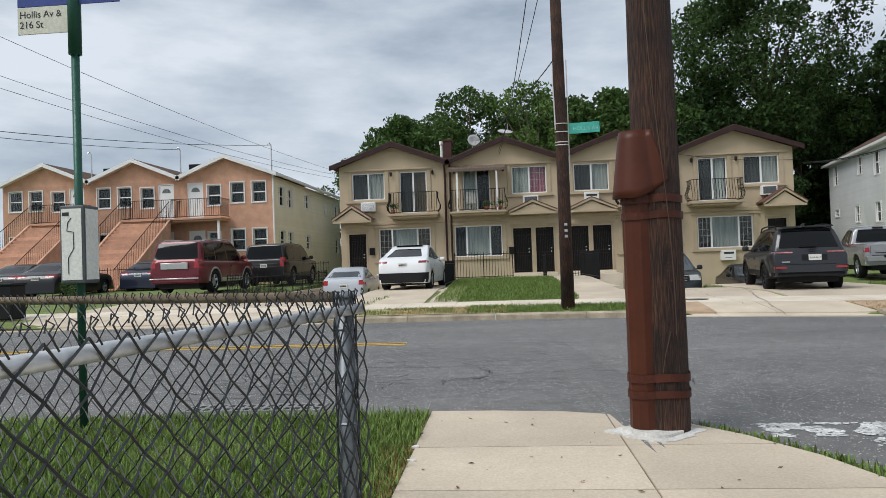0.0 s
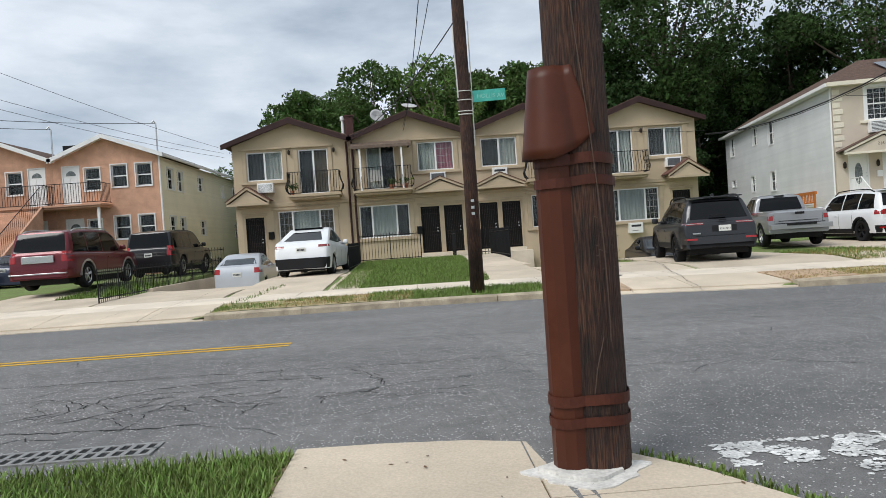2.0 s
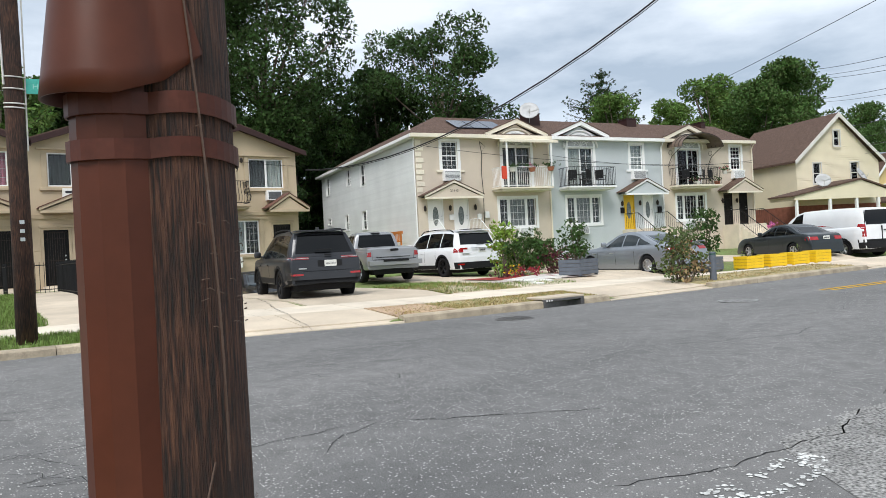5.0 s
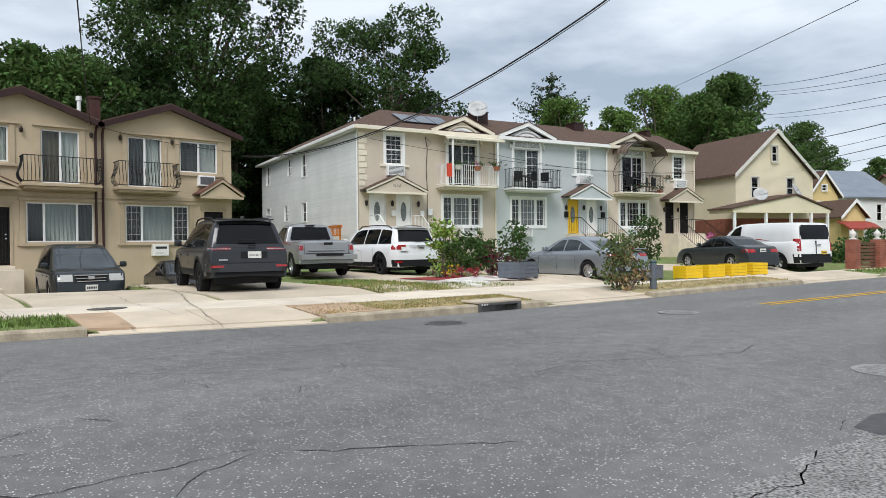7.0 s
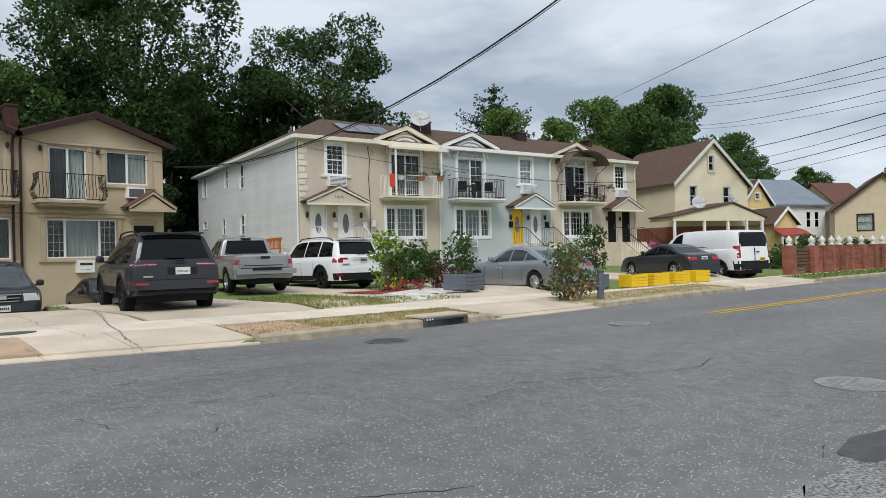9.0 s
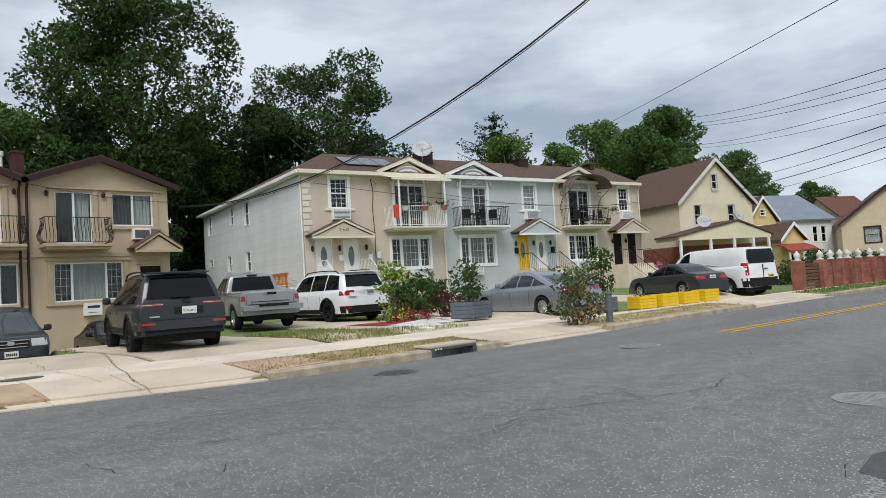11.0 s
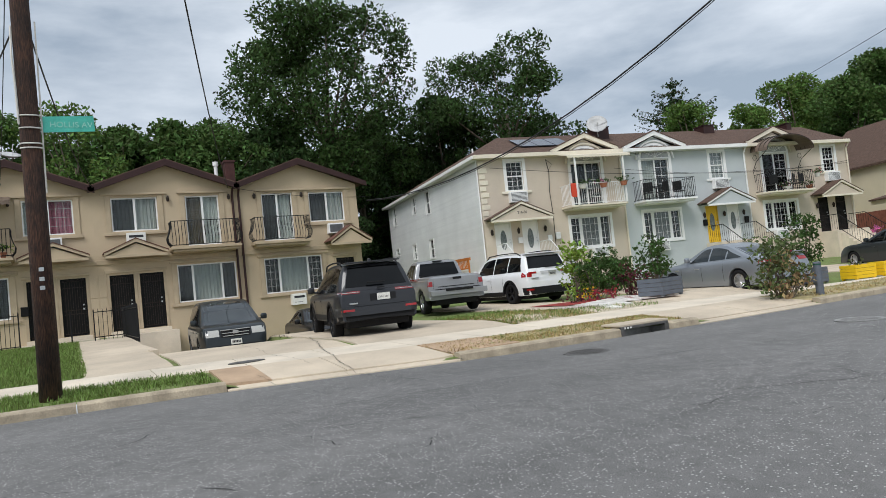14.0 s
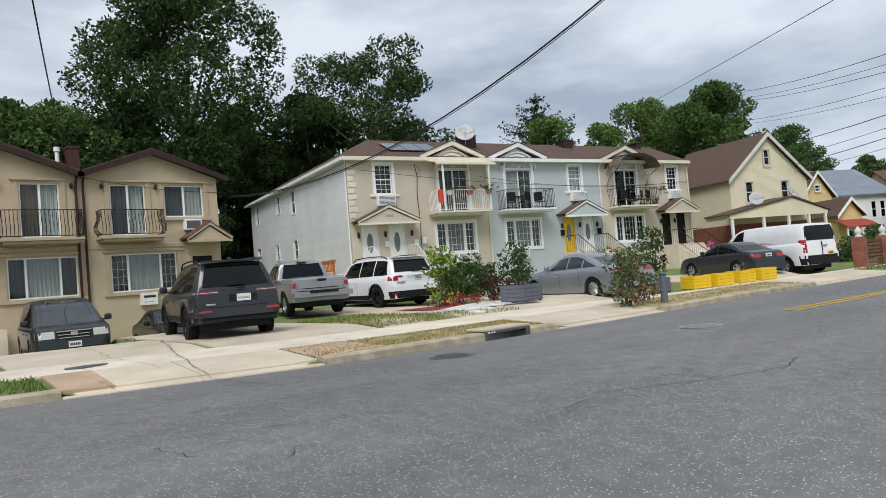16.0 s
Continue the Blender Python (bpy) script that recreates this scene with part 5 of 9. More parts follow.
# ---- far side: kerb, verge, pavement, drives, lawn ----
curb = thing("curb", pose(0, 0, 0), "weathered tan concrete kerb in long blocks", "kerb", kind="structure")
RUNS = [(-24, -11.6, 0), (-11.6, -3.1, 1), (-3.1, 5.3, 0), (5.3, 9.0, 1), (9.0, 12.4, 0), (13.6, 14.4, 0), (14.4, 18.2, 1), (18.2, 26.5, 0), (26.5, 33, 1), (33, 60, 0)]
for ra, rb, flush in RUNS:
    m = max(1, round((rb - ra) / 2.3))
    for i in range(m):
        x, x2 = ra + (rb - ra) * i / m, ra + (rb - ra) * (i + 1) / m
        bm = bmesh.new()
        n = 4
        top = 0.05 if flush else 0.12
        prof = [(-0.03, -0.12), (-0.02, top - 0.03), (0.01, top), (0.17, top + 0.01), (0.17, -0.12)]
        if flush:
            prof = [(-0.06, -0.12), (-0.05, 0.0), (0.0, 0.012), (0.17, 0.035), (0.17, -0.12)]
        pts = [[(x + 0.006 + (x2 - x - 0.012) * k / n, far_curb(x + (x2 - x) * k / n) + p, road_z(x, far_curb(x)) + 0.02 + q) for p, q in prof] for k in range(n + 1)]
        vs = [[bm.verts.new(p) for p in r] for r in pts]
        for a, b in zip(vs, vs[1:]):
            for k in range(len(prof)):
                bm.faces.new((a[k], a[(k + 1) % len(prof)], b[(k + 1) % len(prof)], b[k]))
        bm.faces.new(vs[0])
        bm.faces.new(vs[-1])
        part("kerb_block", bm, CONCRETE if flush else CURB, curb)
RUST_CONCRETE = mat("rust_stained_concrete", (0.47, 0.335, 0.225), 0.9, var=0.16, scale=1.6, grain=0.12, gscale=50, bump=0.3, each=0.06)
DRY_SOIL = mat("dry_verge", (0.40, 0.31, 0.18), 0.95, var=0.25, scale=2.2, grain=0.3, gscale=22, bump=0.6, tint=(0.20, 0.20, 0.08))
for x0, x1 in ((-3.1, 1.4), (9.0, 12.4), (13.6, 14.4), (12.4, 13.6), (18.2, 26.4)):
    tagged(drape("verge", x0, x1, 0.55 if x0 == 12.4 else 0.17, 1.64, 0.004, DRY_SOIL, None), "strip of dry soil between kerb and pavement", "ground", kind="structure")
tagged(drape("verge", 12.3, 15.6, 3.2, 6.5, 0.004, DRY_SOIL, None), "worn bare soil in the lawn", "ground", kind="structure")

far_pave = thing("pavement", pose(0, 0, 0), "pale concrete pavement slabs along the far side", "pavement", kind="structure")
x = -24.0
while x < 58:
    drape("slab", x + 0.008, x + 1.5 - 0.008, 1.65, 3.15, 0.012, CONCRETE_PALE, far_pave, 0.5, 0.5, 0.08)
    x += 1.5
drives = thing("driveway", pose(0, 0, 0), "tan concrete driveways with cracked joints", "driveway", kind="structure")
for x0, x1 in ((5.32, 6.02), (9.02, 9.72), (9.74, 10.3)):
    drape("slab", x0, x1, 0.18, 1.63, 0.02, RUST_CONCRETE, drives, 0.5, 0.5, 0.08)
for x0, x1, w0, w1 in ((-11.6, -9.2, 0.16, 1.64), (-9.2, -6.9, 0.16, 1.64), (-6.9, -4.6, 0.16, 1.64), (-4.6, -3.1, 0.18, 1.64), (6.02, 7.2, 0.18, 1.64), (7.2, 9.0, 0.18, 1.64), (14.4, 16.3, 0.18, 1.64), (16.3, 18.2, 0.18, 1.64), (26.5, 29.7, 0.16, 1.64), (29.7, 33, 0.16, 1.64)):
    drape("slab", x0 + 0.01, x1 - 0.01, w0, w1, 0.014, CONCRETE, drives, 0.5, 0.5, 0.08)
for x0, x1, wa, wb in ((-11.6, -9.3, 3.16, 8.4), (-9.3, -7.06, 3.16, 5.8), (-7.0, -3.56, 3.16, 17.5), (-3.44, -0.96, 3.16, 17.5), (-0.84, -0.0, 3.16, 9.0), (5.06, 8.34, 3.16, 18), (8.46, 12.14, 3.16, 18), (12.3, 13.6, 3.16, 5.6), (14.6, 17.2, 3.16, 13), (17.2, 20.0, 3.16, 5.2), (20.0, 23.2, 3.16, 12), (26.4, 33, 3.16, 12)):
    w = wa
    while w < wb - 0.5:
        w2 = min(wb, w + 2.6)
        drape("slab", x0 + 0.01, x1 - 0.01, w + 0.01, w2 - 0.01, 0.012, CONCRETE, drives, 0.6, 0.45, 0.08)
        w = w2
for w in (3.16, 5.2, 7.4, 9.6, 11.8, 14.0):
    drape("slab", 3.35 + 0.01, 4.94, w + 0.01, w + 2.19, 0.013, CONCRETE, drives, 0.5, 0.5, 0.08)

bm = bmesh.new()


def scatter(n, x0, x1, w0, w1, seed, thin=None):
    r, out = random.Random(seed), []
    while len(out) < n:
        x, w = r.uniform(x0, x1), r.uniform(w0, w1)
        if thin and r.random() > thin(x, w):
            continue
        out.append((x, far_curb(x) + w, far_z(x, w) - 0.01))
    return out


def patchy(x, w):
    return 0.25 + 0.75 * max(0, noise.noise((x * 0.7, w * 1.1, 3.0)) + 0.35)


blades("grass", scatter(42000, -0.7, 3.42, 3.22, 15, 11), 0.02, 0.13, GRASS, "unmown green lawn before the tan row houses", 21, 1.1, 0.006)
blades("grass", scatter(8500, 0.4, 5.2, 0.16, 1.72, 12, lambda x, w: 1.0 if noise.noise((x * 1.3, w * 1.6, 4.0)) > -0.18 else 0.25), 0.02, 0.10, GRASS, "green verge grass round the utility pole", 22, 1.1, 0.006)
blades("grass", scatter(1700, -3.1, 1.2, 0.3, 1.62, 13, lambda x, w: 1.0 if noise.noise((x, w, 1.0)) > -0.05 else 0.12), 0.03, 0.1, GRASS, "thin patchy verge grass beside the kerb", 23, 0.8, 0.006)
blades("dry_grass", scatter(2400, -1.6, 1.4, 0.25, 1.6, 14), 0.02, 0.08, DRY_GRASS, "dry straw-coloured grass on the verge", 24, 0.9, 0.006)
blades("dry_grass", scatter(7000, 9.0, 14.4, 0.25, 1.62, 15, patchy), 0.015, 0.06, DRY_GRASS, "dry straw-coloured grass by the storm drain", 25, 0.9, 0.006)
blades("grass", scatter(1800, 9.6, 14.4, 0.3, 1.62, 16, patchy), 0.02, 0.06, GRASS, "green tufts in the dry verge", 26, 0.8, 0.006)
blades("grass", scatter(4200, 12.2, 16.6, 3.2, 7.5, 17, lambda x, w: patchy(x, w) if x < 14.4 or w < 4.3 - 0.25 * (x - 14.4) else 0.0), 0.03, 0.12, GRASS, "patchy lawn between parked vehicles", 27, 0.8, 0.007)
blades("dry_grass", scatter(3600, 12.2, 14.4, 3.2, 6.5, 18, patchy), 0.03, 0.08, DRY_GRASS, "worn dry patches in the lawn", 28, 0.9, 0.006)
blades("dry_grass", scatter(2600, 18.6, 26.3, 0.25, 1.6, 19, patchy), 0.02, 0.08, DRY_GRASS, "dry verge grass near the yellow planters", 29, 0.9, 0.006)
blades("grass", scatter(1500, -9.3, -7.2, 5.8, 10, 20), 0.05, 0.15, GRASS, "grass behind the low iron fence", 30, 0.6, 0.016)
blades("grass", scatter(1500, 33.2, 48, 0.3, 1.6, 31), 0.04, 0.12, GRASS, "green verge before the brick wall", 31, 0.6, 0.02)
blades("grass", scatter(260, -3.3, -2.3, 0.4, 5.5, 32, lambda x, w: 1.0 if abs(x + 3.0 - w * 0.12) < 0.12 else 0.0), 0.04, 0.12, GRASS, "weeds in the driveway joint", 32, 0.8, 0.007)


# ---- trees ----
def crown_mesh(name, blobs, per, leaf, seed, material):
    """Leaves in clumps: small bent quads scattered over the shells of many blobs (x, y, z, r)."""
    r = np.random.RandomState(seed)
    vs, fs = [], []
    for bx, by, bz, br in blobs:
        n = int(per * br * br)
        d = r.normal(size=(n, 3))
        d /= np.linalg.norm(d, axis=1)[:, None]
        p = d * (br * r.uniform(0.55, 1.05, n))[:, None] * np.array([1, 1, 0.75]) + np.array([bx, by, bz])
        a = r.normal(size=(n, 3)) + d * 0.6
        a /= np.linalg.norm(a, axis=1)[:, None]
        b = np.cross(a, r.normal(size=(n, 3)))
        b /= np.linalg.norm(b, axis=1)[:, None]
        s = leaf * r.uniform(0.6, 1.3, n)[:, None]
        c = np.cross(a, b)
        q = np.stack([p - a * s, p + b * s * 0.5 + c * s * 0.15, p + a * s, p - b * s * 0.5 + c * s * 0.15], 1)
        i = len(vs)
        vs.extend(q.reshape(-1, 3).tolist())
        fs.extend([(i + 4 * k, i + 4 * k + 1, i + 4 * k + 2, i + 4 * k + 3) for k in range(n)])
    me = bpy.data.meshes.new(name)
    me.from_pydata(vs, [], fs)
    me.materials.append(material)
    return me


def tree(m, height, spread, base, label, material, seed, n_blobs=46, leaf=0.3, per=62, bark=None, trunk_r=0.3, gaps=0.0, dome=False):
    """A trunk that forks into limbs, each ending in clumps of leaves."""
    r = random.Random(seed)
    t = thing("tree", m, label, "tree")
    blobs, limbs = [], []
    mid = (height + base) / 2
    for k in range(n_blobs):
        for _ in range(40):
            a, z = r.uniform(0, 6.283), r.uniform(base, height)
            f = (z - base) / (height - base)
            lim = spread / 2 * (math.sin(math.pi * min(1, 0.16 + 0.84 * f)) ** 0.6) * (1 - 0.15 * f)
            if dome:
                lim = spread / 2 * math.sqrt(max(0.06, 1 - abs((f - 0.52) / 0.55) ** 3)) * (0.72 + 0.4 * min(1, f * 1.6))
            d = lim * math.sqrt(r.random()) * (1 + (0.06 if dome else 0.22) * math.sin(3 * a + seed))
            if gaps and noise.noise((d * math.cos(a) * 0.25 + seed, d * math.sin(a) * 0.25, z * 0.25)) < gaps - 0.5:
                continue
            break
        br = r.uniform(0.11, 0.18) * spread * (1 - 0.25 * f)
        blobs.append((d * math.cos(a), d * math.sin(a), min(z, height - br * 0.7), br))
    me = crown_mesh("crown", blobs, per, leaf, seed, material)
    crown = new("crown", me)
    crown.parent = t
    bm = bmesh.new()
    top = (r.uniform(-0.4, 0.4), r.uniform(-0.4, 0.4), height * 0.72)
    trunk = [(0, 0, -0.3), (0.05, 0.02, height * 0.15), (top[0] * 0.5, top[1] * 0.5, height * 0.4), top]
    tube(bm, trunk, [trunk_r * 1.3, trunk_r, trunk_r * 0.75, trunk_r * 0.2], 8)
    for b in blobs[:: max(1, n_blobs // 16)]:
        z0 = min(b[2] * 0.75, height * 0.55)
        s = z0 / (height * 0.72)
        st = (top[0] * s, top[1] * s, z0)
        md = ((st[0] + b[0]) / 2, (st[1] + b[1]) / 2, (z0 + b[2]) / 2 - 0.2)
        tube(bm, [st, md, b[:3]], [trunk_r * 0.4, trunk_r * 0.22, trunk_r * 0.06], 6)
    part("trunk", bm, bark or BARK, t, "", True)
    return t


oak = tree(pose(22.4, 57, 0), 23.8, 13.0, 9.3, "tall broad oak with gaps in its dark crown", LEAF_OAK, 3, 120, 0.18, 130, None, 0.5, 0.22, True)
second = tree(pose(41.0, 58.2, 0), 23.2, 13.5, 5, "large dark green tree behind the cream house", LEAF_OAK, 8, 84, 0.19, 130, None, 0.45, 0.3, True)
mid_a = tree(pose(-6.5, 54, 0), 13.0, 9, 3, "leafy green tree behind the tan houses", LEAF_MID, 11, 50, 0.18, 150, None, 0.25)
mid_b = tree(pose(-1.0, 56, 0), 15.8, 10, 4, "dense green tree behind the tan houses", LEAF_MID, 14, 54, 0.18, 150, None, 0.3)
light = tree(pose(4.0, 53, 0), 15.0, 7.5, 5, "light green tree with open twigs", LEAF_LIGHT, 17, 34, 0.16, 130, None, 0.2, 0.45)
# the shade in the house gap is put into this tree's leaf colour
dark = tree(pose(17, 55, 0), 14.0, 10.5, 1.0, "dark shaded tree crowding the house gap", LEAF_DARK_SHADED, 21, 54, 0.22, 130, None, 0.3)
far_light = tree(pose(76, 52, 0), 20.3, 13, 5, "light green spreading tree down the street", LEAF_LIGHT, 25, 66, 0.22, 110, None, 0.4)
far_mid = tree(pose(76.5, 43.5, 0), 20.2, 12, 6, "mid green tree beyond the gabled house", LEAF_MID, 28, 60, 0.22, 110, None, 0.4)
street = tree(pose(56, 13.3, 0.1), 6.6, 4.4, 1.2, "small bushy street tree beside the brick wall", LEAF_MID, 31, 34, 0.13, 190, None, 0.11)
for src, spots in (
    (mid_a, ((-9.5, 57, 0.85, 40), (7.0, 55, 1.08, 70), (10.5, 55, 1.12, 160), (8.5, 59, 1.12, 200), (11.5, 62, 1.1, 90), (66, 68, 1.25, 10), (112, 40, 1.0, 130), (62, 64, 1.2, 300))),
    (mid_b, ((3.0, 60, 0.92, 120), (12.8, 55.5, 0.95, 300), (5.2, 58, 0.98, 20), (-4.5, 60, 0.92, 250), (30, 62, 1.0, 40), (106, 46, 1.0, 100), (14.5, 62, 1.05, 10), (132, 30, 1.1, 50))),
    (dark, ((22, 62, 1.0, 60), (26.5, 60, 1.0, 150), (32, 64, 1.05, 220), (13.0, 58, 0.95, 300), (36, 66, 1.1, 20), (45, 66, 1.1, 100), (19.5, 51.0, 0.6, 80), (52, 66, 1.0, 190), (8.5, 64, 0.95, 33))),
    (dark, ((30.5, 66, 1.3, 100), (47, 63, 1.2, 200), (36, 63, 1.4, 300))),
    (far_light, ((66, 58, 0.92, 60), (84, 52, 1.0, 140), (70, 54, 0.85, 220))),
    (far_mid, ((82, 46, 1.0, 70), (72, 44, 0.86, 190), (116, 52, 1.0, 30))),
):
    for x, y, s, a in spots:
        copy_thing(src, pose(x, y, 0, 0, 0, a) @ Matrix.Scale(s, 4))


def conifer(m, height, reach, seed):
    """A spruce: bare-edged tiers of boughs that droop, with twigs hanging from each."""
    r = random.Random(seed)
    t = thing("conifer", m, "dark pointed spruce with drooping tiers", "tree")
    blobs, boughs = [(0, 0, height - 0.2, 0.22), (0, 0, height - 0.6, 0.3)], bmesh.new()
    z, tier = height - 0.9, 0
    while z > height * 0.25:
        h = height - z
        lim = min(0.35 + 1.1 * h, reach * (0.75 + 0.045 * h))
        for k in range(6 if h < 3 else 8):
            a, out = 1.047 * k + tier * 0.7 + r.uniform(-0.3, 0.3), lim * r.uniform(0.55, 1.15)
            tip = (out * math.cos(a), out * math.sin(a), z + 0.10 * out)
            tube(boughs, [(0, 0, z), (tip[0] * 0.5, tip[1] * 0.5, z - 0.12 * out), tip], [0.06, 0.04, 0.015], 5)
            n = max(2, int(out / 0.5))
            for j in range(1, n + 1):
                q = j / n
                zz = z + (-0.48 * q * (1 - q) + 0.10 * q * q) * out
                br = r.uniform(0.22, 0.42) * (1.1 - 0.5 * q)
                blobs.append((tip[0] * q, tip[1] * q, zz, br))
                blobs.append((tip[0] * q + r.gauss(0, 0.15), tip[1] * q + r.gauss(0, 0.15), zz - r.uniform(0.2, 0.55), br * 0.75))
        z -= r.uniform(0.8, 1.15)
        tier += 1
    c = new("crown", crown_mesh("crown", blobs, 190, 0.15, seed, LEAF_DARK_SHADED))
    c.parent = t
    tube(boughs, [(0, 0, -0.3), (0, 0, height * 0.5), (0, 0, height)], [0.35, 0.2, 0.03], 8)
    part("trunk", boughs, BARK, t)
    return t


conifer(pose(70.8, 64.3, 0), 23.7, 4.8, 4)
conifer(pose(10.2, 60, 0), 15.2, 2.2, 5)
conifer(pose(12.5, 59, 0), 14.6, 2.2, 6)
# woods far behind that close the view
rr = np.random.RandomState(2)
wood = [(x + rr.uniform(-3, 3), 84 + rr.uniform(-5, 5), rr.uniform(1, 8), rr.uniform(2.2, 3.6)) for x in range(-20, 60, 2) for _ in range(3)]
wood += [(x, 75 - 0.7 * (x - 60) + rr.uniform(-4, 4), rr.uniform(1, 7), rr.uniform(2.2, 3.6)) for x in range(60, 190, 3) for _ in range(2)]
wood += [(-60 + rr.uniform(-3, 3) - x * 0.4, 60 + x, rr.uniform(0.5, 4), rr.uniform(2, 3)) for x in range(-45, 30, 3) for _ in range(2)]
tagged(new("woods", crown_mesh("woods", wood, 14, 0.55, 9, LEAF_DARK_SHADED)), "far dark woods behind the houses", "woods", kind="stuff")


# ---- bushes, planters and the garden ----
def bush(name, m, rx, ry, h, label, material, seed, leaf=0.07, per=480, n=26, stems=True):
    r = random.Random(seed)
    t = thing(name, m, label, "bush")
    blobs = []
    for _ in range(n):
        a, d = r.uniform(0, 6.283), math.sqrt(r.random())
        z = r.uniform(0.15, 1.0) * h
        k = 1 - 0.35 * (z / h)
        blobs.append((d * rx * k * math.cos(a), d * ry * k * math.sin(a), z * 0.93, r.uniform(0.14, 0.24) * (h + rx) * 0.55))
    c = new("foliage", crown_mesh("foliage", blobs, per, leaf, seed, material))
    c.parent = t
    if stems:
        bm = bmesh.new()
        for b in blobs[::3]:
            tube(bm, [(b[0] * 0.15, b[1] * 0.15, -0.05), (b[0] * 0.6, b[1] * 0.6, b[2] * 0.6), b[:3]], [0.02, 0.014, 0.006], 5)
        part("stem", bm, BARK, t)
    return t


LEAF_BUSH = leafy("bush_leaves", (0.048, 0.095, 0.025))
LEAF_LIME = leafy("lime_leaves", (0.20, 0.31, 0.05))
LEAF_RED = leafy("red_flowers", (0.35, 0.04, 0.05))
LEAF_ROSE = leafy("rose_leaves", (0.10, 0.135, 0.05))
LEAF_STRAW = leafy("straw_stems", (0.30, 0.22, 0.11))
LEAF_PINK = leafy("pink_flowers", (0.62, 0.16, 0.36))
LEAF_YELLOW = leafy("yellow_flowers", (0.75, 0.55, 0.03))
LEAF_PURPLE = leafy("purple_leaves", (0.12, 0.03, 0.04))
GREY_WOOD = mat("grey_painted_wood", (0.115, 0.13, 0.155), 0.7, var=0.12, scale=5, grain=0.1)
YELLOW_WOOD = mat("yellow_painted_wood", (0.72, 0.47, 0.012), 0.6, var=0.08, scale=4, grain=0.08)


def planter(m, w, d, h, material, label):
    p = thing("planter", m, label, "planter", "wooden planters")
    n = 4
    for k in range(n):
        z0, z1 = 0.05 + (h - 0.05) * k / n, 0.05 + (h - 0.05) * (k + 1) / n - 0.008
        for b in ((-w / 2, w / 2, -d / 2, -d / 2 + 0.03), (-w / 2, w / 2, d / 2 - 0.03, d / 2), (-w / 2, -w / 2 + 0.03, -d / 2 + 0.032, d / 2 - 0.032), (w / 2 - 0.03, w / 2, -d / 2 + 0.032, d / 2 - 0.032)):
            bm = bmesh.new()
            box(bm, b[0], b[1], b[2], b[3], z0, z1, 0.004)
            part("plank", bm, material, p)
    bm = bmesh.new()
    box(bm, -w / 2 + 0.03, w / 2 - 0.03, -d / 2 + 0.03, d / 2 - 0.03, 0.04, h - 0.06)
    part("soil", bm, SOIL, p)
    for sx in (-1, 1):
        for sy in (-1, 1):
            bm = bmesh.new()
            box(bm, sx * (w / 2 - 0.06) - 0.04, sx * (w / 2 - 0.06) + 0.04, sy * (d / 2 - 0.06) - 0.04, sy * (d / 2 - 0.06) + 0.04, 0, 0.05)
            part("foot", bm, material, p)
    return p


def on_lot(x, y):
    return ground_z(x, y) + 0.013


planter(pose(17.95, 19.0, on_lot(17.95, 19.0), 0, 0, 12), 1.05, 0.8, 0.52, GREY_WOOD, "grey wooden planter box with a leafy shrub")
bush("shrub", pose(17.9, 19.05, on_lot(17.95, 19) + 0.44), 0.5, 0.45, 1.35, "tall leafy shrub growing in the grey planter", LEAF_BUSH, 41, 0.06, 700, 30)
planter(pose(23.1, 17.9, on_lot(23.1, 17.9), 0, 0, 10), 1.0, 0.7, 0.5, GREY_WOOD, "grey wooden planter box beside yellow ones")
bush("shrub", pose(23.0, 17.9, on_lot(23.1, 17.9) + 0.44), 0.62, 0.5, 1.75, "tall shrub with bare stems in a planter", LEAF_BUSH, 42, 0.065, 520, 30)
for k in range(4):
    x, y = 24.7 + 1.05 * k, 17.35 - 0.26 * k
    planter(pose(x, y, on_lot(x, y), 0, 0, -12), 0.8, 0.6, 0.47, YELLOW_WOOD, "bright yellow wooden planter box on the pavement")
    if k in (0, 2):
        bush("flowers", pose(x, y, on_lot(x, y) + 0.4), 0.35, 0.2, 0.35, "small plants in a yellow planter", LEAF_ROSE, 50 + k, 0.05, 700, 8)
bush("rose_bush", pose(18.25, 15.45, 0.1), 0.85, 0.6, 1.5, "straggly rose bush leaning over the kerb", LEAF_ROSE, 43, 0.06, 560, 34)
bush("rose_bush", pose(18.35, 15.35, 0.1), 0.7, 0.5, 1.15, "dry brown stalks within the rose bush", LEAF_STRAW, 44, 0.07, 420, 22)
bush("rose_bush", pose(18.25, 15.4, 0.25), 0.7, 0.45, 1.2, "red rose flowers on the bush", LEAF_RED, 45, 0.04, 40, 12, False)
bush("rose_bush", pose(22.3, 19.3, 0.25), 0.6, 0.5, 1.6, "pale rose bush behind the planters", LEAF_ROSE, 46, 0.06, 420, 22)
bush("shrub", pose(17.8, 22.3, 0.25), 0.55, 0.5, 2.0, "feathery lime green shrub in the garden", LEAF_LIME, 47, 0.075, 420, 30)
bush("shrub", pose(17.6, 21.3, 0.25), 0.75, 0.6, 1.3, "dark green garden shrub with dense leaves", LEAF_BUSH, 48, 0.065, 620, 30)
bush("shrub", pose(18.8, 20.8, 0.25), 0.8, 0.6, 1.15, "dark shrub with purple-brown leaves", LEAF_PURPLE, 49, 0.06, 420, 24)
bush("shrub", pose(18.6, 20.9, 0.25), 0.75, 0.7, 1.3, "rounded green garden shrub", LEAF_BUSH, 55, 0.065, 500, 26)
bush("shrub", pose(21.0, 24.8, 0.25), 1.5, 0.8, 1.75, "hedge-like shrubs before the grey house", LEAF_BUSH, 56, 0.075, 520, 40)
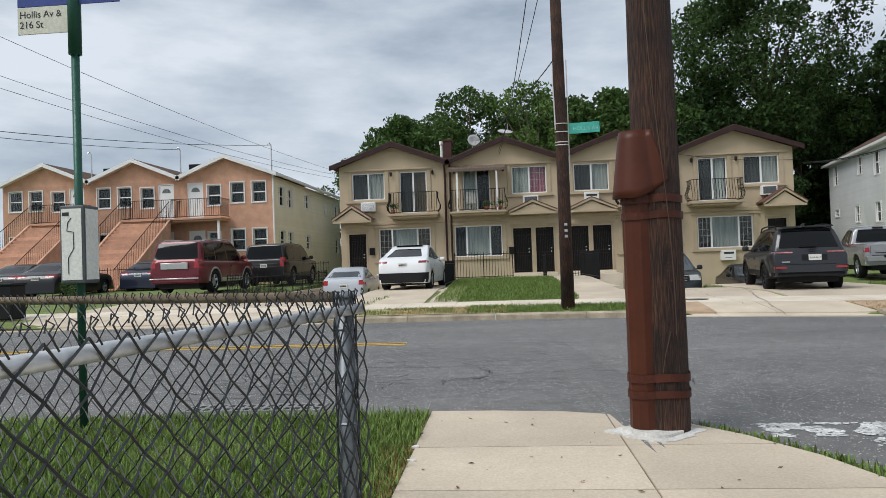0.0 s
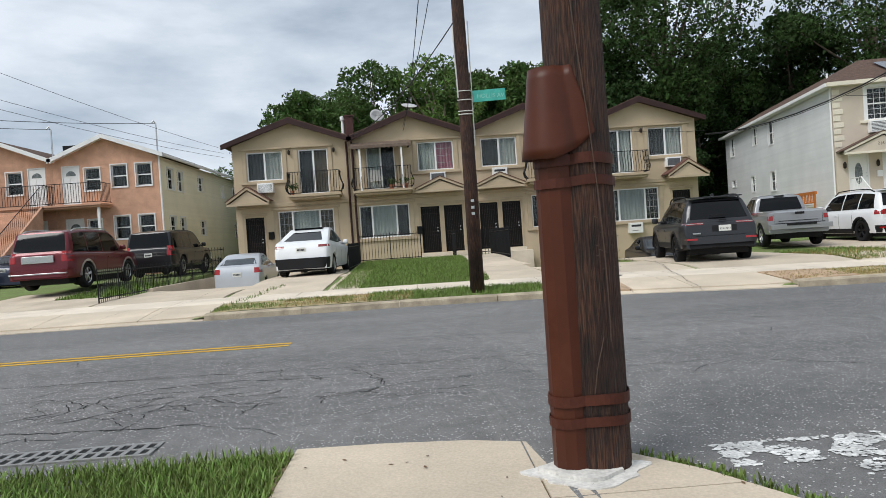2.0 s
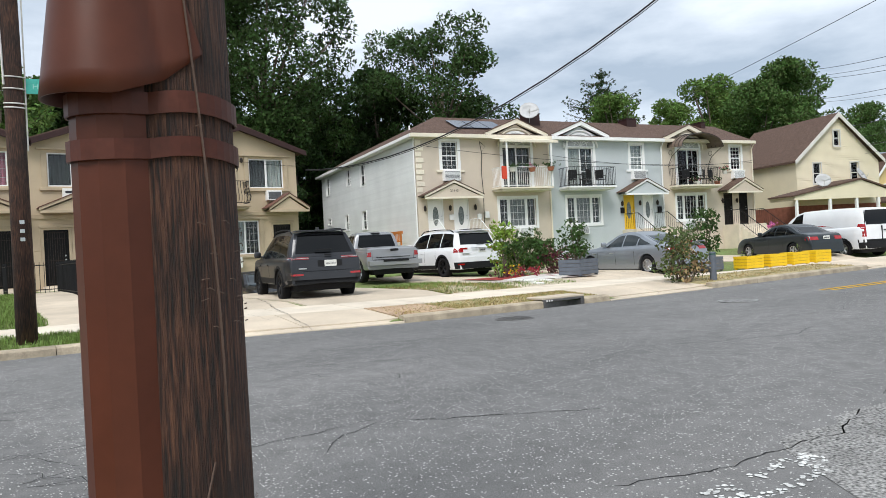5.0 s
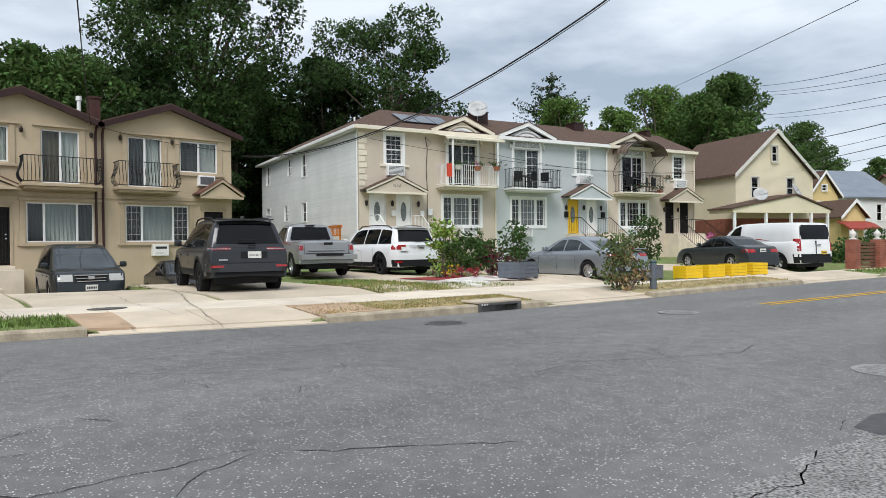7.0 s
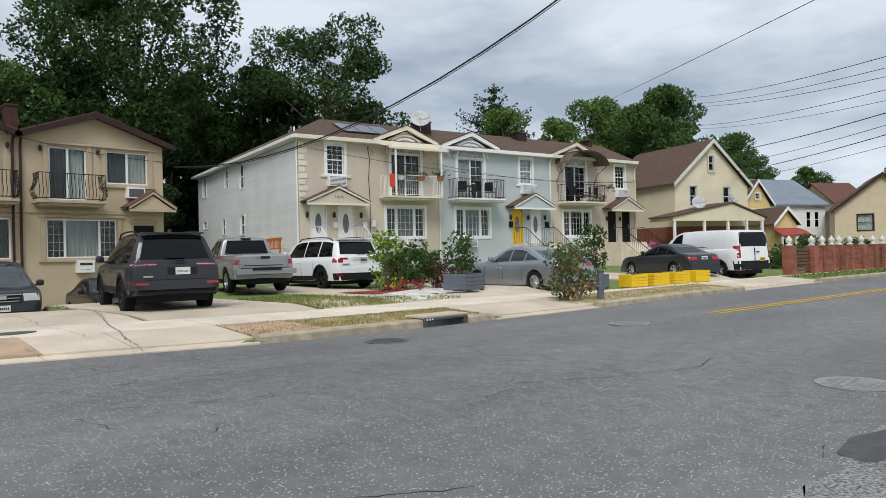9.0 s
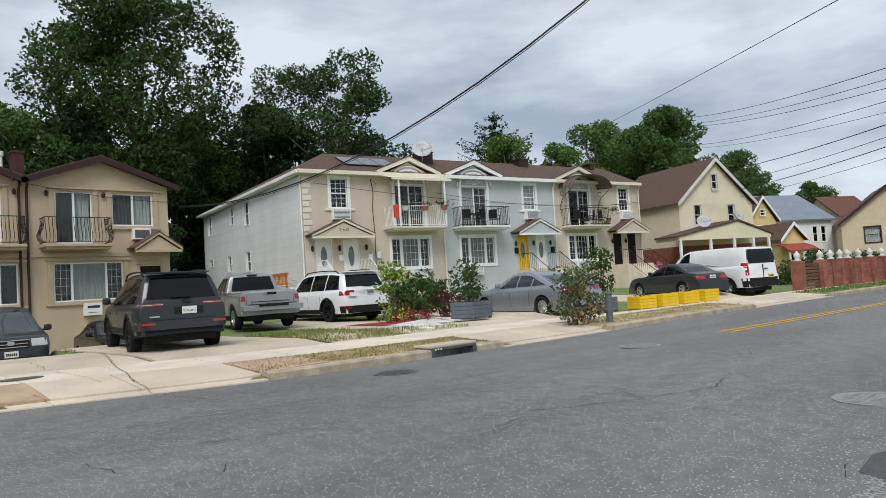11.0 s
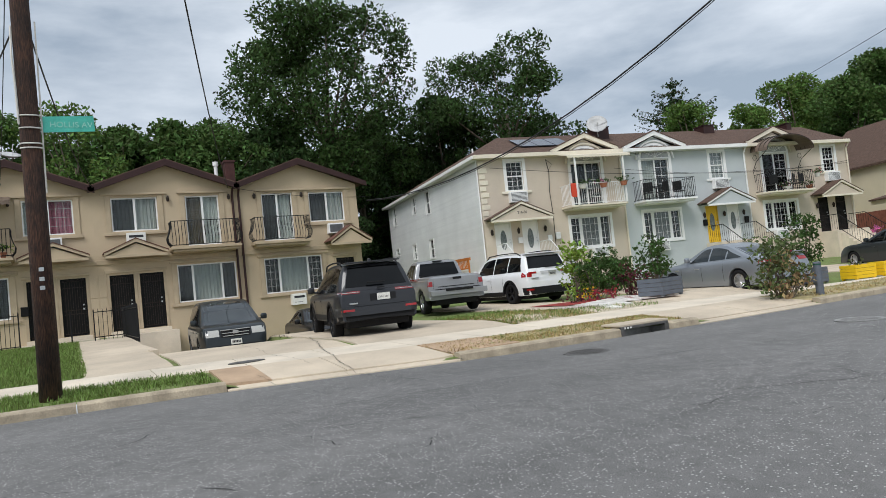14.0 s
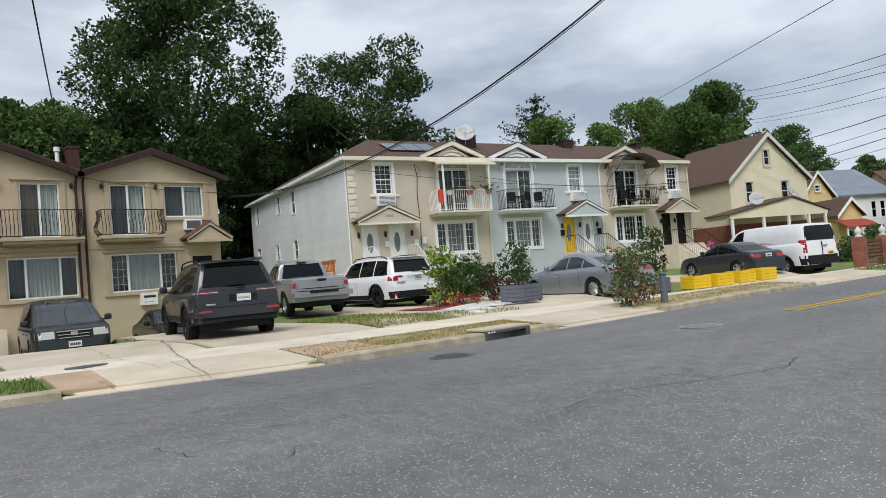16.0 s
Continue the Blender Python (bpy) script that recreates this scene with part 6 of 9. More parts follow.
bush("flowers", pose(16.95, 20.9, 0.25), 0.45, 0.3, 0.5, "yellow and red garden flowers", LEAF_YELLOW, 57, 0.045, 500, 12)
bush("flowers", pose(17.2, 20.6, 0.25), 0.8, 0.35, 0.55, "crimson coleus along the bed's edge", LEAF_RED, 58, 0.05, 600, 16)
bush("flowers", pose(16.6, 21.2, 0.25), 0.6, 0.4, 0.4, "low dark foliage plants in the bed", LEAF_PURPLE, 59, 0.05, 600, 14)
bush("flowers", pose(41.8, 26.0, 1.5), 0.55, 0.4, 0.5, "pink flowering plant on a porch step", LEAF_PINK, 60, 0.06, 700, 12)
bush("shrub", pose(-13.3, 22.5, 0.3), 0.45, 0.45, 1.1, "small clipped conifer shrub by the drive", LEAF_BUSH, 61, 0.06, 700, 18)
for x, y, h, rx, sd in ((41, 18.2, 1.35, 2.2, 90), (45, 17.8, 1.5, 2.4, 91), (49.5, 17.2, 1.7, 2.6, 92), (62, 24, 2.2, 2.6, 93)):
    bush("hedge", pose(x, y, 0.05), rx, 0.8, h, "dark hedge plants behind the brick garden wall", LEAF_BUSH, sd, 0.11, 190, 44)
MULCH = mat("red_mulch", (0.26, 0.035, 0.03), 0.9, var=0.25, scale=6, grain=0.3)
WHITE_STONE = mat("white_stones", (0.52, 0.50, 0.47), 0.9, var=0.2, scale=9, grain=0.2, tint=(0.38, 0.25, 0.22))
bm = bmesh.new()
sheet(bm, [[(15.4 + 0.5 * k, 20.1 - 0.09 * k + j, on_lot(15.4 + 0.5 * k, 20.1) + 0.02) for k in range(9)] for j in (0, 0.6, 1.2, 1.8)])
PALE_TILE = mat("white_paving", (0.70, 0.68, 0.64), 0.7, var=0.12, scale=5, each=0.12)
tagged(part("garden_bed", bm, MULCH), "garden bed covered with red mulch", "garden bed", kind="structure")
bm = bmesh.new()
sheet(bm, [[(14.6 + 0.5 * k, 19.0 - 0.09 * k + j, on_lot(14.6 + 0.5 * k, 19.0) + 0.012) for k in range(8)] for j in (0, 0.5, 1.0)])
tagged(part("paving", bm, WHITE_STONE), "mottled white and brown paving before the garden", "paving", kind="structure")


# ---- utility poles ----
def pole_wood():
    m, n, l, b = shader("pole_wood")
    co, mp = n.new("ShaderNodeTexCoord"), n.new("ShaderNodeMapping")
    mp.inputs["Scale"].default_value = (1, 1, 0.055)
    l.new(co.outputs["Object"], mp.inputs["Vector"])
    a, c, big = n.new("ShaderNodeTexNoise"), n.new("ShaderNodeTexNoise"), n.new("ShaderNodeTexNoise")
    a.inputs["Scale"].default_value, a.inputs["Detail"].default_value = 130, 8
    c.inputs["Scale"].default_value, c.inputs["Detail"].default_value = 300, 4
    big.inputs["Scale"].default_value, big.inputs["Detail"].default_value = 2.2, 4
    l.new(mp.outputs["Vector"], a.inputs["Vector"])
    l.new(mp.outputs["Vector"], c.inputs["Vector"])
    l.new(co.outputs["Object"], big.inputs["Vector"])
    ramp = n.new("ShaderNodeValToRGB")
    e = ramp.color_ramp.elements
    e[0].position, e[0].color = 0.34, (0.009, 0.005, 0.0035, 1)
    e[1].position, e[1].color = 0.74, (0.135, 0.060, 0.033, 1)
    k = ramp.color_ramp.elements.new(0.48)
    k.color = (0.044, 0.017, 0.0095, 1)
    l.new(a.outputs["Fac"], ramp.inputs["Fac"])
    hs, mr = n.new("ShaderNodeHueSaturation"), n.new("ShaderNodeMapRange")
    mr.inputs["From Min"].default_value, mr.inputs["From Max"].default_value, mr.inputs["To Min"].default_value, mr.inputs["To Max"].default_value = 0.35, 0.65, 0.5, 1.3
    l.new(big.outputs["Fac"], mr.inputs["Value"])
    l.new(mr.outputs["Result"], hs.inputs["Value"])
    l.new(ramp.outputs["Color"], hs.inputs["Color"])
    l.new(hs.outputs["Color"], b.inputs["Base Color"])
    add = n.new("ShaderNodeMath")
    add.operation = "ADD"
    l.new(a.outputs["Fac"], add.inputs[0])
    l.new(c.outputs["Fac"], add.inputs[1])
    bp = n.new("ShaderNodeBump")
    bp.inputs["Strength"].default_value, bp.inputs["Distance"].default_value = 0.9, 0.02
    l.new(add.outputs["Value"], bp.inputs["Height"])
    l.new(bp.outputs["Normal"], b.inputs["Normal"])
    b.inputs["Roughness"].default_value = 0.8
    return m


POLE_WOOD = pole_wood()
GUARD = mat("brown_plastic_guard", (0.072, 0.021, 0.011), 0.42, spec=0.22, var=0.16, scale=3, grain=0.05, gscale=20, bump=0.03)
BAND = mat("brown_band", (0.070, 0.021, 0.013), 0.45, spec=0.22, var=0.18, scale=5, bump=0.04)
CEMENT = mat("white_cement", (0.62, 0.60, 0.56), 0.9, var=0.15, scale=6, grain=0.15, bump=0.5)
WIRE_GREY = mat("old_wire", (0.10, 0.065, 0.05), 0.6, 0.3)
BLACK_WIRE = mat("black_cable", (0.02, 0.02, 0.022), 0.6, bump=0)

PX, PY = 2.53, 5.70
pole = thing("utility_pole", pose(PX, PY, 0.02), "weathered brown wooden utility pole with a cable guard", "utility pole")
bm = bmesh.new()
rings, seg = [], 96
rg = random.Random(4)
crack = [rg.uniform(0, 6.283) for _ in range(11)]
for i in range(70):
    z = -0.05 + 10.5 * (i / 69) ** 1.6
    r0 = 0.182 - 0.0048 * z
    rings.append([])
    for k in range(seg):
        a = 2 * math.pi * k / seg
        g = sum(max(0, 1 - abs(((a - c - 0.05 * math.sin(z * 1.3 + c * 7) + math.pi) % 6.283) - math.pi) / 0.035) for c in crack)
        r1 = r0 * (1 + 0.012 * math.sin(2 * a + z) + 0.005 * math.sin(5 * a + 2.1 * z)) - 0.004 * min(1, g)
        rings[-1].append((r1 * math.cos(a) - 0.012 * z * 0.3, r1 * math.sin(a), z))
sheet(bm, [r + [r[0]] for r in rings])
bmesh.ops.remove_doubles(bm, verts=bm.verts, dist=0.0004)
part("shaft", bm, POLE_WOOD, pole, "", True)
# half-round guard on the street side, with its flared hood
GX, GY = -0.165, -0.045


def half_shell(bm, z0, z1, r0, r1, a0, a1, t=0.006, cx=GX, cy=GY, n=18, lift=None):
    out = []
    for z, r in ((z0, r0), (z1, r1)):
        out.append([(cx + r * math.cos(a0 + (a1 - a0) * k / n), cy + r * math.sin(a0 + (a1 - a0) * k / n), z + (lift(k / n) if lift and z == z0 else 0)) for k in range(n + 1)])
    sheet(bm, out)
    e = bmesh.ops.extrude_face_region(bm, geom=bm.faces[:])
    for g in e["geom"]:
        if isinstance(g, bmesh.types.BMVert):
            v = Vector((g.co.x - cx, g.co.y - cy, 0)).normalized() * t
            g.co -= v


bm = bmesh.new()
half_shell(bm, 0.0, 1.86, 0.114, 0.114, radians(75), radians(302), 0.006, GX, GY, 7)
guard = part("cable_guard", bm, GUARD, pole, "smooth brown folded cable guard")
bm = bmesh.new()
hood = [[] for _ in range(9)]
for k in range(48):
    th = 110 + 178 * k / 47
    low = 1.80 - 0.02 * min(1, max(0, th - 150) / 79) if th <= 229 else 1.78 + 0.14 * (th - 229) / 59
    high = 2.30 - 0.375 * max(0, th - 250) / 38
    c, s = math.cos(radians(th)), math.sin(radians(th))
    for j, line in enumerate(hood):
        z = low + (high - low) * j / 8
        rad = 0.172 - 0.058 * (z - 1.79) / 0.48
        along, off = GX * c + GY * s, GX * s - GY * c
        reach = max(0.184 - 0.0048 * z, along + math.sqrt(max(0, rad ** 2 - off ** 2)) if along > 0 and abs(off) < rad else 0)
        line.append((reach * c - 0.006, reach * s, z))
sheet(bm, hood)
e = bmesh.ops.extrude_face_region(bm, geom=bm.faces[:])
for g in e["geom"]:
    if isinstance(g, bmesh.types.BMVert):
        g.co.x *= 1.016
        g.co.y *= 1.016
bmesh.ops.recalc_face_normals(bm, faces=bm.faces)
part("guard_hood", bm, GUARD, guard, "flared brown hood bent over the guard", True)
for z, hgt in ((1.745, 0.06), (1.625, 0.055), (0.395, 0.06), (0.275, 0.055)):
    bm = bmesh.new()
    n = 44
    hull = []
    for k in range(n):
        a = 2 * math.pi * k / n
        d = Vector((math.cos(a), math.sin(a)))
        reach = max(0.188 - 0.005 * z, GX * d.x + GY * d.y + math.sqrt(max(0, 0.119 ** 2 - (GX * d.y - GY * d.x) ** 2)) if abs(GX * d.y - GY * d.x) < 0.119 and GX * d.x + GY * d.y > 0 else 0)
        hull.append((reach * d.x, reach * d.y))
    sheet(bm, [[(x, y, z + h + 0.006 * math.sin(3 * math.atan2(y, x))) for x, y in hull + hull[:1]] for h in (0, hgt)])
    e = bmesh.ops.extrude_face_region(bm, geom=bm.faces[:])
    for g in e["geom"]:
        if isinstance(g, bmesh.types.BMVert):
            g.co.x *= 1.022
            g.co.y *= 1.022
    part("band", bm, BAND, pole, "brown strap round pole and guard")
bm = bmesh.new()
tube(bm, [(0.03 + 0.05 * math.sin(z * 1.4) - 0.02 * z, -0.19 + 0.004 * z, z) for z in [0.75 + 0.2 * k for k in range(10)] + [3.2, 4.5, 6, 8]], 0.0035, 5)
tube(bm, [(0.02, -0.185, 0.78), (-0.03, -0.19, 0.6), (-0.05, -0.188, 0.47)], 0.0035, 5)
part("ground_wire", bm, WIRE_GREY, pole)
rg = random.Random(9)
for k in range(34):
    a, z = radians(rg.uniform(265, 350)), rg.uniform(1.15, 1.62) if k % 3 else rg.uniform(0.5, 2.6)
    r = 0.184 - 0.005 * z
    bm = bmesh.new()
    c, s = math.cos(a), math.sin(a)
    tilt = rg.uniform(-0.4, 0.4)
    tube(bm, [(r * c, r * s, z), (r * c + 0.006 * c - s * 0.006, r * s + 0.006 * s + c * 0.006, z + 0.002), (r * c - s * 0.02 + 0.005 * c, r * s + c * 0.02 + 0.005 * s, z + 0.02 * tilt)], 0.0016, 4)
    part("staple", bm, WIRE_GREY, pole)
bm = bmesh.new()
pts = [(0.33 * math.cos(t) * (1 + 0.16 * math.sin(3 * t) + 0.1 * math.sin(7 * t)), 0.24 * math.sin(t) * (1 + 0.15 * math.cos(4 * t))) for t in (2 * math.pi * k / 40 for k in range(40))]
prism(bm, [(x - 0.1, y - 0.12) for x, y in pts], "z", -0.02, 0.018)
prism(bm, [(x * 0.72 - 0.1, y * 0.72 - 0.1) for x, y in pts], "z", 0.018, 0.04)
bmesh.ops.bevel(bm, geom=[e for e in bm.edges if len(e.link_faces) == 2 and e.calc_face_angle() > 1], offset=0.008, segments=2, affect="EDGES")
part("cement_collar", bm, CEMENT, pole, "white lump of cement at the foot")

# the pole across the street with its street sign
p2 = thing("utility_pole", pose(2.86, 17.25, 0.22), "brown wooden utility pole on the far verge", "utility pole")
bm = bmesh.new()
tube(bm, [(0, 0, -0.2), (0.0, 0, 3), (-0.02, 0, 6), (-0.05, 0, 11)], [0.165, 0.15, 0.14, 0.12], 20)
part("shaft", bm, POLE_WOOD, p2, "", True)
ROPE = mat("white_rope", (0.6, 0.58, 0.54), 0.8)
for z in (4.25, 4.0, 3.93, 4.45):
    bm = bmesh.new()
    tube(bm, [(0.158 * math.cos(a), 0.158 * math.sin(a), z + 0.02 * math.sin(a)) for a in (k * math.pi / 9 for k in range(19))], 0.012, 6)
    part("tie", bm, ROPE, p2, "pale cord tied round the pole")
bm = bmesh.new()
tube(bm, [(-0.17, -0.02, 5.9), (-0.18, -0.1, 5.4), (-0.16, -0.08, 4.9), (-0.15, -0.08, 4.3)], 0.018, 6)
tube(bm, [(0.17, -0.02, 6.0), (0.16, -0.05, 3.2)], 0.014, 6)
part("hanging_cable", bm, ROPE, p2)
for k, z in enumerate((1.95, 1.8, 1.66)):
    bm = bmesh.new()
    box(bm, -0.03, 0.04, -0.162, -0.15, z, z + 0.06)
    part("number_tag", bm, CHROME, p2)
SIGN_GREEN = mat("street_sign_green", (0.07, 0.42, 0.34), 0.4, var=0.15, scale=5, bump=0)
bm = bmesh.new()
box(bm, 0.16, 0.92, -0.03, -0.018, 4.18, 4.44, 0.003)
bm.transform(Matrix.Translation((0.15, 0, 4.3)) @ Matrix.Rotation(radians(-2), 4, "Y") @ Matrix.Translation((-0.15, 0, -4.3)))
sg = part("street_sign", bm, SIGN_GREEN, p2, "faded green street name sign")
STREET_NAME = "HOLLIS AV"


def wire(p, q, sag, r=0.012, label="black overhead cable strung across the street", n=20):
    p, q = Vector(p), Vector(q)
    bm = bmesh.new()
    tube(bm, [p.lerp(q, k / n) - Vector((0, 0, sag * 4 * (k / n) * (1 - k / n))) for k in range(n + 1)], r, 5, False)
    return tagged(part("overhead_cable", bm, BLACK_WIRE), label, "cable")


wire((16.0, 35.0, 5.62), (19.7, 1, 16.22), 3.75, 0.026, "thick black service cable to the tan house")
wire((16.0, 35.0, 5.58), (19.68, 1, 16.17), 3.78, 0.012, "thin service wire beside the thick cable")
wire((2.86, 17.2, 6.4), (-1.2, 35, 6.6), 0.5, 0.015)
wire((2.86, 17.2, 6.4), (4.4, 35, 6.5), 0.5, 0.015)
wire((2.86, 17.2, 9.5), (1.3, 35, 6.9), 0.3, 0.012)
wire((2.9, 17.2, 10.5), (2.6, 5.7, 10.2), 0.3, 0.012)
wire((2.6, 5.7, 9.5), (9.6, 35, 6.4), 1.2, 0.016)
wire((2.6, 5.7, 10.0), (1.3, 35, 6.7), 1.2, 0.012)
wire((-11.65, 38.6, 8.45), (-21, 10, 6.2), 0.6, 0.013)
wire((-17.05, 38.6, 8.45), (-24, 10, 7.0), 0.6, 0.013)
wire((-7.2, 34.7, 6.3), (-13.5, 9, 8.8), 0.4, 0.007)
wire((-7.2, 34.7, 6.1), (-14.5, 9, 7.9), 0.5, 0.007)
wire((-7.2, 34.7, 5.9), (-14.8, 9, 7.6), 0.5, 0.007)
for zr, zl, r in ((9.8, 15.8, 0.03), (9.3, 15.2, 0.025), (8.9, 14.9, 0.025), (8.4, 13.1, 0.025), (7.9, 12.8, 0.02), (7.5, 10.2, 0.04), (7.0, 9.0, 0.025), (6.6, 8.2, 0.035), (6.1, 7.6, 0.02)):
    wire((30.0, 5.6, zr - 1.5 * (zl - zr) / 6), (66.2, 34.6, zl), 0.5, r * 0.6, "black street cable strung between far poles")
wire((60, 46.6, 14.4), (17.3, 1.6, 7.9), 0.2, 0.014)
wire((30, 33, 6.6), (46.6, 30.0, 6.3), 0.5, 0.012)
wire((22.5, 34, 6.9), (47, 30, 6.2), 0.5, 0.012)
wire((10.0, 34.8, 6.3), (16.0, 35.0, 5.8), 0.15, 0.01)


# ---- fence at the corner, bus stop ----
GALV = mat("galvanised_steel", (0.20, 0.22, 0.24), 0.5, 0.6, var=0.18, scale=8, bump=0.05)
GALV_DARK = mat("weathered_wire", (0.055, 0.058, 0.062), 0.5, 0.6, var=0.25, scale=10, bump=0)
RAIL_WHITE = mat("pale_pipe", (0.58, 0.59, 0.60), 0.4, 0.3, var=0.15, scale=8, bump=0.05)
RUSTY = mat("rusty_pipe", (0.22, 0.17, 0.12), 0.6, 0.4, var=0.4, scale=8)
fence = thing("chain_link_fence", pose(0, 0, 0), "galvanised chain-link fence with a capped corner post", "fence")
CP = Vector((0.692, 2.93, 0))
bm = bmesh.new()
tube(bm, [CP + Vector((0, 0, -0.05)), CP + Vector((0, 0, 1.24))], 0.036, 16)
tube(bm, [CP + Vector((0, 0, 1.24)), CP + Vector((0, 0, 1.25)), CP + Vector((0, 0, 1.262)), CP + Vector((0, 0, 1.268))], [0.039, 0.039, 0.032, 0.012], 16)
part("post", bm, GALV, fence, "", True)


def chain_link(a, b, z0, z1, rail, rail_mat, pitch=0.055):
    """Woven wire between two posts, a top rail, and twisted ends above it."""
    a, b = Vector(a), Vector(b)
    length = (b - a).length
    d = (b - a).normalized()
    nrm = Vector((-d.y, d.x, 0))
    bm = bmesh.new()
    tube(bm, [a + Vector((0, 0, rail)), b + Vector((0, 0, rail))], 0.021, 12)
    part("rail", bm, rail_mat, fence, "", True)
    n, steps = int(length / pitch), int((z1 - z0) / pitch)
    vs, fs = [], []
    r = 0.0037
    for i in range(n):
        for j in range(steps):
            u0, u1 = (i + (i + j) % 2) * pitch, (i + (i + j + 1) % 2) * pitch
            za, zb = z0 + j * pitch * 1.05, z0 + (j + 1) * pitch * 1.05
            w0, w1 = (0.006 if j % 2 else -0.006), (-0.006 if j % 2 else 0.006)
            p, q = a + d * u0 + nrm * (w0 + 0.027), a + d * u1 + nrm * (w1 + 0.027)
            p.z, q.z = za, zb
            ax = (q - p).normalized()
            s1 = ax.cross(nrm).normalized() * r
            s2 = nrm * r
            k = len(vs)
            for e in (p, q):
                vs += [tuple(e + s1), tuple(e + s2), tuple(e - s1), tuple(e - s2)]
            fs += [(k, k + 1, k + 5, k + 4), (k + 1, k + 2, k + 6, k + 5), (k + 2, k + 3, k + 7, k + 6), (k + 3, k, k + 4, k + 7)]
    me = bpy.data.meshes.new("wire_mesh")
    me.from_pydata(vs, [], fs)
    me.materials.append(GALV_DARK)
    ob = new("wire_mesh", me)
    ob.parent = fence
    tagged(ob, "woven diamond wire mesh", kind="stuff")
    for i in range(0, n):
        bm = bmesh.new()
        c = a + d * (i + 0.5) * pitch + nrm * 0.027
        zt = z0 + steps * pitch * 1.05
        tube(bm, [c + Vector((0, 0, zt - 0.02)) - d * 0.014, c + Vector((0, 0, zt + 0.02)) + d * 0.01, c + Vector((0, 0, zt + 0.035)) - d * 0.004, c + Vector((0, 0, zt + 0.045)) + d * 0.014, c + Vector((0, 0, zt + 0.02)) + d * 0.02], 0.0028, 4)
        part("twist", bm, GALV_DARK, fence)


chain_link(CP + Vector((0.055, 0.04, 0)), (0.06, 0.2, 0), 0.02, 1.2, 1.195, RAIL_WHITE)
chain_link(CP + Vector((-0.05, 0.02, 0)), (-5.0, 5.0, 0), 0.02, 1.2, 1.245, RUSTY)
for z in (0.35, 0.75, 1.12):
    bm = bmesh.new()
    tube(bm, [CP + Vector((0.038 * math.cos(k), 0.038 * math.sin(k), z)) for k in (0, 0.8, 1.6, 2.4, 3.2, 4, 4.8, 5.6, 6.3)], 0.006, 5)
    part("tension_band", bm, GALV, fence)

bm = bmesh.new()
for turn in (-1, 1):
    for k in range(5):
        tube(bm, [CP + Vector((0.044 * math.cos(turn * (6.5 * z) + 1.257 * k), 0.044 * math.sin(turn * (6.5 * z) + 1.257 * k), z)) for z in (0.02 + 0.032 * i for i in range(40))], 0.0034, 4)
tagged(part("post_mesh", bm, GALV_DARK, fence), "woven wire wrapped round the corner post", kind="stuff")

BUS_GREEN = mat("dark_green_steel", (0.02, 0.085, 0.06), 0.4, 0.2, var=0.15)
BOX_GREY = mat("grey_box_paint", (0.10, 0.105, 0.11), 0.55, var=0.15)
stop = thing("bus_stop_sign", pose(-2.34, 5.95, 0), "dark green bus stop post with map box and signs", "bus stop")
bm = bmesh.new()
tube(bm, [(0, 0, -0.1), (0, 0, 3.35)], 0.034, 14)
tube(bm, [(0, 0, 3.30), (0, 0, 4.3)], 0.055, 14)
part("post", bm, BUS_GREEN, stop, "", True)
bm = bmesh.new()
box(bm, -0.11, 0.11, -0.11, 0.11, 1.30, 1.97, 0.012)
mapbox = part("map_box", bm, BOX_GREY, stop, "grey framed map and timetable box")
for k, rz in enumerate((0, 90, 180, 270)):
    bm = bmesh.new()
    box(bm, -0.09, 0.09, -0.116, -0.112, 1.33, 1.94)
    bm.transform(Matrix.Rotation(radians(rz), 4, "Z"))
    part("map_sheet", bm, SIGN_WHITE, mapbox, "white route map sheet")
bm = bmesh.new()
tube(bm, [(0.0, -0.118, 1.86), (-0.03, -0.118, 1.82), (-0.04, -0.118, 1.75), (0.02, -0.118, 1.74), (0.02, -0.118, 1.6), (-0.03, -0.118, 1.52), (-0.03, -0.118, 1.38)], 0.004, 4)
box(bm, -0.08, -0.02, -0.119, -0.1165, 1.88, 1.91)
part("route_line", bm, INK, mapbox)
SIGN_BLUE = mat("bus_blue", (0.035, 0.06, 0.24), 0.4, bump=0)


def sign_text(body, m, size, material, parent):
    cu = bpy.data.curves.new("lettering", "FONT")
    cu.body, cu.size, cu.extrude, cu.align_x = body, size, 0.001, "LEFT"
    cu.materials.append(material)
    ob = new("lettering", cu)
    ob.parent = parent
    ob.matrix_basis = m
    return ob


bm = bmesh.new()
box(bm, 0.05, 0.42, -0.012, 0.0, 3.74, 4.2, 0.003)
sign_text(STREET_NAME, pose(0.27, -0.0345, 4.27, 90), 0.13, mat("pale_green_paint", (0.30, 0.62, 0.54), 0.5, bump=0), sg)
blue = part("route_sign", bm, SIGN_BLUE, stop, "blue route sign lettered Q2")
sign_text("Q2", pose(0.12, -0.0135, 3.80, 90), 0.17, SIGN_WHITE, blue)
bm = bmesh.new()
box(bm, -0.52, -0.055, -0.012, 0.0, 3.50, 3.74, 0.003)
pale = part("name_sign", bm, mat("cream_sign", (0.62, 0.60, 0.52), 0.5, bump=0), stop, "cream stop name sign")
sign_text("Hollis Av &", pose(-0.50, -0.0135, 3.645, 90), 0.085, INK, pale)
sign_text("216 St", pose(-0.50, -0.0135, 3.555, 90), 0.085, INK, pale)
bm = bmesh.new()
box(bm, -0.52, -0.055, -0.012, 0.0, 3.742, 4.2, 0.003)
part("stop_sign_top", bm, SIGN_BLUE, stop)

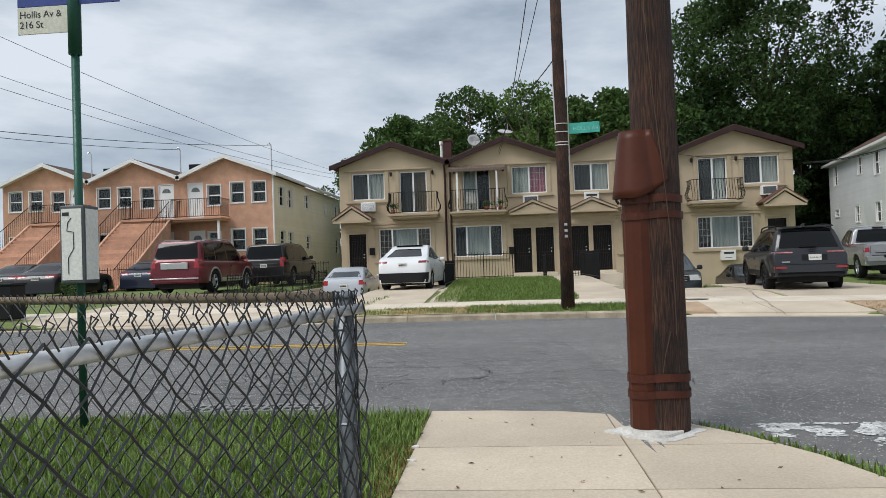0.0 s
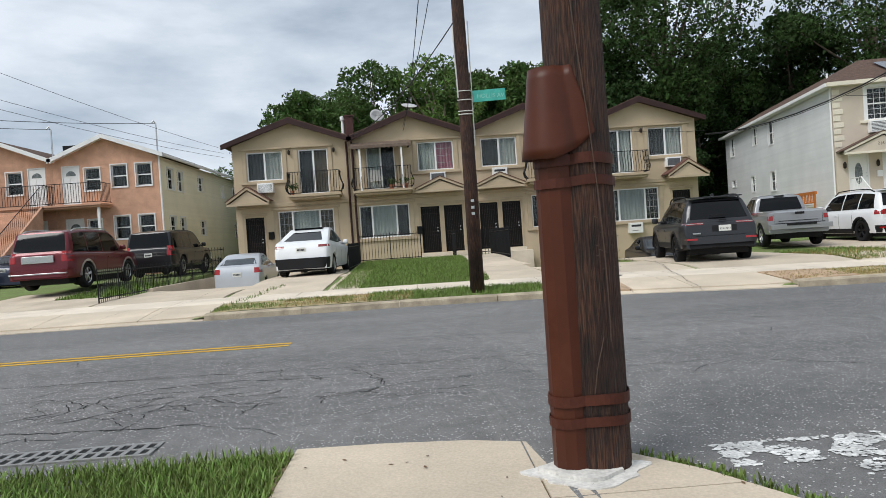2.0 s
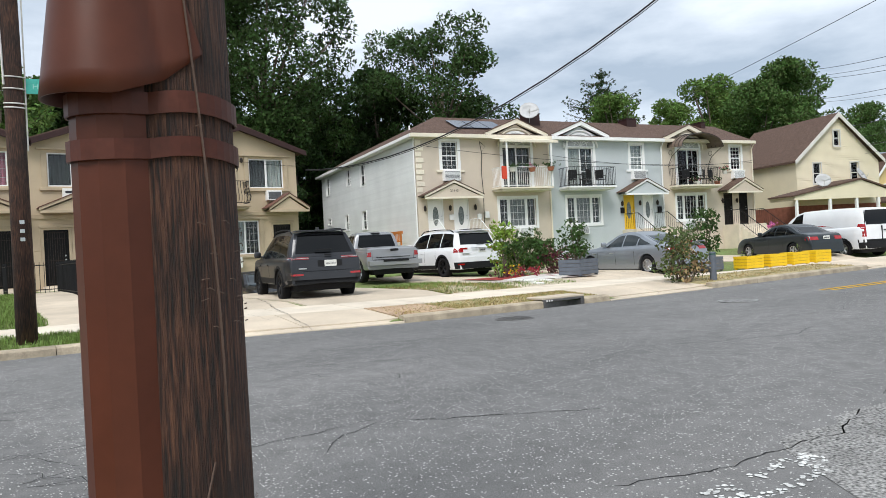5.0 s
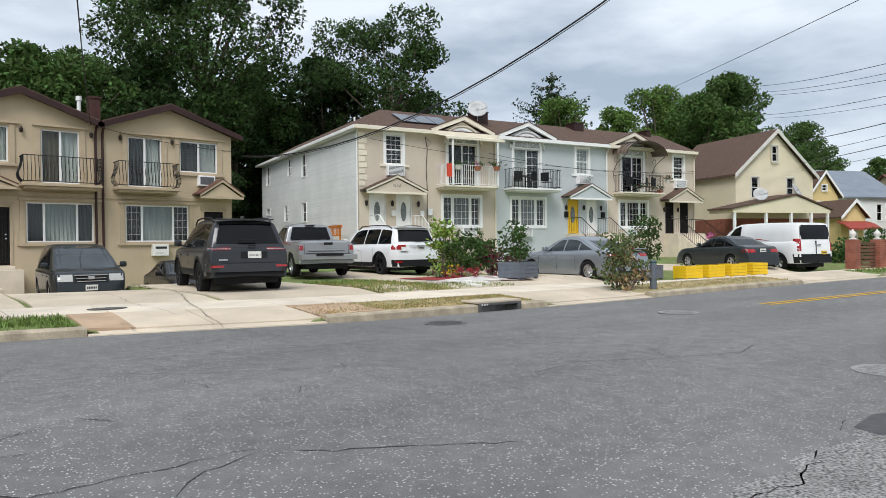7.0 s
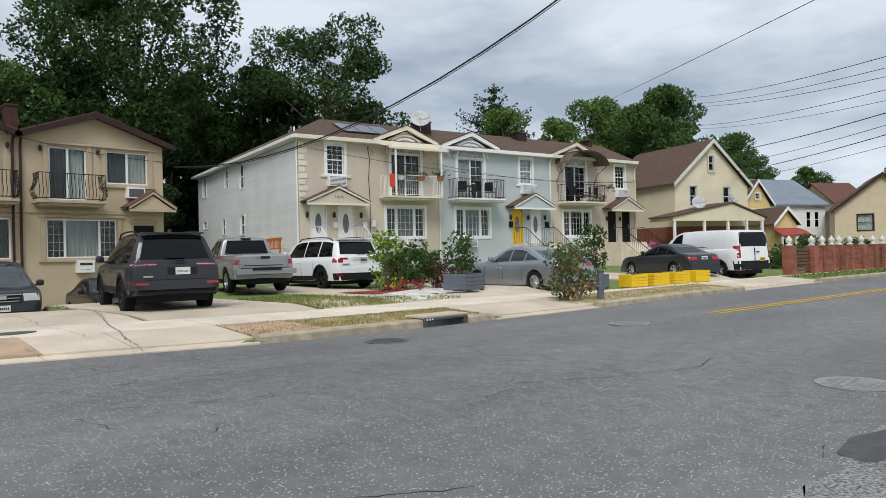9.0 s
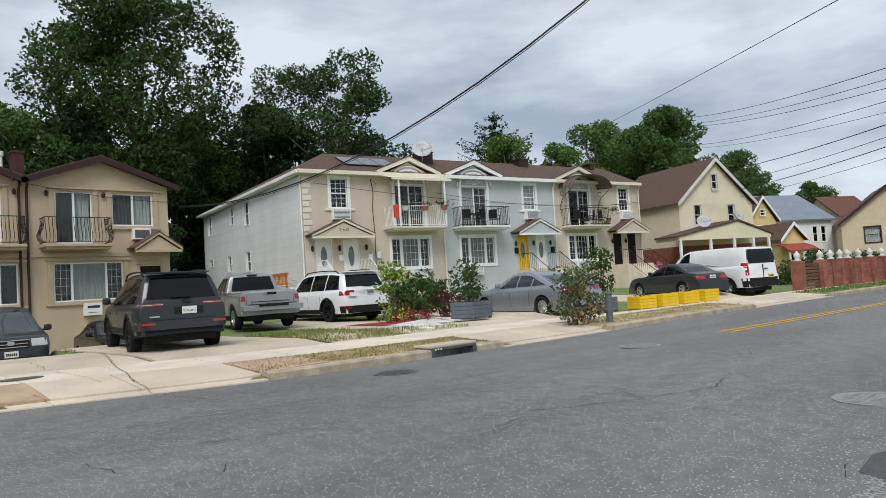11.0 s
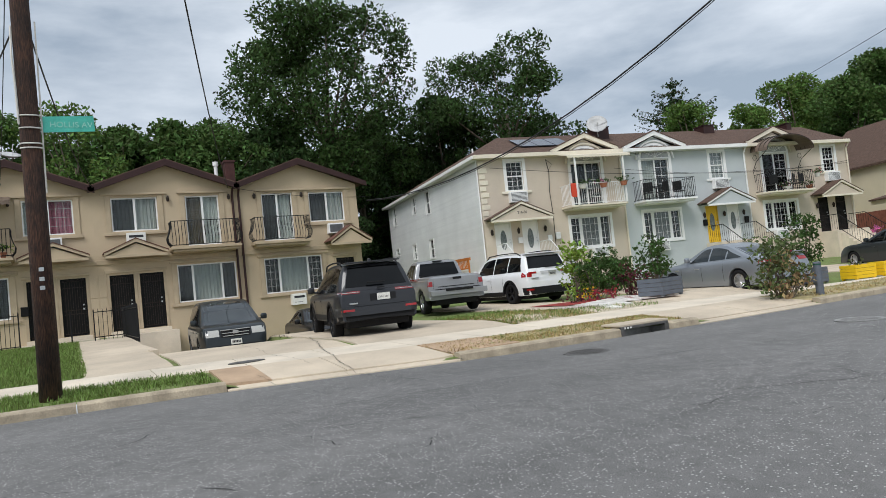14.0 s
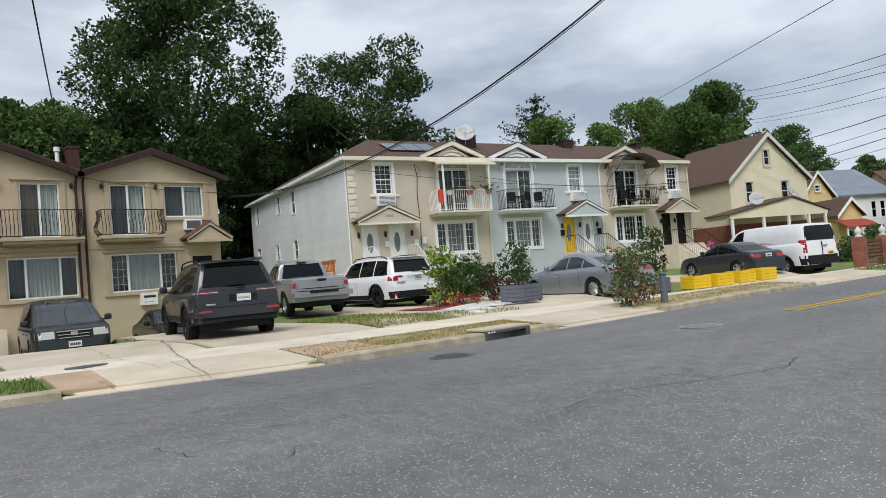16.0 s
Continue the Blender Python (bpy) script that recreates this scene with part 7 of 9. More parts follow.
# ---- road marks, covers, drain, bollard, brick wall ----
YELLOW_PAINT = mat("yellow_road_paint", (0.62, 0.36, 0.02), 0.8, var=0.2, scale=8, grain=0.2, gscale=60)
WORN_WHITE = mat("worn_white_paint", (0.58, 0.58, 0.56), 0.85, var=0.3, scale=6, grain=0.3, gscale=50)


def stripe(name, x0, x1, off, width, material, label):
    bm = bmesh.new()
    n = max(2, int(abs(x1 - x0)))
    xs = [x0 + (x1 - x0) * k / n for k in range(n + 1)]
    sheet(bm, [[(x, middle(x) + off + o, road_z(x, middle(x) + off + o) + 0.005) for x in xs] for o in (0, width)])
    return tagged(part(name, bm, material), label, "road marking", kind="structure")


for o in (-0.16, 0.06):
    stripe("road_line", -40, -0.3, o, 0.10, YELLOW_PAINT, "double yellow centre line, worn at its end")
    stripe("road_line", 16.9, 120, o, 0.10, YELLOW_PAINT, "double yellow centre line down the street")
rg = random.Random(12)


def flakes(x0, y0, x1, y1, n, size, seed):
    """Worn crossing paint: the paint that is left, in ragged flakes."""
    r = random.Random(seed)
    bm = bmesh.new()
    for _ in range(n):
        x, y = r.uniform(x0, x1), r.uniform(y0, y1)
        if noise.noise((x * 5, y * 5, 5)) < -0.16:
            continue
        s = size * r.uniform(0.4, 1.4)
        k = r.randint(5, 7)
        a0 = r.uniform(0, 6)
        bm.faces.new([bm.verts.new((x + s * r.uniform(0.6, 1.2) * math.cos(a0 + 6.283 * i / k), y + s * r.uniform(0.5, 1.0) * math.sin(a0 + 6.283 * i / k), road_z(x, max(y, 6)) + 0.005 + r.uniform(0, 0.002))) for i in range(k)])
    return tagged(part("crossing_line", bm, WORN_WHITE), "worn flaking white crossing paint", "road marking", kind="structure")


flakes(3.3, 5.6, 4.4, 6.02, 1300, 0.02, 1)
flakes(4.35, 5.55, 6.2, 5.85, 520, 0.017, 2)
flakes(3.9, 4.1, 4.3, 5.55, 900, 0.02, 3)
flakes(5.6, 3.0, 6.0, 5.2, 240, 0.014, 4)
IRON_COVER = mat("cast_iron", (0.13, 0.125, 0.12), 0.55, 0.5, var=0.2, scale=9, bump=0.3)
IRON_PALE = mat("worn_cast_iron", (0.30, 0.295, 0.285), 0.5, 0.4, var=0.2, scale=9, bump=0.3)


def manhole(x, y, r, material, label):
    c = thing("manhole_cover", pose(x, y, road_z(x, y)), label, "manhole cover")
    bm = bmesh.new()
    prism(bm, [(r * math.cos(k * math.pi / 20), r * math.sin(k * math.pi / 20)) for k in range(40)], "z", 0.002, 0.010)
    part("ring", bm, material, c)
    bm = bmesh.new()
    prism(bm, [(r * 0.86 * math.cos(k * math.pi / 20), r * 0.86 * math.sin(k * math.pi / 20)) for k in range(40)], "z", 0.010, 0.013)
    lid = part("lid", bm, material, c)
    for i in range(-4, 5):
        for j in range(-4, 5):
            if math.hypot(i, j) < 4.4:
                bm = bmesh.new()
                s = r * 0.062
                box(bm, i * r * 0.175 - s, i * r * 0.175 + s, j * r * 0.175 - s, j * r * 0.175 + s, 0.013, 0.018)
                part("stud", bm, material, lid)


manhole(14.15, 11.2, 0.36, IRON_PALE, "round cast iron manhole cover in the road")
manhole(10.15, 13.1, 0.36, IRON_COVER, "round iron cover near the storm drain")
manhole(11.0, 6.75, 0.38, IRON_PALE, "worn pale iron cover with square studs")
drain = thing("storm_drain", pose(13.0, far_curb(13.0), road_z(13.0, far_curb(13.0)), 0, 0, -3), "concrete kerb inlet with a dark iron mouth", "storm drain")
bm = bmesh.new()
box(bm, -0.6, 0.6, -0.02, 0.03, 0.13, 0.18, 0.01)
box(bm, -0.6, -0.5, -0.02, 0.5, -0.2, 0.13)
box(bm, 0.5, 0.6, -0.02, 0.5, -0.2, 0.13)
box(bm, -0.5, 0.5, 0.4, 0.5, -0.2, 0.13)
part("frame", bm, IRON_COVER, drain)
bm = bmesh.new()
box(bm, -0.62, 0.62, 0.0, 0.55, 0.18, 0.225, 0.01)
part("top_slab", bm, CONCRETE, drain, "tan concrete slab over the inlet")
for k in range(3):
    bm = bmesh.new()
    box(bm, -0.52 + 0.07 * k, -0.49 + 0.07 * k, -0.03, -0.021, 0.136, 0.172)
    part("painted_mark", bm, SIGN_WHITE, drain)
bm = bmesh.new()
tube(bm, [(0, 0, -0.1), (0, 0, 0.78), (0, 0, 0.80)], [0.09, 0.09, 0.06], 14)
bol = tagged(part("bollard", bm, GREY_WOOD), "short grey painted steel bollard on the verge", "bollard")
bol.location = (19.0, 14.95, 0.1)
bm = bmesh.new()
tube(bm, [(0, 0, 0.72), (0, 0, 0.75)], 0.094, 14)
part("collar", bm, BUS_GREEN, bol)


def crack_line(pts, w, seed, height=None, label="dark crack in the asphalt"):
    r = random.Random(seed)
    bm = bmesh.new()
    fine = []
    for (x0, y0), (x1, y1) in zip(pts, pts[1:]):
        n = max(3, int(math.hypot(x1 - x0, y1 - y0) / 0.09))
        fine += [(x0 + (x1 - x0) * k / n + r.gauss(0, 0.018), y0 + (y1 - y0) * k / n + r.gauss(0, 0.022)) for k in range(n)]
    a, b = [], []
    for i, (x, y) in enumerate(fine):
        x2, y2 = fine[min(i + 1, len(fine) - 1)]
        x1, y1 = fine[max(i - 1, 0)]
        d = Vector((x2 - x1, y2 - y1, 0)).normalized()
        h = w * r.uniform(0.3, 1.3) * (0.3 if i in (0, len(fine) - 1) else 1)
        z = height(x, y) if height else road_z(x, y) + 0.004
        a.append((x - d.y * h, y + d.x * h, z))
        b.append((x + d.y * h, y - d.x * h, z))
    sheet(bm, [a, b])
    return tagged(part("road_crack", bm, GAP_DARK), label, "crack", kind="structure")


# near black for cracks, and for the shade painted under the storm grate
GAP_DARK = mat("gap_dark", (0.02, 0.02, 0.02), 0.9, bump=0)
for i, (w, pts) in enumerate((
    (0.010, [(-8, 9.9), (-3, 9.6), (-1.0, 9.5), (0.6, 9.35), (2.4, 9.3), (3.6, 9.2)]),
    (0.009, [(-3.2, 8.8), (-1.2, 8.7), (0.2, 8.75)]),
    (0.008, [(0.7, 9.35), (0.95, 8.9), (1.2, 8.3), (0.5, 8.0)]),
    (0.008, [(1.2, 8.35), (2.2, 8.5), (3.3, 8.35), (4.8, 8.4)]),
    (0.007, [(2.2, 8.9), (2.6, 8.4), (2.5, 8.1)]),
    (0.008, [(5.2, 11.2), (6.6, 10.5), (7.1, 10.4)]), (0.007, [(6.6, 10.5), (6.8, 10.9)]),
    (0.010, [(4.8, 8.2), (6.2, 7.4), (7.6, 7.1), (8.4, 6.6)]), (0.008, [(6.2, 7.4), (6.0, 6.8), (6.4, 6.2)]),
    (0.009, [(8.6, 9.2), (9.8, 8.6), (10.9, 8.3), (11.6, 8.5)]), (0.008, [(9.8, 8.6), (10.2, 9.2)]),
    (0.010, [(4.4, 6.4), (5.6, 6.0), (6.8, 5.9), (8.6, 6.3)]), (0.009, [(5.0, 12.6), (8, 11.9), (11, 11.3)]),
    (0.008, [(12.2, 9.4), (13.6, 9.0), (14.2, 9.3)]), (0.008, [(-6, 8.0), (-3.8, 7.7), (-2.6, 7.9)]),
)):
    crack_line(pts, w * 0.6, 60 + i)
# a web of cracks where the road has sunk
ra = random.Random(91)
for i in range(30):
    x = ra.uniform(-2.0, 0.9)
    y = 7.9 + 0.33 * (x + 2.0) * 0.5 + ra.gauss(0, 0.32)
    a = ra.uniform(0, 6.283)
    pts = [(x, y)]
    for _ in range(3):
        a += ra.uniform(-0.9, 0.9)
        l = ra.uniform(0.08, 0.26)
        pts.append((pts[-1][0] + 1.3 * l * math.cos(a), pts[-1][1] + l * math.sin(a)))
    crack_line(pts, ra.uniform(0.003, 0.007), 300 + i)
for i, (w, pts) in enumerate((
    (0.012, [(-1.9, 7.9), (-1.59, 8.6), (-1.21, 8.95), (-0.4, 9.05), (0.69, 8.85)]), (0.012, [(-1.7, 7.8), (-1.22, 8.1), (-0.83, 8.37), (-0.42, 8.42), (0.2, 8.5)]),
    (0.014, [(-2.4, 7.6), (-1.84, 7.55), (-0.94, 7.45), (-0.17, 7.43)]), (0.007, [(1.02, 8.98), (1.12, 8.5), (1.08, 8.22), (0.82, 7.99)]),
    (0.006, [(0.82, 8.0), (1.5, 7.9), (2.37, 7.65)]), (0.007, [(1.87, 8.58), (2.05, 8.2), (2.0, 7.87)]),
)):
    crack_line(pts, w * 0.65, 360 + i)
# cracks and open joints in the concrete of the drives
for i, (w, pts) in enumerate((
    (0.022, [(7.28, 13.0), (7.22, 14.4), (7.3, 16.2), (7.6, 18.0), (8.4, 21.5), (8.5, 26)]), (0.012, [(6.0, 13.4), (6.05, 14.6), (5.9, 16.6)]), (0.012, [(6.9, 16.6), (6.7, 19.0), (6.95, 23.5)]),
    (0.016, [(9.0, 13.0), (9.04, 14.6), (9.0, 16.4)]), (0.012, [(-4.4, 17.0), (-4.2, 19.5), (-4.4, 23)]), (0.012, [(-7.2, 15.6), (-5.6, 17.4), (-5.2, 18.6)]), (0.01, [(15.9, 12.8), (16.2, 14.2), (16.0, 15.6)]),
)):
    crack_line(pts, w * 0.36, 380 + i, lambda x, y: far_z(x, y - far_curb(x)) + 0.027, "weedy crack in the concrete drive")
# steel grate beside the near kerb
grate = thing("storm_grate", pose(-0.95, 6.86, road_z(-0.95, 6.86)), "long worn steel storm grate beside the kerb", "storm grate")
bm = bmesh.new()
wall = [(-0.9, 0.5, -0.16, -0.13), (-0.9, 0.5, 0.13, 0.16), (-0.9, -0.86, -0.13, 0.13), (0.46, 0.5, -0.13, 0.13), (-0.9, 0.5, -0.012, 0.012)]
for x0, x1, y0, y1 in wall:
    box(bm, x0, x1, y0, y1, -0.01, 0.014, 0.003)
part("frame", bm, IRON_PALE, grate)
# flat dark slab just under the bars, painted as the hollow's shade
bm = bmesh.new()
box(bm, -0.86, 0.46, -0.13, 0.13, -0.01, 0.004)
part("pit", bm, GAP_DARK, grate)
for k in range(13):
    bm = bmesh.new()
    box(bm, -0.83 + 0.1 * k, -0.79 + 0.1 * k, -0.13, 0.13, 0.004, 0.013, 0.002)
    part("grate_bar", bm, IRON_PALE, grate)
rk = random.Random(90)
for i in range(70):
    x, y = rk.uniform(-4, 14), rk.uniform(6.8, 13.5)
    a = rk.choice((0.0, 0.15, -0.2, 1.4, 1.1, -0.9))
    l = rk.uniform(0.25, 0.9)
    pts = [(x, y)]
    for _ in range(rk.randint(1, 3)):
        a += rk.uniform(-0.7, 0.7)
        pts.append((pts[-1][0] + l * math.cos(a), pts[-1][1] + l * 0.6 * math.sin(a)))
    crack_line(pts, rk.uniform(0.0025, 0.005), 200 + i)
bm = bmesh.new()
sheet(bm, [[(8.2, 5.95, 0), (8.6, 5.7, 0), (9.3, 5.5, 0), (10.0, 5.5, 0)], [(8.3, 6.15, 0), (8.8, 6.2, 0), (9.4, 6.0, 0), (10.0, 5.8, 0)]])
for v in bm.verts:
    v.co.z = road_z(v.co.x, v.co.y) + 0.005
tagged(part("road_patch", bm, mat("fresh_patch", (0.085, 0.085, 0.088), 0.9, var=0.2, scale=6, grain=0.2, gscale=90, bump=0.4)), "darker sunken asphalt patch", "road patch", kind="structure")
CHIPSEAL = mat("coarse_asphalt", (0.24, 0.235, 0.225), 0.95, var=0.22, scale=2.0, grain=0.8, gscale=48, bump=0.9)
bm = bmesh.new()
rows = []
for k in range(61):
    t = k / 60
    rows.append([(5.2 + 20 * t, -4, 0), (5.2 + 20 * t, 6.15 + 0.05 * math.sin(37 * t) - 1.6 * t * t - 1.5 * max(0, 0.06 - t) / 0.06, 0)])
sheet(bm, [[(x, y, road_z(x, max(y, middle(x) - 5.0)) + 0.004) for x, y, _ in r] for r in rows])
tagged(part("side_road", bm, CHIPSEAL), "coarse older asphalt of the side street", "road", kind="structure")

bw = thing("brick_wall", pose(35.6, 16.0, 0.06, 0, 0, -7), "red brick garden wall with white finials on its piers", "garden wall")
FINIAL = mat("white_finial", (0.62, 0.60, 0.55), 0.7, var=0.12)
LATTICE = mat("weathered_brown_boards", (0.13, 0.065, 0.04), 0.85, var=0.3, scale=3, grain=0.2, each=0.15)
WALL_AT = [0, 2.1, 3.15, 4.1, 4.9, 6.1, 7.4, 8.8, 10.0, 11.0, 11.8, 13.0]
for k, u in enumerate(WALL_AT):
    stout = k in (0, 1, 4, 6, 7, 11)
    r = 0.21 if stout else 0.13
    bm = bmesh.new()
    box(bm, u - r, u + r, -r, r, -0.2, 1.36, 0.01)
    pier = part("pier", bm, BRICK_RED, bw)
    bm = bmesh.new()
    for z in range(15):
        box(bm, u - r - 0.006, u + r + 0.006, -r - 0.006, r + 0.006, z * 0.09 + 0.012, z * 0.09 + 0.085)
    part("brick_course", bm, BRICK_RED, pier)
    bm = bmesh.new()
    tube(bm, [(u, 0, 1.36), (u, 0, 1.42), (u, 0, 1.46), (u, 0, 1.56), (u, 0, 1.68), (u, 0, 1.74), (u, 0, 1.82)], [0.15, 0.15, 0.06, 0.15, 0.13, 0.06, 0.02], 12)
    part("finial", bm, FINIAL, pier, "white urn finial", True)
    if k == len(WALL_AT) - 1:
        break
    v, r2 = WALL_AT[k + 1], 0.21 if k + 1 in (0, 1, 4, 6, 7, 11) else 0.13
    a, b = u + r, v - r2
    if k in (0, 7, 8, 9, 10):
        for z in range(8):
            bm = bmesh.new()
            box(bm, a, b, -0.03, 0.03, 0.04 + z * 0.155, 0.15 + z * 0.155, 0.004)
            part("slat", bm, LATTICE, bw, "weathered brown fence board")
    else:
        bm = bmesh.new()
        box(bm, a, b, -0.07, 0.07, -0.2, 1.22)
        part("panel", bm, BRICK_RED, bw)
        for z in range(13):
            bm = bmesh.new()
            box(bm, a, b, -0.09, 0.09, z * 0.092 + 0.01, z * 0.092 + 0.085)
            part("brick_course", bm, BRICK_RED, bw)


# ---- low iron fences before the tan row ----
def iron_fence(m, length, h, label, step=0.13):
    f = thing("iron_fence", m, label, "fence", "black iron fences")
    for z in (0.12, h - 0.12):
        bm = bmesh.new()
        box(bm, 0, length, -0.015, 0.015, z - 0.015, z + 0.015)
        part("rail", bm, DARK, f)
    n = int(length / step)
    for k in range(n + 1):
        bm = bmesh.new()
        x = length * k / n
        r = 0.02 if k % 10 == 0 else 0.009
        tube(bm, [(x, 0, 0.0), (x, 0, h - 0.04), (x, 0, h)], [r, r, 0.003], 4)
        part("post" if k % 10 == 0 else "bar", bm, DARK, f)
    return f


iron_fence(pose(-0.85, 31.2, on_lot(-0.8, 31.2) - 0.02, 0, 0, 0), 2.6, 1.25, "black iron fence round the basement yard")
iron_fence(pose(-0.88, 26.5, on_lot(-0.95, 26.5), 0, 0, 90), 4.6, 1.0, "black iron fence along the lawn")
iron_fence(pose(3.25, 31.5, on_lot(3.2, 31.5), 0, 0, 90), 2.5, 1.1, "black iron fence beside the walk")
iron_fence(pose(4.98, 27.0, on_lot(4.9, 27.0), 0, 0, 90), 6.5, 1.15, "black iron fence above the sunken drive")
iron_fence(pose(3.95, 31.4, on_lot(3.9, 31.4), 0, 0, 0), 0.98, 1.1, "black iron gate across the walk")
iron_fence(pose(-7.05, 20.6, on_lot(-7.1, 20.6), 0, 0, 90), 12.0, 0.95, "black iron fence beside the drive")
iron_fence(pose(-10.8, 33.5, 0.5, 0, 0, 0), 3.6, 1.2, "black iron fence between the rows")
iron_fence(pose(-26.0, 30.6, 0.5, 0, 0, 0), 14.0, 1.2, "black iron fence before the brick houses")
for x, z1 in ((-7.0, 0.44), (5.0, 0.42), (-0.9, 0.42)):
    bm = bmesh.new()
    y0, y1 = far_curb(x) + 7.2, 34.9
    box(bm, x - 0.1, x + 0.1, y0, y1, -0.9, z1)
    tagged(part("retaining_wall", bm, CONCRETE), "low concrete retaining wall beside a sunken drive", "wall", kind="structure")
# white trellis gate and orange panel by the side path
ORANGE = mat("orange_wood", (0.50, 0.16, 0.03), 0.7, var=0.15)
tr = thing("garden_trellis", B_POSE @ pose(-0.6, 1.2, 0.35, 0, 0, 90), "orange-brown wooden garden trellis", "trellis")
for b in ((0, 0.08, 0, 2.15), (3.4, 3.48, 0, 2.15), (-0.2, 3.7, 2.0, 2.15), (0.0, 3.5, 1.55, 1.62)):
    bm = bmesh.new()
    box(bm, b[0], b[1], -0.04, 0.04, b[2], b[3], 0.005)
    part("beam", bm, ORANGE, tr)
for k in range(16):
    bm = bmesh.new()
    box(bm, 0.2 + 0.2 * k, 0.24 + 0.2 * k, -0.02, 0.02, 1.62, 2.0)
    part("slat", bm, ORANGE, tr)


# ---- vehicles ----
TYRE = mat("tyre_rubber", (0.011, 0.011, 0.012), 0.85, spec=0.2, var=0.2, scale=12, bump=0.2)
RIM_SILVER = mat("alloy_silver", (0.55, 0.55, 0.56), 0.3, 0.9, var=0.05, bump=0)
RIM_BLACK = mat("alloy_black", (0.02, 0.02, 0.022), 0.3, 0.5, bump=0)
TRIM_BLACK = mat("black_plastic", (0.012, 0.012, 0.013), 0.6, var=0.15, bump=0.1, spec=0.2)
CAR_GLASS = mat("tinted_car_glass", (0.003, 0.0035, 0.004), 0.05, 0.0, var=0.1, bump=0, spec=0.28)
CLEAR_GLASS = mat("pale_car_glass", (0.022, 0.028, 0.03), 0.05, 0.0, var=0.3, scale=2, bump=0, coat=0.4)
LAMP_RED = mat("red_lamp", (0.30, 0.006, 0.008), 0.15, var=0.15, scale=8, bump=0, coat=0.8)
LAMP_DARK_RED = mat("dark_red_lamp", (0.20, 0.03, 0.035), 0.15, var=0.3, scale=8, bump=0, coat=0.8)
LAMP_CLEAR = mat("clear_lamp", (0.42, 0.42, 0.40), 0.15, var=0.15, bump=0, coat=0.8)
PLATE = mat("number_plate", (0.68, 0.68, 0.64), 0.5, var=0.08, bump=0)
PLATE_GOLD = mat("gold_number_plate", (0.62, 0.42, 0.06), 0.5, var=0.08, bump=0)


def paint(name, color, metal=0.35):
    return mat(name, color, 0.35, metal, var=0.06, scale=1.2, grain=0.03, gscale=200, bump=0, coat=0.55, spec=0.25)


P_GREY, P_SILVER, P_WHITE = paint("granite_grey_paint", (0.027, 0.028, 0.032)), paint("silver_paint", (0.31, 0.315, 0.325), 0.5), paint("white_car_paint", (0.74, 0.75, 0.76), 0.0)
P_RED, P_BLACK, P_NAVY, P_SLATE, P_PALE = paint("maroon_paint", (0.12, 0.012, 0.018)), paint("black_paint", (0.008, 0.008, 0.009), 0.1), paint("navy_paint", (0.015, 0.02, 0.04)), paint("slate_paint", (0.020, 0.026, 0.029)), paint("pale_silver_paint", (0.50, 0.52, 0.55), 0.4)

P_BLUE_SILVER = paint("blue_silver_paint", (0.27, 0.295, 0.325), 0.5)


def sharp(bm, angle=0.55):
    for e in bm.edges:
        if len(e.link_faces) == 2 and e.calc_face_angle(0) > angle:
            e.smooth = False


def loft(bm, sections):
    vs = [[bm.verts.new(p) for p in s] for s in sections]
    k = len(vs[0])
    for a, b in zip(vs, vs[1:]):
        for i in range(k):
            bm.faces.new((a[i], a[(i + 1) % k], b[(i + 1) % k], b[i]))
    bm.faces.new(vs[0])
    bm.faces.new(vs[-1])


def wheel(car, x, y, r, width, rim_mat, spokes):
    side = 1 if x > 0 else -1
    bm = bmesh.new()
    seg = 28
    prof = [(0.64, -0.5), (0.90, -0.5), (0.98, -0.40), (1.0, -0.2), (1.0, 0.2), (0.98, 0.40), (0.90, 0.5), (0.64, 0.5)]
    rings = [[(x + o * width, y + q * r * math.cos(2 * math.pi * k / seg), r + q * r * math.sin(2 * math.pi * k / seg)) for k in range(seg)] for q, o in prof]
    vs = [[bm.verts.new(p) for p in ring] for ring in rings]
    for a, b in zip(vs, vs[1:] + vs[:1]):
        for k in range(seg):
            bm.faces.new((a[k], a[(k + 1) % seg], b[(k + 1) % seg], b[k]))
    sharp(bm)
    w = part("wheel", bm, TYRE, car, "black rubber tyre", True)
    bm = bmesh.new()
    xo = x + side * width * 0.36
    tube(bm, [(xo - side * 0.12, y, r), (xo - side * 0.10, y, r)], 0.62 * r, 24)
    for k in range(spokes):
        a = 2 * math.pi * k / spokes + 0.3
        for da in (-0.12, 0.12):
            tube(bm, [(xo, y + 0.10 * r * math.cos(a), r + 0.10 * r * math.sin(a)), (xo - side * 0.01, y + 0.63 * r * math.cos(a + da), r + 0.63 * r * math.sin(a + da))], [0.03, 0.022], 5)
    tube(bm, [(xo, y + 0.63 * r * math.cos(t), r + 0.63 * r * math.sin(t)) for t in (k * math.pi / 12 for k in range(25))], 0.018, 5, False)
    tube(bm, [(xo - side * 0.02, y, r), (xo + side * 0.012, y, r)], 0.06, 10)
    part("rim", bm, rim_mat, w, "spoked alloy rim")


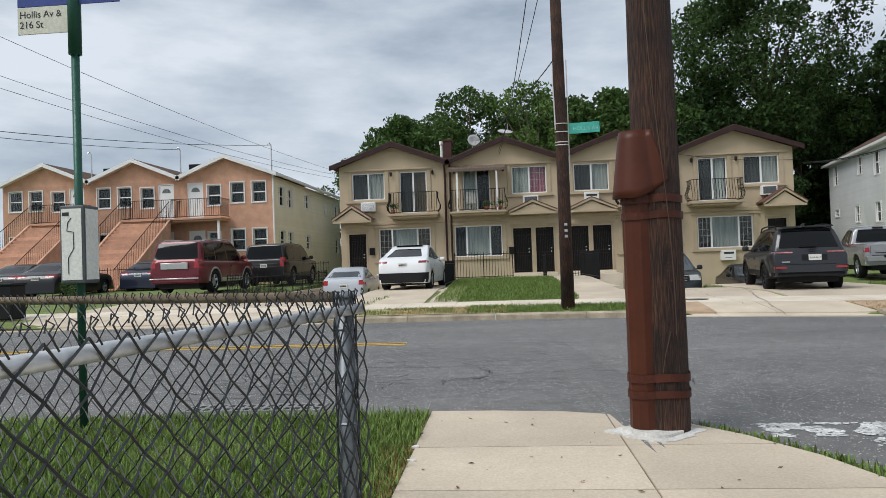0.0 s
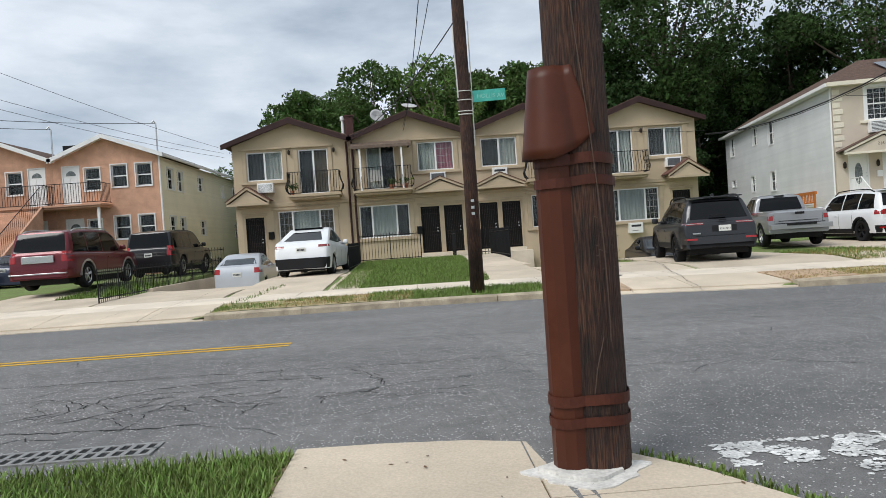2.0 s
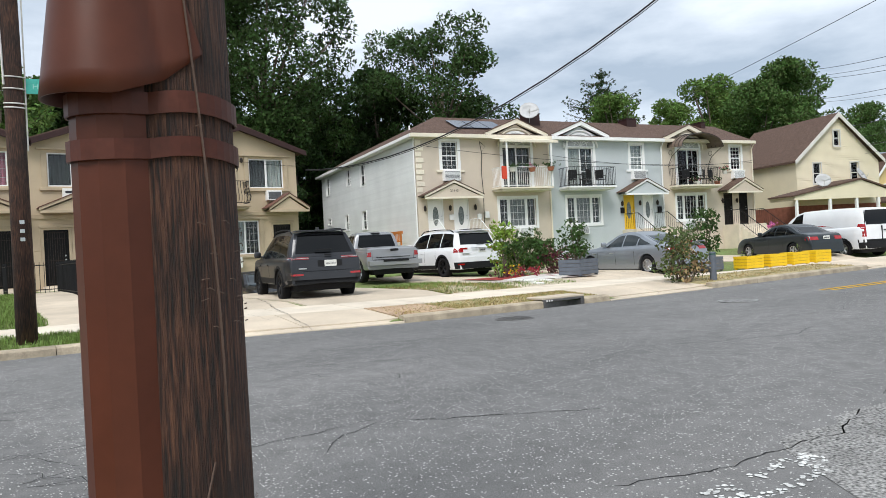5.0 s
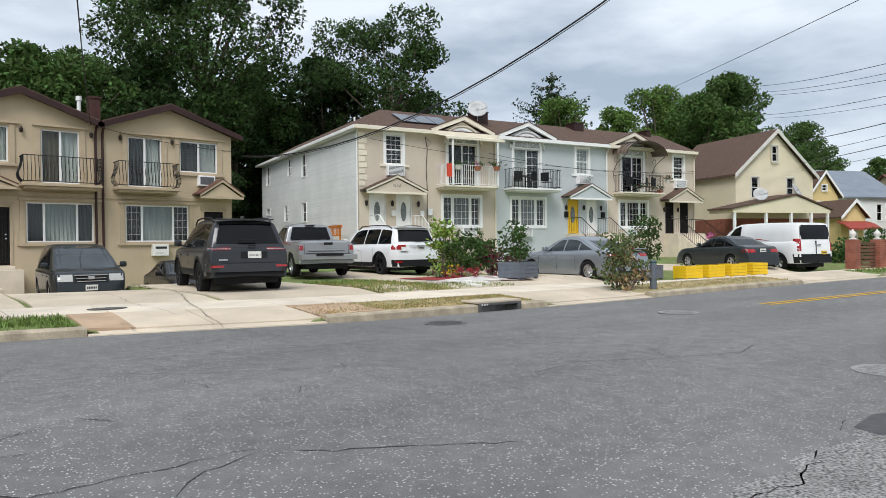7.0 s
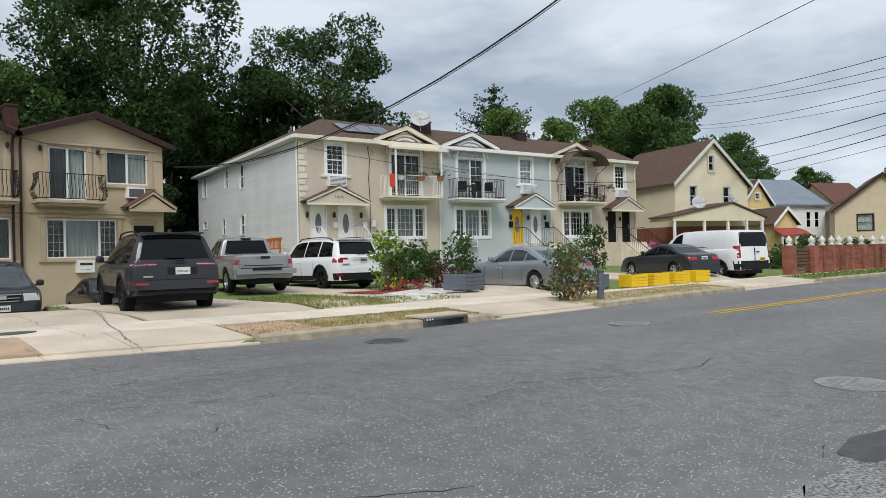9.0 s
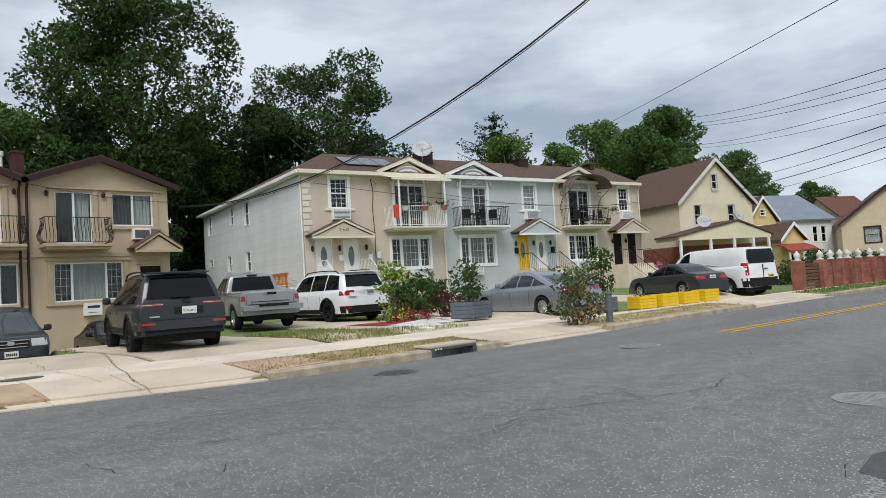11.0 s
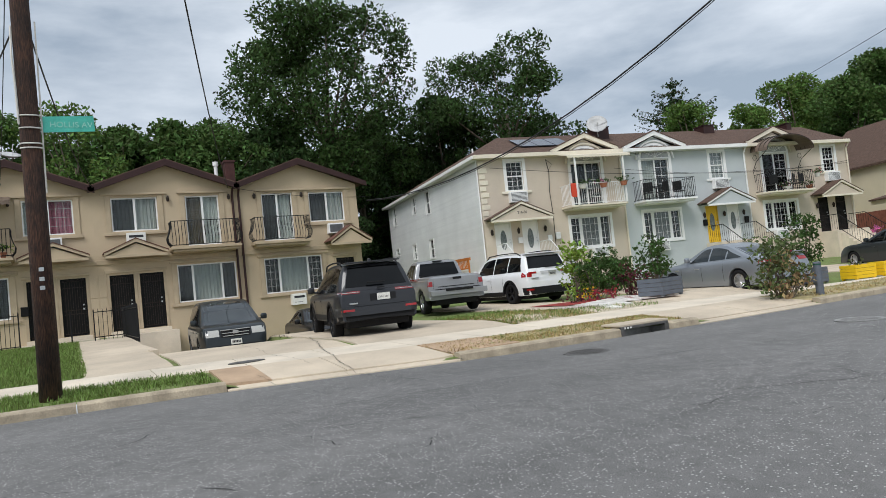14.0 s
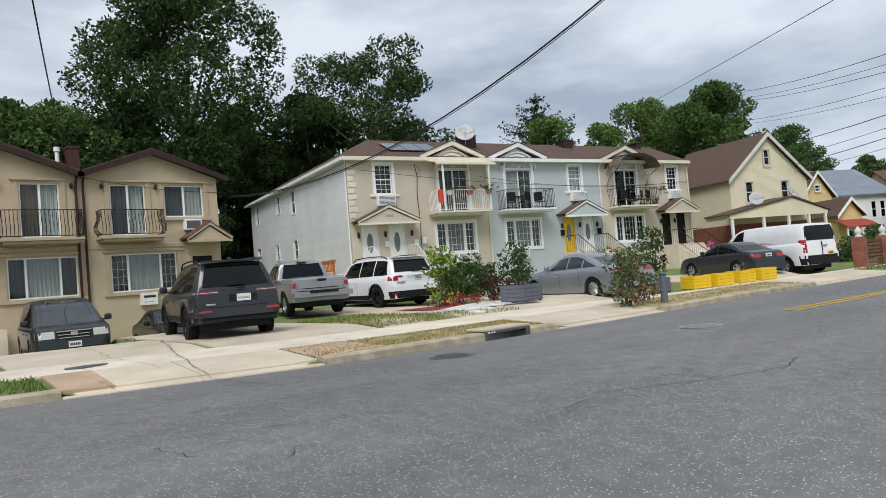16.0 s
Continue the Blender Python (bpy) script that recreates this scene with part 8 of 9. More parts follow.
class CarShell:
    """The skin of a car body: cross sections along its length, under a side outline (y, z of the crest)."""

    def __init__(self, outline, belt, half, clear, axles, arch, wheel_r, lean, nose_in=0.15, tail_in=0.13):
        pts = outline
        for _ in range(2):
            cut = [pts[0]]
            for (a, b), (c, d) in zip(pts, pts[1:]):
                cut += [(a * 0.75 + c * 0.25, b * 0.75 + d * 0.25), (a * 0.25 + c * 0.75, b * 0.25 + d * 0.75)]
            pts = cut + [pts[-1]]
        self.ys, self.zs = [pts[0][0]], [pts[0][1]]
        for y, z in pts[1:]:
            self.ys.append(max(y, self.ys[-1] + 0.003))
            self.zs.append(z)
        self.belt_line, self.half, self.clear, self.axles, self.arch, self.wheel_r, self.lean = belt, half, clear, axles, arch, wheel_r, lean
        self.nose_in, self.tail_in, self.length = nose_in, tail_in, self.ys[-1]

    def crest(self, y):
        return float(np.interp(y, self.ys, self.zs))

    def belt(self, y):
        (y0, z0), (y3, z3) = self.belt_line
        return z0 + (z3 - z0) * min(1, max(0, (y - y0) / (y3 - y0)))

    def section(self, y):
        """Half widths and heights from the sill up to the crest."""
        zt, gc = self.crest(y), self.clear
        w = self.half * (1 - self.tail_in * (1 - min(1, max(0, y) / 0.5)) ** 2 - self.nose_in * (1 - min(1, max(0, self.length - y) / 0.9)) ** 2)
        zs = max(gc + 0.04, min(self.belt(y), zt - 0.025))
        g, b = max(0.01, zt - zs), gc
        for a in self.axles:
            if abs(y - a) < self.arch:
                b = max(b, min(zs - 0.05, self.wheel_r + math.sqrt(self.arch ** 2 - (y - a) ** 2)))
        h = zs - gc
        xb = 0.925 * w
        zr = zt - min(0.085, 0.4 * g)
        xr = max(xb - self.lean * (zr - zs), 0.3 * w)
        prof = [(0.80 * w, b), (0.945 * w, b), (0.965 * w, gc + 0.08 * h), (0.985 * w, gc + 0.28 * h), (0.997 * w, gc + 0.5 * h), (w, gc + 0.68 * h), (0.99 * w, gc + 0.85 * h), (0.968 * w, gc + 0.96 * h), (0.94 * w, zs), (xb, zs + 0.01 * min(1, g)),
                ((xb + xr) / 2 + 0.02 * min(1, g / 0.5), (zs + zr) / 2), (xr, zr), (xr - 0.045, zt - 0.35 * (zt - zr)), (xr * 0.72, zt - 0.10 * (zt - zr)), (xr * 0.36, zt - 0.02 * (zt - zr)), (0, zt)]
        out, last = [], b
        for x, z in prof:
            last = max(z, last + 0.0004)
            out.append((x, last))
        return out

    def half_at(self, y, z):
        s = self.section(y)
        if z > s[-1][1] or z < s[0][1]:
            return -1.0
        return float(np.interp(z, [p[1] for p in s], [p[0] for p in s]))

    def touch(self, view, a, b):
        """Where a line of sight from behind, before, the sides or above meets the skin."""
        if view in ("left", "right"):
            x = max(self.half_at(a, b), 0.2)
            return (-x if view == "left" else x, a, b)
        if view == "top":
            s = self.section(b)
            return (a, b, float(np.interp(-abs(a), [-p[0] for p in s[8:]], [p[1] for p in s[8:]])))
        low = b < self.wheel_r + self.arch + 0.02
        if view == "rear":
            lo, hi = self.ys[0] - 0.02, min(self.axles) - self.arch - 0.01 if low else self.length * 0.5
        else:
            lo, hi = self.length + 0.02, max(self.axles) + self.arch + 0.01 if low else self.length * 0.5
        for _ in range(13):
            m = (lo + hi) / 2
            if self.ys[0] <= m <= self.length and self.half_at(m, b) >= abs(a):
                hi = m
            else:
                lo = m
        return (a, hi, b)

    def mesh(self):
        stations = set(self.ys)
        for a in self.axles:
            for k in range(15):
                stations.add(a + self.arch * math.cos(math.pi * k / 14) * 0.9995)
            stations |= {a + self.arch * 1.002, a - self.arch * 1.002}
        stations |= {self.length * k / 24 for k in range(2, 23)}
        keep = []
        for y in sorted(stations):
            if self.ys[0] <= y <= self.length and (not keep or y - keep[-1] > 0.0015):
                keep.append(y)
        rows = []
        for y in keep:
            s = self.section(y)
            rows.append([(0, y, self.clear + 0.02)] + [(x, y, z) for x, z in s] + [(-x, y, z) for x, z in s[-2::-1]])
        bm = bmesh.new()
        loft(bm, rows)
        bmesh.ops.recalc_face_normals(bm, faces=bm.faces)
        sharp(bm, 0.62)
        return bm

    def panel(self, view, at, n=6, m=4, off=0.004, thick=0.012):
        """A thin panel lying on the skin; at(s, t) gives its place in the view for s, t from 0 to 1."""
        d = Vector({"rear": (0, -1, 0), "front": (0, 1, 0), "left": (-1, 0, 0), "right": (1, 0, 0), "top": (0, 0, 1)}[view])
        bm = bmesh.new()
        sheet(bm, [[Vector(self.touch(view, *at(i / n, j / m))) + d * off for i in range(n + 1)] for j in range(m + 1)])
        e = bmesh.ops.extrude_face_region(bm, geom=bm.faces[:])
        bmesh.ops.translate(bm, verts=[g for g in e["geom"] if isinstance(g, bmesh.types.BMVert)], vec=-d * thick)
        bmesh.ops.recalc_face_normals(bm, faces=bm.faces)
        sharp(bm, 0.7)
        return bm


def quad_at(c00, c10, c11, c01):
    def f(s, t):
        return ((c00[0] * (1 - s) + c10[0] * s) * (1 - t) + (c01[0] * (1 - s) + c11[0] * s) * t, (c00[1] * (1 - s) + c10[1] * s) * (1 - t) + (c01[1] * (1 - s) + c11[1] * s) * t)
    return f


def rect_at(a0, a1, b0, b1):
    return quad_at((a0, b0), (a1, b0), (a1, b1), (a0, b1))


def wrapped(shell, at, reach=0.32):
    """Keeps a rear panel from running further round the corner than reach."""
    def f(s, t):
        a, b = at(s, t)
        lim = shell.half_at(reach, b) - 0.004
        return (max(-lim, min(lim, a)) if lim > 0.2 else a, b)
    return f


def vehicle(name, m, label, body, top, roof, axles, width, wheel_r, colour, opts):
    """body: the hull's side line (y, z) from the rear bumper over the deck to the front bumper. top: cabin base rear, roof rear, roof front, cabin base front as (y, z).
    roof: half widths of the cabin at the belt and at the roof."""
    car = thing(name, m, label, opts.get("category", "car"), "parked vehicles")
    gc = opts.get("clear", 0.28)
    hw = width / 2
    arch = wheel_r * 1.14
    (y0, z0), (y1, z1), (y2, z2), (y3, z3) = top
    wb, wr = roof
    crown_z = opts.get("crown", 0.05)
    rear = [p for p in body if p[0] <= y0 and p[0] < 0.5 * body[-1][0]]
    front = [p for p in body if p[0] > y3 - 0.02 and p[0] > 0.5 * body[-1][0]]
    soft_roof = [(y1 - 0.06 * (y1 - y0), z1 - 0.10 * (z1 - z0)), (y1 + 0.04, z1), (y1 + 0.3 * (y2 - y1), max(z1, z2) + crown_z * 0.8), (y1 + 0.7 * (y2 - y1), max(z1, z2) + crown_z), (y2, z2)]
    line = rear + [(y0, z0)] + soft_roof + [(y3, z3)] + front
    L = max(p[0] for p in line)
    line = [p for k, p in enumerate(line) if k == 0 or p[0] >= line[k - 1][0] - 0.3]
    while line[-1][0] < L:
        line.pop()
    line += [(L + 0.004, max(gc + 0.12, line[-1][1] - 0.1))]
    shell = CarShell(line, ((y0, z0 - 0.015), (y3, z3 - 0.03)), hw, gc, axles, arch, wheel_r, opts.get("lean", max(0.12, (0.925 * hw - wr) / max(0.3, z2 - z3) * 0.9)))
    hull = part("body", shell.mesh(), colour, car, "", True)
    g = opts.get("glass", CAR_GLASS)
    zr0, zr1, xa, xb = opts.get("back_light", (z0 + 0.07, z1 - 0.07, wb - 0.13, wr - 0.08))
    part("rear_window", shell.panel("rear", quad_at((-xa, zr0), (xa, zr0), (xb, zr1), (-xb, zr1)), 10, 6), g, car, "tinted rear window", True)
    part("windscreen", shell.panel("front", quad_at((-(wb - 0.12), z3 + 0.05), (wb - 0.12, z3 + 0.05), (wr - 0.07, z2 - 0.04), (-(wr - 0.07), z2 - 0.04)), 10, 6), opts.get("front_glass", CLEAR_GLASS), car, "windscreen", True)
    # side windows between slanting pillars
    a0, a1, b0, b1 = y0 + opts.get("tail_gap", 0.30), y3 - 0.42, y1 + 0.16, y2 - 0.02
    cuts = opts.get("pillars", (0.30, 0.62))
    lines = [(a0, b0)] + [(a0 + (a1 - a0) * c, a0 + (a1 - a0) * c - 0.05) for c in cuts] + [(a1, b1)]
    for sx in (-1, 1):
        view = "left" if sx < 0 else "right"
        for k, ((p0, q0), (p1, q1)) in enumerate(zip(lines, lines[1:])):
            if k in opts.get("blind", ()):
                continue
            e0, e1 = 0.0 if k == 0 else 0.03, 0.0 if k == len(lines) - 2 else 0.03

            def spot(s, t, p0=p0 + e0, p1=p1 - e1, q0=q0 + e0, q1=q1 - e1):
                lo, hi = p0 + (p1 - p0) * s, q0 + (q1 - q0) * s
                zb, zt = shell.belt(lo) + 0.045, shell.crest(hi) - 0.115
                return (lo + (hi - lo) * t, zb + (max(zt, zb + 0.02) - zb) * t)
            part("side_window", shell.panel(view, spot, 6, 4), g if k < len(lines) - 2 else opts.get("side_front", g), car, "", True)
        for y in axles:
            wheel(car, sx * (hw - 0.14), y, wheel_r, 0.24, opts.get("rim", RIM_SILVER), opts.get("spokes", 5))
        # mirror
        bm = bmesh.new()
        my, mz = y3 - 0.50, z3 + 0.05
        p, q = sorted((sx * (wb + 0.06), sx * (wb + 0.25)))
        box(bm, p, q, my, my + 0.12, mz, mz + 0.17, 0.045)
        p, q = sorted((sx * (wb - 0.06), sx * (wb + 0.07)))
        box(bm, p, q, my + 0.02, my + 0.08, mz, mz + 0.05)
        part("mirror", bm, opts.get("mirror", colour), car, "", True)
        # door seams, handles and a crease under the belt
        for k, y in enumerate(opts.get("seams", ())):
            part("door_seam", shell.panel(view, rect_at(y - 0.006, y + 0.006, gc + 0.16, shell.belt(y) - 0.01), 1, 8, 0.0015), TRIM_BLACK, hull)
            if k:
                bm = bmesh.new()
                hx = shell.half_at(y + 0.16, z3 - 0.17)
                p, q = sorted((sx * (hx - 0.01), sx * (hx + 0.025)))
                box(bm, p, q, y + 0.08, y + 0.27, z3 - 0.19, z3 - 0.155, 0.008)
                part("door_handle", bm, opts.get("handle", colour), hull)
        if opts.get("belt_trim"):
            part("belt_trim", shell.panel(view, lambda s, t: (a0 + (a1 + 0.1 - a0) * s, shell.belt(a0 + (a1 + 0.1 - a0) * s) + 0.012 + 0.022 * t), 10, 1, 0.006), opts["belt_trim"], hull)
        if opts.get("rails"):
            bm = bmesh.new()
            xr = sx * (wr - 0.03)
            ra, rb = y1 + 0.25, y2 - 0.1
            tube(bm, [(xr, ra, shell.crest(ra) - 0.05)] + [(xr, ra + (rb - ra) * k, shell.crest(ra + (rb - ra) * k) + 0.025) for k in (0.1, 0.3, 0.5, 0.7, 0.9)] + [(xr, rb, shell.crest(rb) - 0.05)], 0.02, 6)
            part("roof_rail", bm, opts["rails"], car)
        # sill cladding
        if opts.get("cladding"):
            part("sill", shell.panel(view, rect_at(axles[0] + arch + 0.02, axles[1] - arch - 0.02, gc + 0.01, gc + 0.17), 6, 2, 0.008), opts["cladding"], car)
            for y in axles:
                bm = bmesh.new()
                pts = [(y + q * math.cos(t), wheel_r + q * math.sin(t)) for q, ts in ((arch + 0.06, range(0, 13)), (arch - 0.01, range(12, -1, -1))) for t in (math.pi * k / 12 for k in ts)]
                prism(bm, pts, "x", sx * (hw - 0.08), sx * (hw + 0.006))
                part("arch_trim", bm, opts["cladding"], car)
    # rear: bumper, lamps, plate
    for z_a, z_b, deep, mt in opts.get("bumpers", (opts["rear_bumper"],) if opts.get("rear_bumper") else ()):
        part("rear_bumper", shell.panel("rear", wrapped(shell, rect_at(-hw, hw, z_a, z_b)), 18, 2, deep, 0.06), mt, car, "dark rear bumper" if mt is TRIM_BLACK else "", True)
    for x0, x1, za, zb, yy, mt in opts.get("lamps", ()):
        for sx in (-1, 1):
            part("tail_lamp", shell.panel("rear", wrapped(shell, quad_at((sx * x0, za), (sx * x1, za), (sx * x1, zb), (sx * x0, zb))), 8, 2, 0.01 - min(0, yy) * 0.6, 0.02), mt, car, "red tail lamp", True)
    for view, a0_, a1_, b0_, b1_, mt, nm, lab in opts.get("skins", ()):
        part(nm, shell.panel(view, rect_at(a0_, a1_, b0_, b1_), 6, 3, 0.007), mt, car, lab, True)
    for b in opts.get("boxes", ()):
        nm, x0, x1, ya, yb, za, zb, mt, lab = b
        bm = bmesh.new()
        box(bm, x0, x1, ya, yb, za, zb, min(0.012, (x1 - x0) / 5, abs(yb - ya) / 5, (zb - za) / 5))
        part(nm, bm, mt, car, lab)
    pl = opts.get("plate")
    if pl:
        x, y, z, mt = pl
        back = y < L / 2
        y = shell.touch("rear" if back else "front", x, z)[1] + (-0.014 if back else 0.014)
        bm = bmesh.new()
        box(bm, x - 0.155, x + 0.155, y - 0.012, y + 0.012, z - 0.078, z + 0.078, 0.004)
        plate = part("number_plate", bm, mt, car, "white number plate" if mt is PLATE else "gold number plate")
        if opts.get("plate_text"):
            sign_text(opts["plate_text"], pose(x - 0.13 if back else x + 0.13, y - 0.014 if back else y + 0.014, z - 0.03, 90, 0, 0 if back else 180), 0.06, INK, plate)
        else:
            for k in range(6):
                bm = bmesh.new()
                box(bm, x - 0.12 + 0.042 * k, x - 0.09 + 0.042 * k, y - 0.0155 if back else y + 0.011, y - 0.011 if back else y + 0.0155, z - 0.035, z + 0.03)
                part("lettering", bm, INK, plate)
    # dark floor so that no daylight shows beneath the hull
    bm = bmesh.new()
    box(bm, -hw + 0.24, hw - 0.24, 0.30, L - 0.35, max(0.17, gc - 0.17), gc + 0.3, 0.03)
    for y in axles:
        tube(bm, [(-hw + 0.25, y, wheel_r), (hw - 0.25, y, wheel_r)], 0.06, 8)
    part("chassis", bm, TRIM_BLACK, car)
    return car


def suv_body(L, belt, hood, nose=0.72):
    return [(0.0, 0.34), (0.01, 0.50), (0.02, 0.70), (0.04, 0.86), (0.07, belt - 0.04), (0.12, belt), (L * 0.72, belt + 0.01), (L * 0.745, belt - 0.01), (L * 0.9, hood), (L - 0.16, hood - 0.09), (L - 0.03, nose), (L, 0.52), (L - 0.06, 0.36), (L - 0.16, 0.28)]


def sedan_body(L, belt, deck, hood):
    return [(0.0, 0.28), (0.01, 0.50), (0.03, 0.66), (0.08, 0.80), (0.14, deck - 0.13), (0.24, deck - 0.05), (0.5, deck - 0.01), (0.95, belt), (L * 0.66, belt - 0.02), (L * 0.70, belt - 0.04), (L * 0.88, hood), (L - 0.2, hood - 0.12), (L - 0.03, 0.58), (L, 0.42), (L - 0.08, 0.28), (L - 0.2, 0.22)]


def at(x, y, heading, z=None):
    return pose(x, y, on_lot(x, y) if z is None else z, 0, 0, -heading)


# dark grey SUV seen from behind
suv = vehicle("suv", at(9.50, 19.45, 10, 0.25), "dark grey SUV with black wheels parked nose-in", suv_body(5.18, 1.12, 1.12, 0.8), ((0.12, 1.10), (0.42, 1.74), (3.05, 1.78), (4.0, 1.10)), (0.90, 0.71), (1.12, 4.2), 1.98, 0.40, P_GREY,
    {"category": "SUV", "clear": 0.42, "rim": RIM_BLACK, "rails": TRIM_BLACK, "cladding": TRIM_BLACK, "lean": 0.36, "back_light": (1.19, 1.66, 0.73, 0.60), "bumpers": ((0.36, 0.54, 0.03, TRIM_BLACK), (0.54, 0.73, 0.085, P_GREY)), "skins": (("rear", -0.62, 0.62, 0.742, 0.752, TRIM_BLACK, "tailgate_gap", ""), ("rear", -0.2, 0.42, 0.85, 1.01, TRIM_BLACK, "plate_recess", "")), "seams": (1.55, 2.35, 3.45), "front_glass": CAR_GLASS,
     "lamps": ((0.42, 0.99, 1.045, 1.105, 0.0, LAMP_DARK_RED), (0.42, 0.97, 1.07, 1.08, -0.01, LAMP_CLEAR), (0.60, 0.90, 0.645, 0.695, -0.135, LAMP_RED)), "plate": (0.12, -0.02, 0.93, PLATE), "plate_text": "KMX-3817",
     "boxes": (("spoiler", -0.66, 0.66, 0.3, 0.6, 1.755, 1.785, P_GREY, ""), ("wiper", -0.22, 0.2, 0.085, 0.12, 1.26, 1.29, TRIM_BLACK, ""), ("badge", -0.70, -0.50, 0.005, 0.06, 0.80, 0.835, CHROME, "small bright badge"), ("badge", -0.02, 0.16, 0.03, 0.07, 1.13, 1.16, TRIM_BLACK, ""), ("antenna_fin", -0.03, 0.03, 0.62, 0.8, 1.78, 1.86, P_GREY, "")), "round": 0.13})

# silver pickup
pick = vehicle("pickup_truck", at(13.95, 23.5, 12, 0.36), "silver pickup truck with its tailgate closed", [(0.20, 0.55), (0.10, 0.60), (0.08, 0.72), (0.06, 1.22), (1.95, 1.22), (1.97, 1.12), (3.75, 1.12), (3.85, 1.10), (4.9, 1.06), (5.25, 0.96), (5.36, 0.7), (5.36, 0.5), (5.2, 0.42)], ((1.98, 1.12), (2.12, 1.74), (3.1, 1.74), (3.9, 1.10)), (0.86, 0.68), (1.15, 4.4), 1.90, 0.39, P_SILVER,
    # the black crease strip paints shade below the raised silver crease
    {"category": "pickup truck", "clear": 0.44, "seams": (2.0, 2.5, 3.3), "lamps": ((0.77, 0.99, 0.88, 1.17, 0.0, LAMP_RED),), "skins": (("rear", -0.74, -0.732, 0.78, 1.2, TRIM_BLACK, "tailgate_gap", ""), ("rear", 0.732, 0.74, 0.78, 1.2, TRIM_BLACK, "tailgate_gap", ""), ("rear", -0.6, 0.6, 0.84, 0.86, TRIM_BLACK, "tailgate_crease", "")),
     "plate": (0.0, -0.10, 0.66, PLATE), "boxes": (("rear_bumper", -0.93, 0.93, -0.1, 0.12, 0.58, 0.74, P_SILVER, "silver rear bumper"), ("bumper_step", -0.45, 0.45, -0.13, -0.09, 0.7, 0.77, TRIM_BLACK, ""), ("tailgate_handle", -0.14, 0.14, 0.03, 0.07, 1.05, 1.13, TRIM_BLACK, "black tailgate handle"), ("tailgate_crease", -0.6, 0.6, 0.045, 0.075, 0.86, 0.90, P_SILVER, ""), ("tailgate_gap", -0.75, 0.75, 0.035, 0.07, 0.76, 0.785, TRIM_BLACK, ""), ("brake_lamp", -0.16, 0.16, 2.06, 2.16, 1.71, 1.745, TRIM_BLACK, ""))})

# white SUV
vehicle("suv", at(17.7, 23.7, 2, 0.30), "white SUV with black lower trim parked nose-in", suv_body(4.95, 1.12, 1.05, 0.75), ((0.08, 1.10), (0.34, 1.70), (3.0, 1.74), (3.75, 1.10)), (0.91, 0.74), (1.05, 3.87), 2.0, 0.38, P_WHITE,
    {"category": "SUV", "clear": 0.30, "rim": RIM_BLACK, "rails": TRIM_BLACK, "cladding": TRIM_BLACK, "bumpers": ((0.32, 0.56, 0.05, TRIM_BLACK), (0.56, 0.74, 0.04, P_WHITE)), "back_light": (1.20, 1.62, 0.76, 0.66), "seams": (1.5, 2.3, 3.4),
     "lean": 0.33, "lamps": ((0.50, 0.99, 1.02, 1.085, 0.0, LAMP_RED), (0.70, 0.99, 0.92, 1.02, 0.0, LAMP_RED), (0.72, 0.92, 0.46, 0.51, -0.09, LAMP_RED)), "plate": (0.15, -0.02, 0.98, PLATE), "boxes": (("chrome_strip", -0.35, 0.6, -0.005, 0.03, 1.06, 1.08, CHROME, ""), ("spoiler", -0.74, 0.74, 0.2, 0.5, 1.7, 1.735, P_WHITE, ""), ("wiper", -0.1, 0.3, 0.07, 0.1, 1.22, 1.25, TRIM_BLACK, ""), ("badge", -0.75, -0.45, -0.0, 0.03, 0.85, 0.88, CHROME, "")), "round": 0.09})

# silver sedan
vehicle("sedan", at(21.42, 17.31, 6), "silver sedan with dark alloy wheels on a drive", sedan_body(4.9, 0.98, 1.02, 0.92), ((0.62, 1.0), (1.55, 1.42), (2.6, 1.44), (3.5, 0.94)), (0.82, 0.62), (1.08, 3.86), 1.86, 0.335, P_BLUE_SILVER,
    {"clear": 0.2, "rim": RIM_SILVER, "spokes": 10, "seams": (1.65, 2.55, 3.45), "front_glass": CLEAR_GLASS, "glass": CLEAR_GLASS, "round": 0.11, "lamps": ((0.45, 0.92, 0.80, 0.91, 0.0, LAMP_RED),), "plate": (0, -0.01, 0.72, PLATE), "handle": CHROME,
     "boxes": (("spoiler", -0.7, 0.7, 0.05, 0.25, 1.035, 1.06, P_BLUE_SILVER, ""), ("exhaust_trim", -0.8, 0.8, -0.02, 0.1, 0.27, 0.34, TRIM_BLACK, ""))})

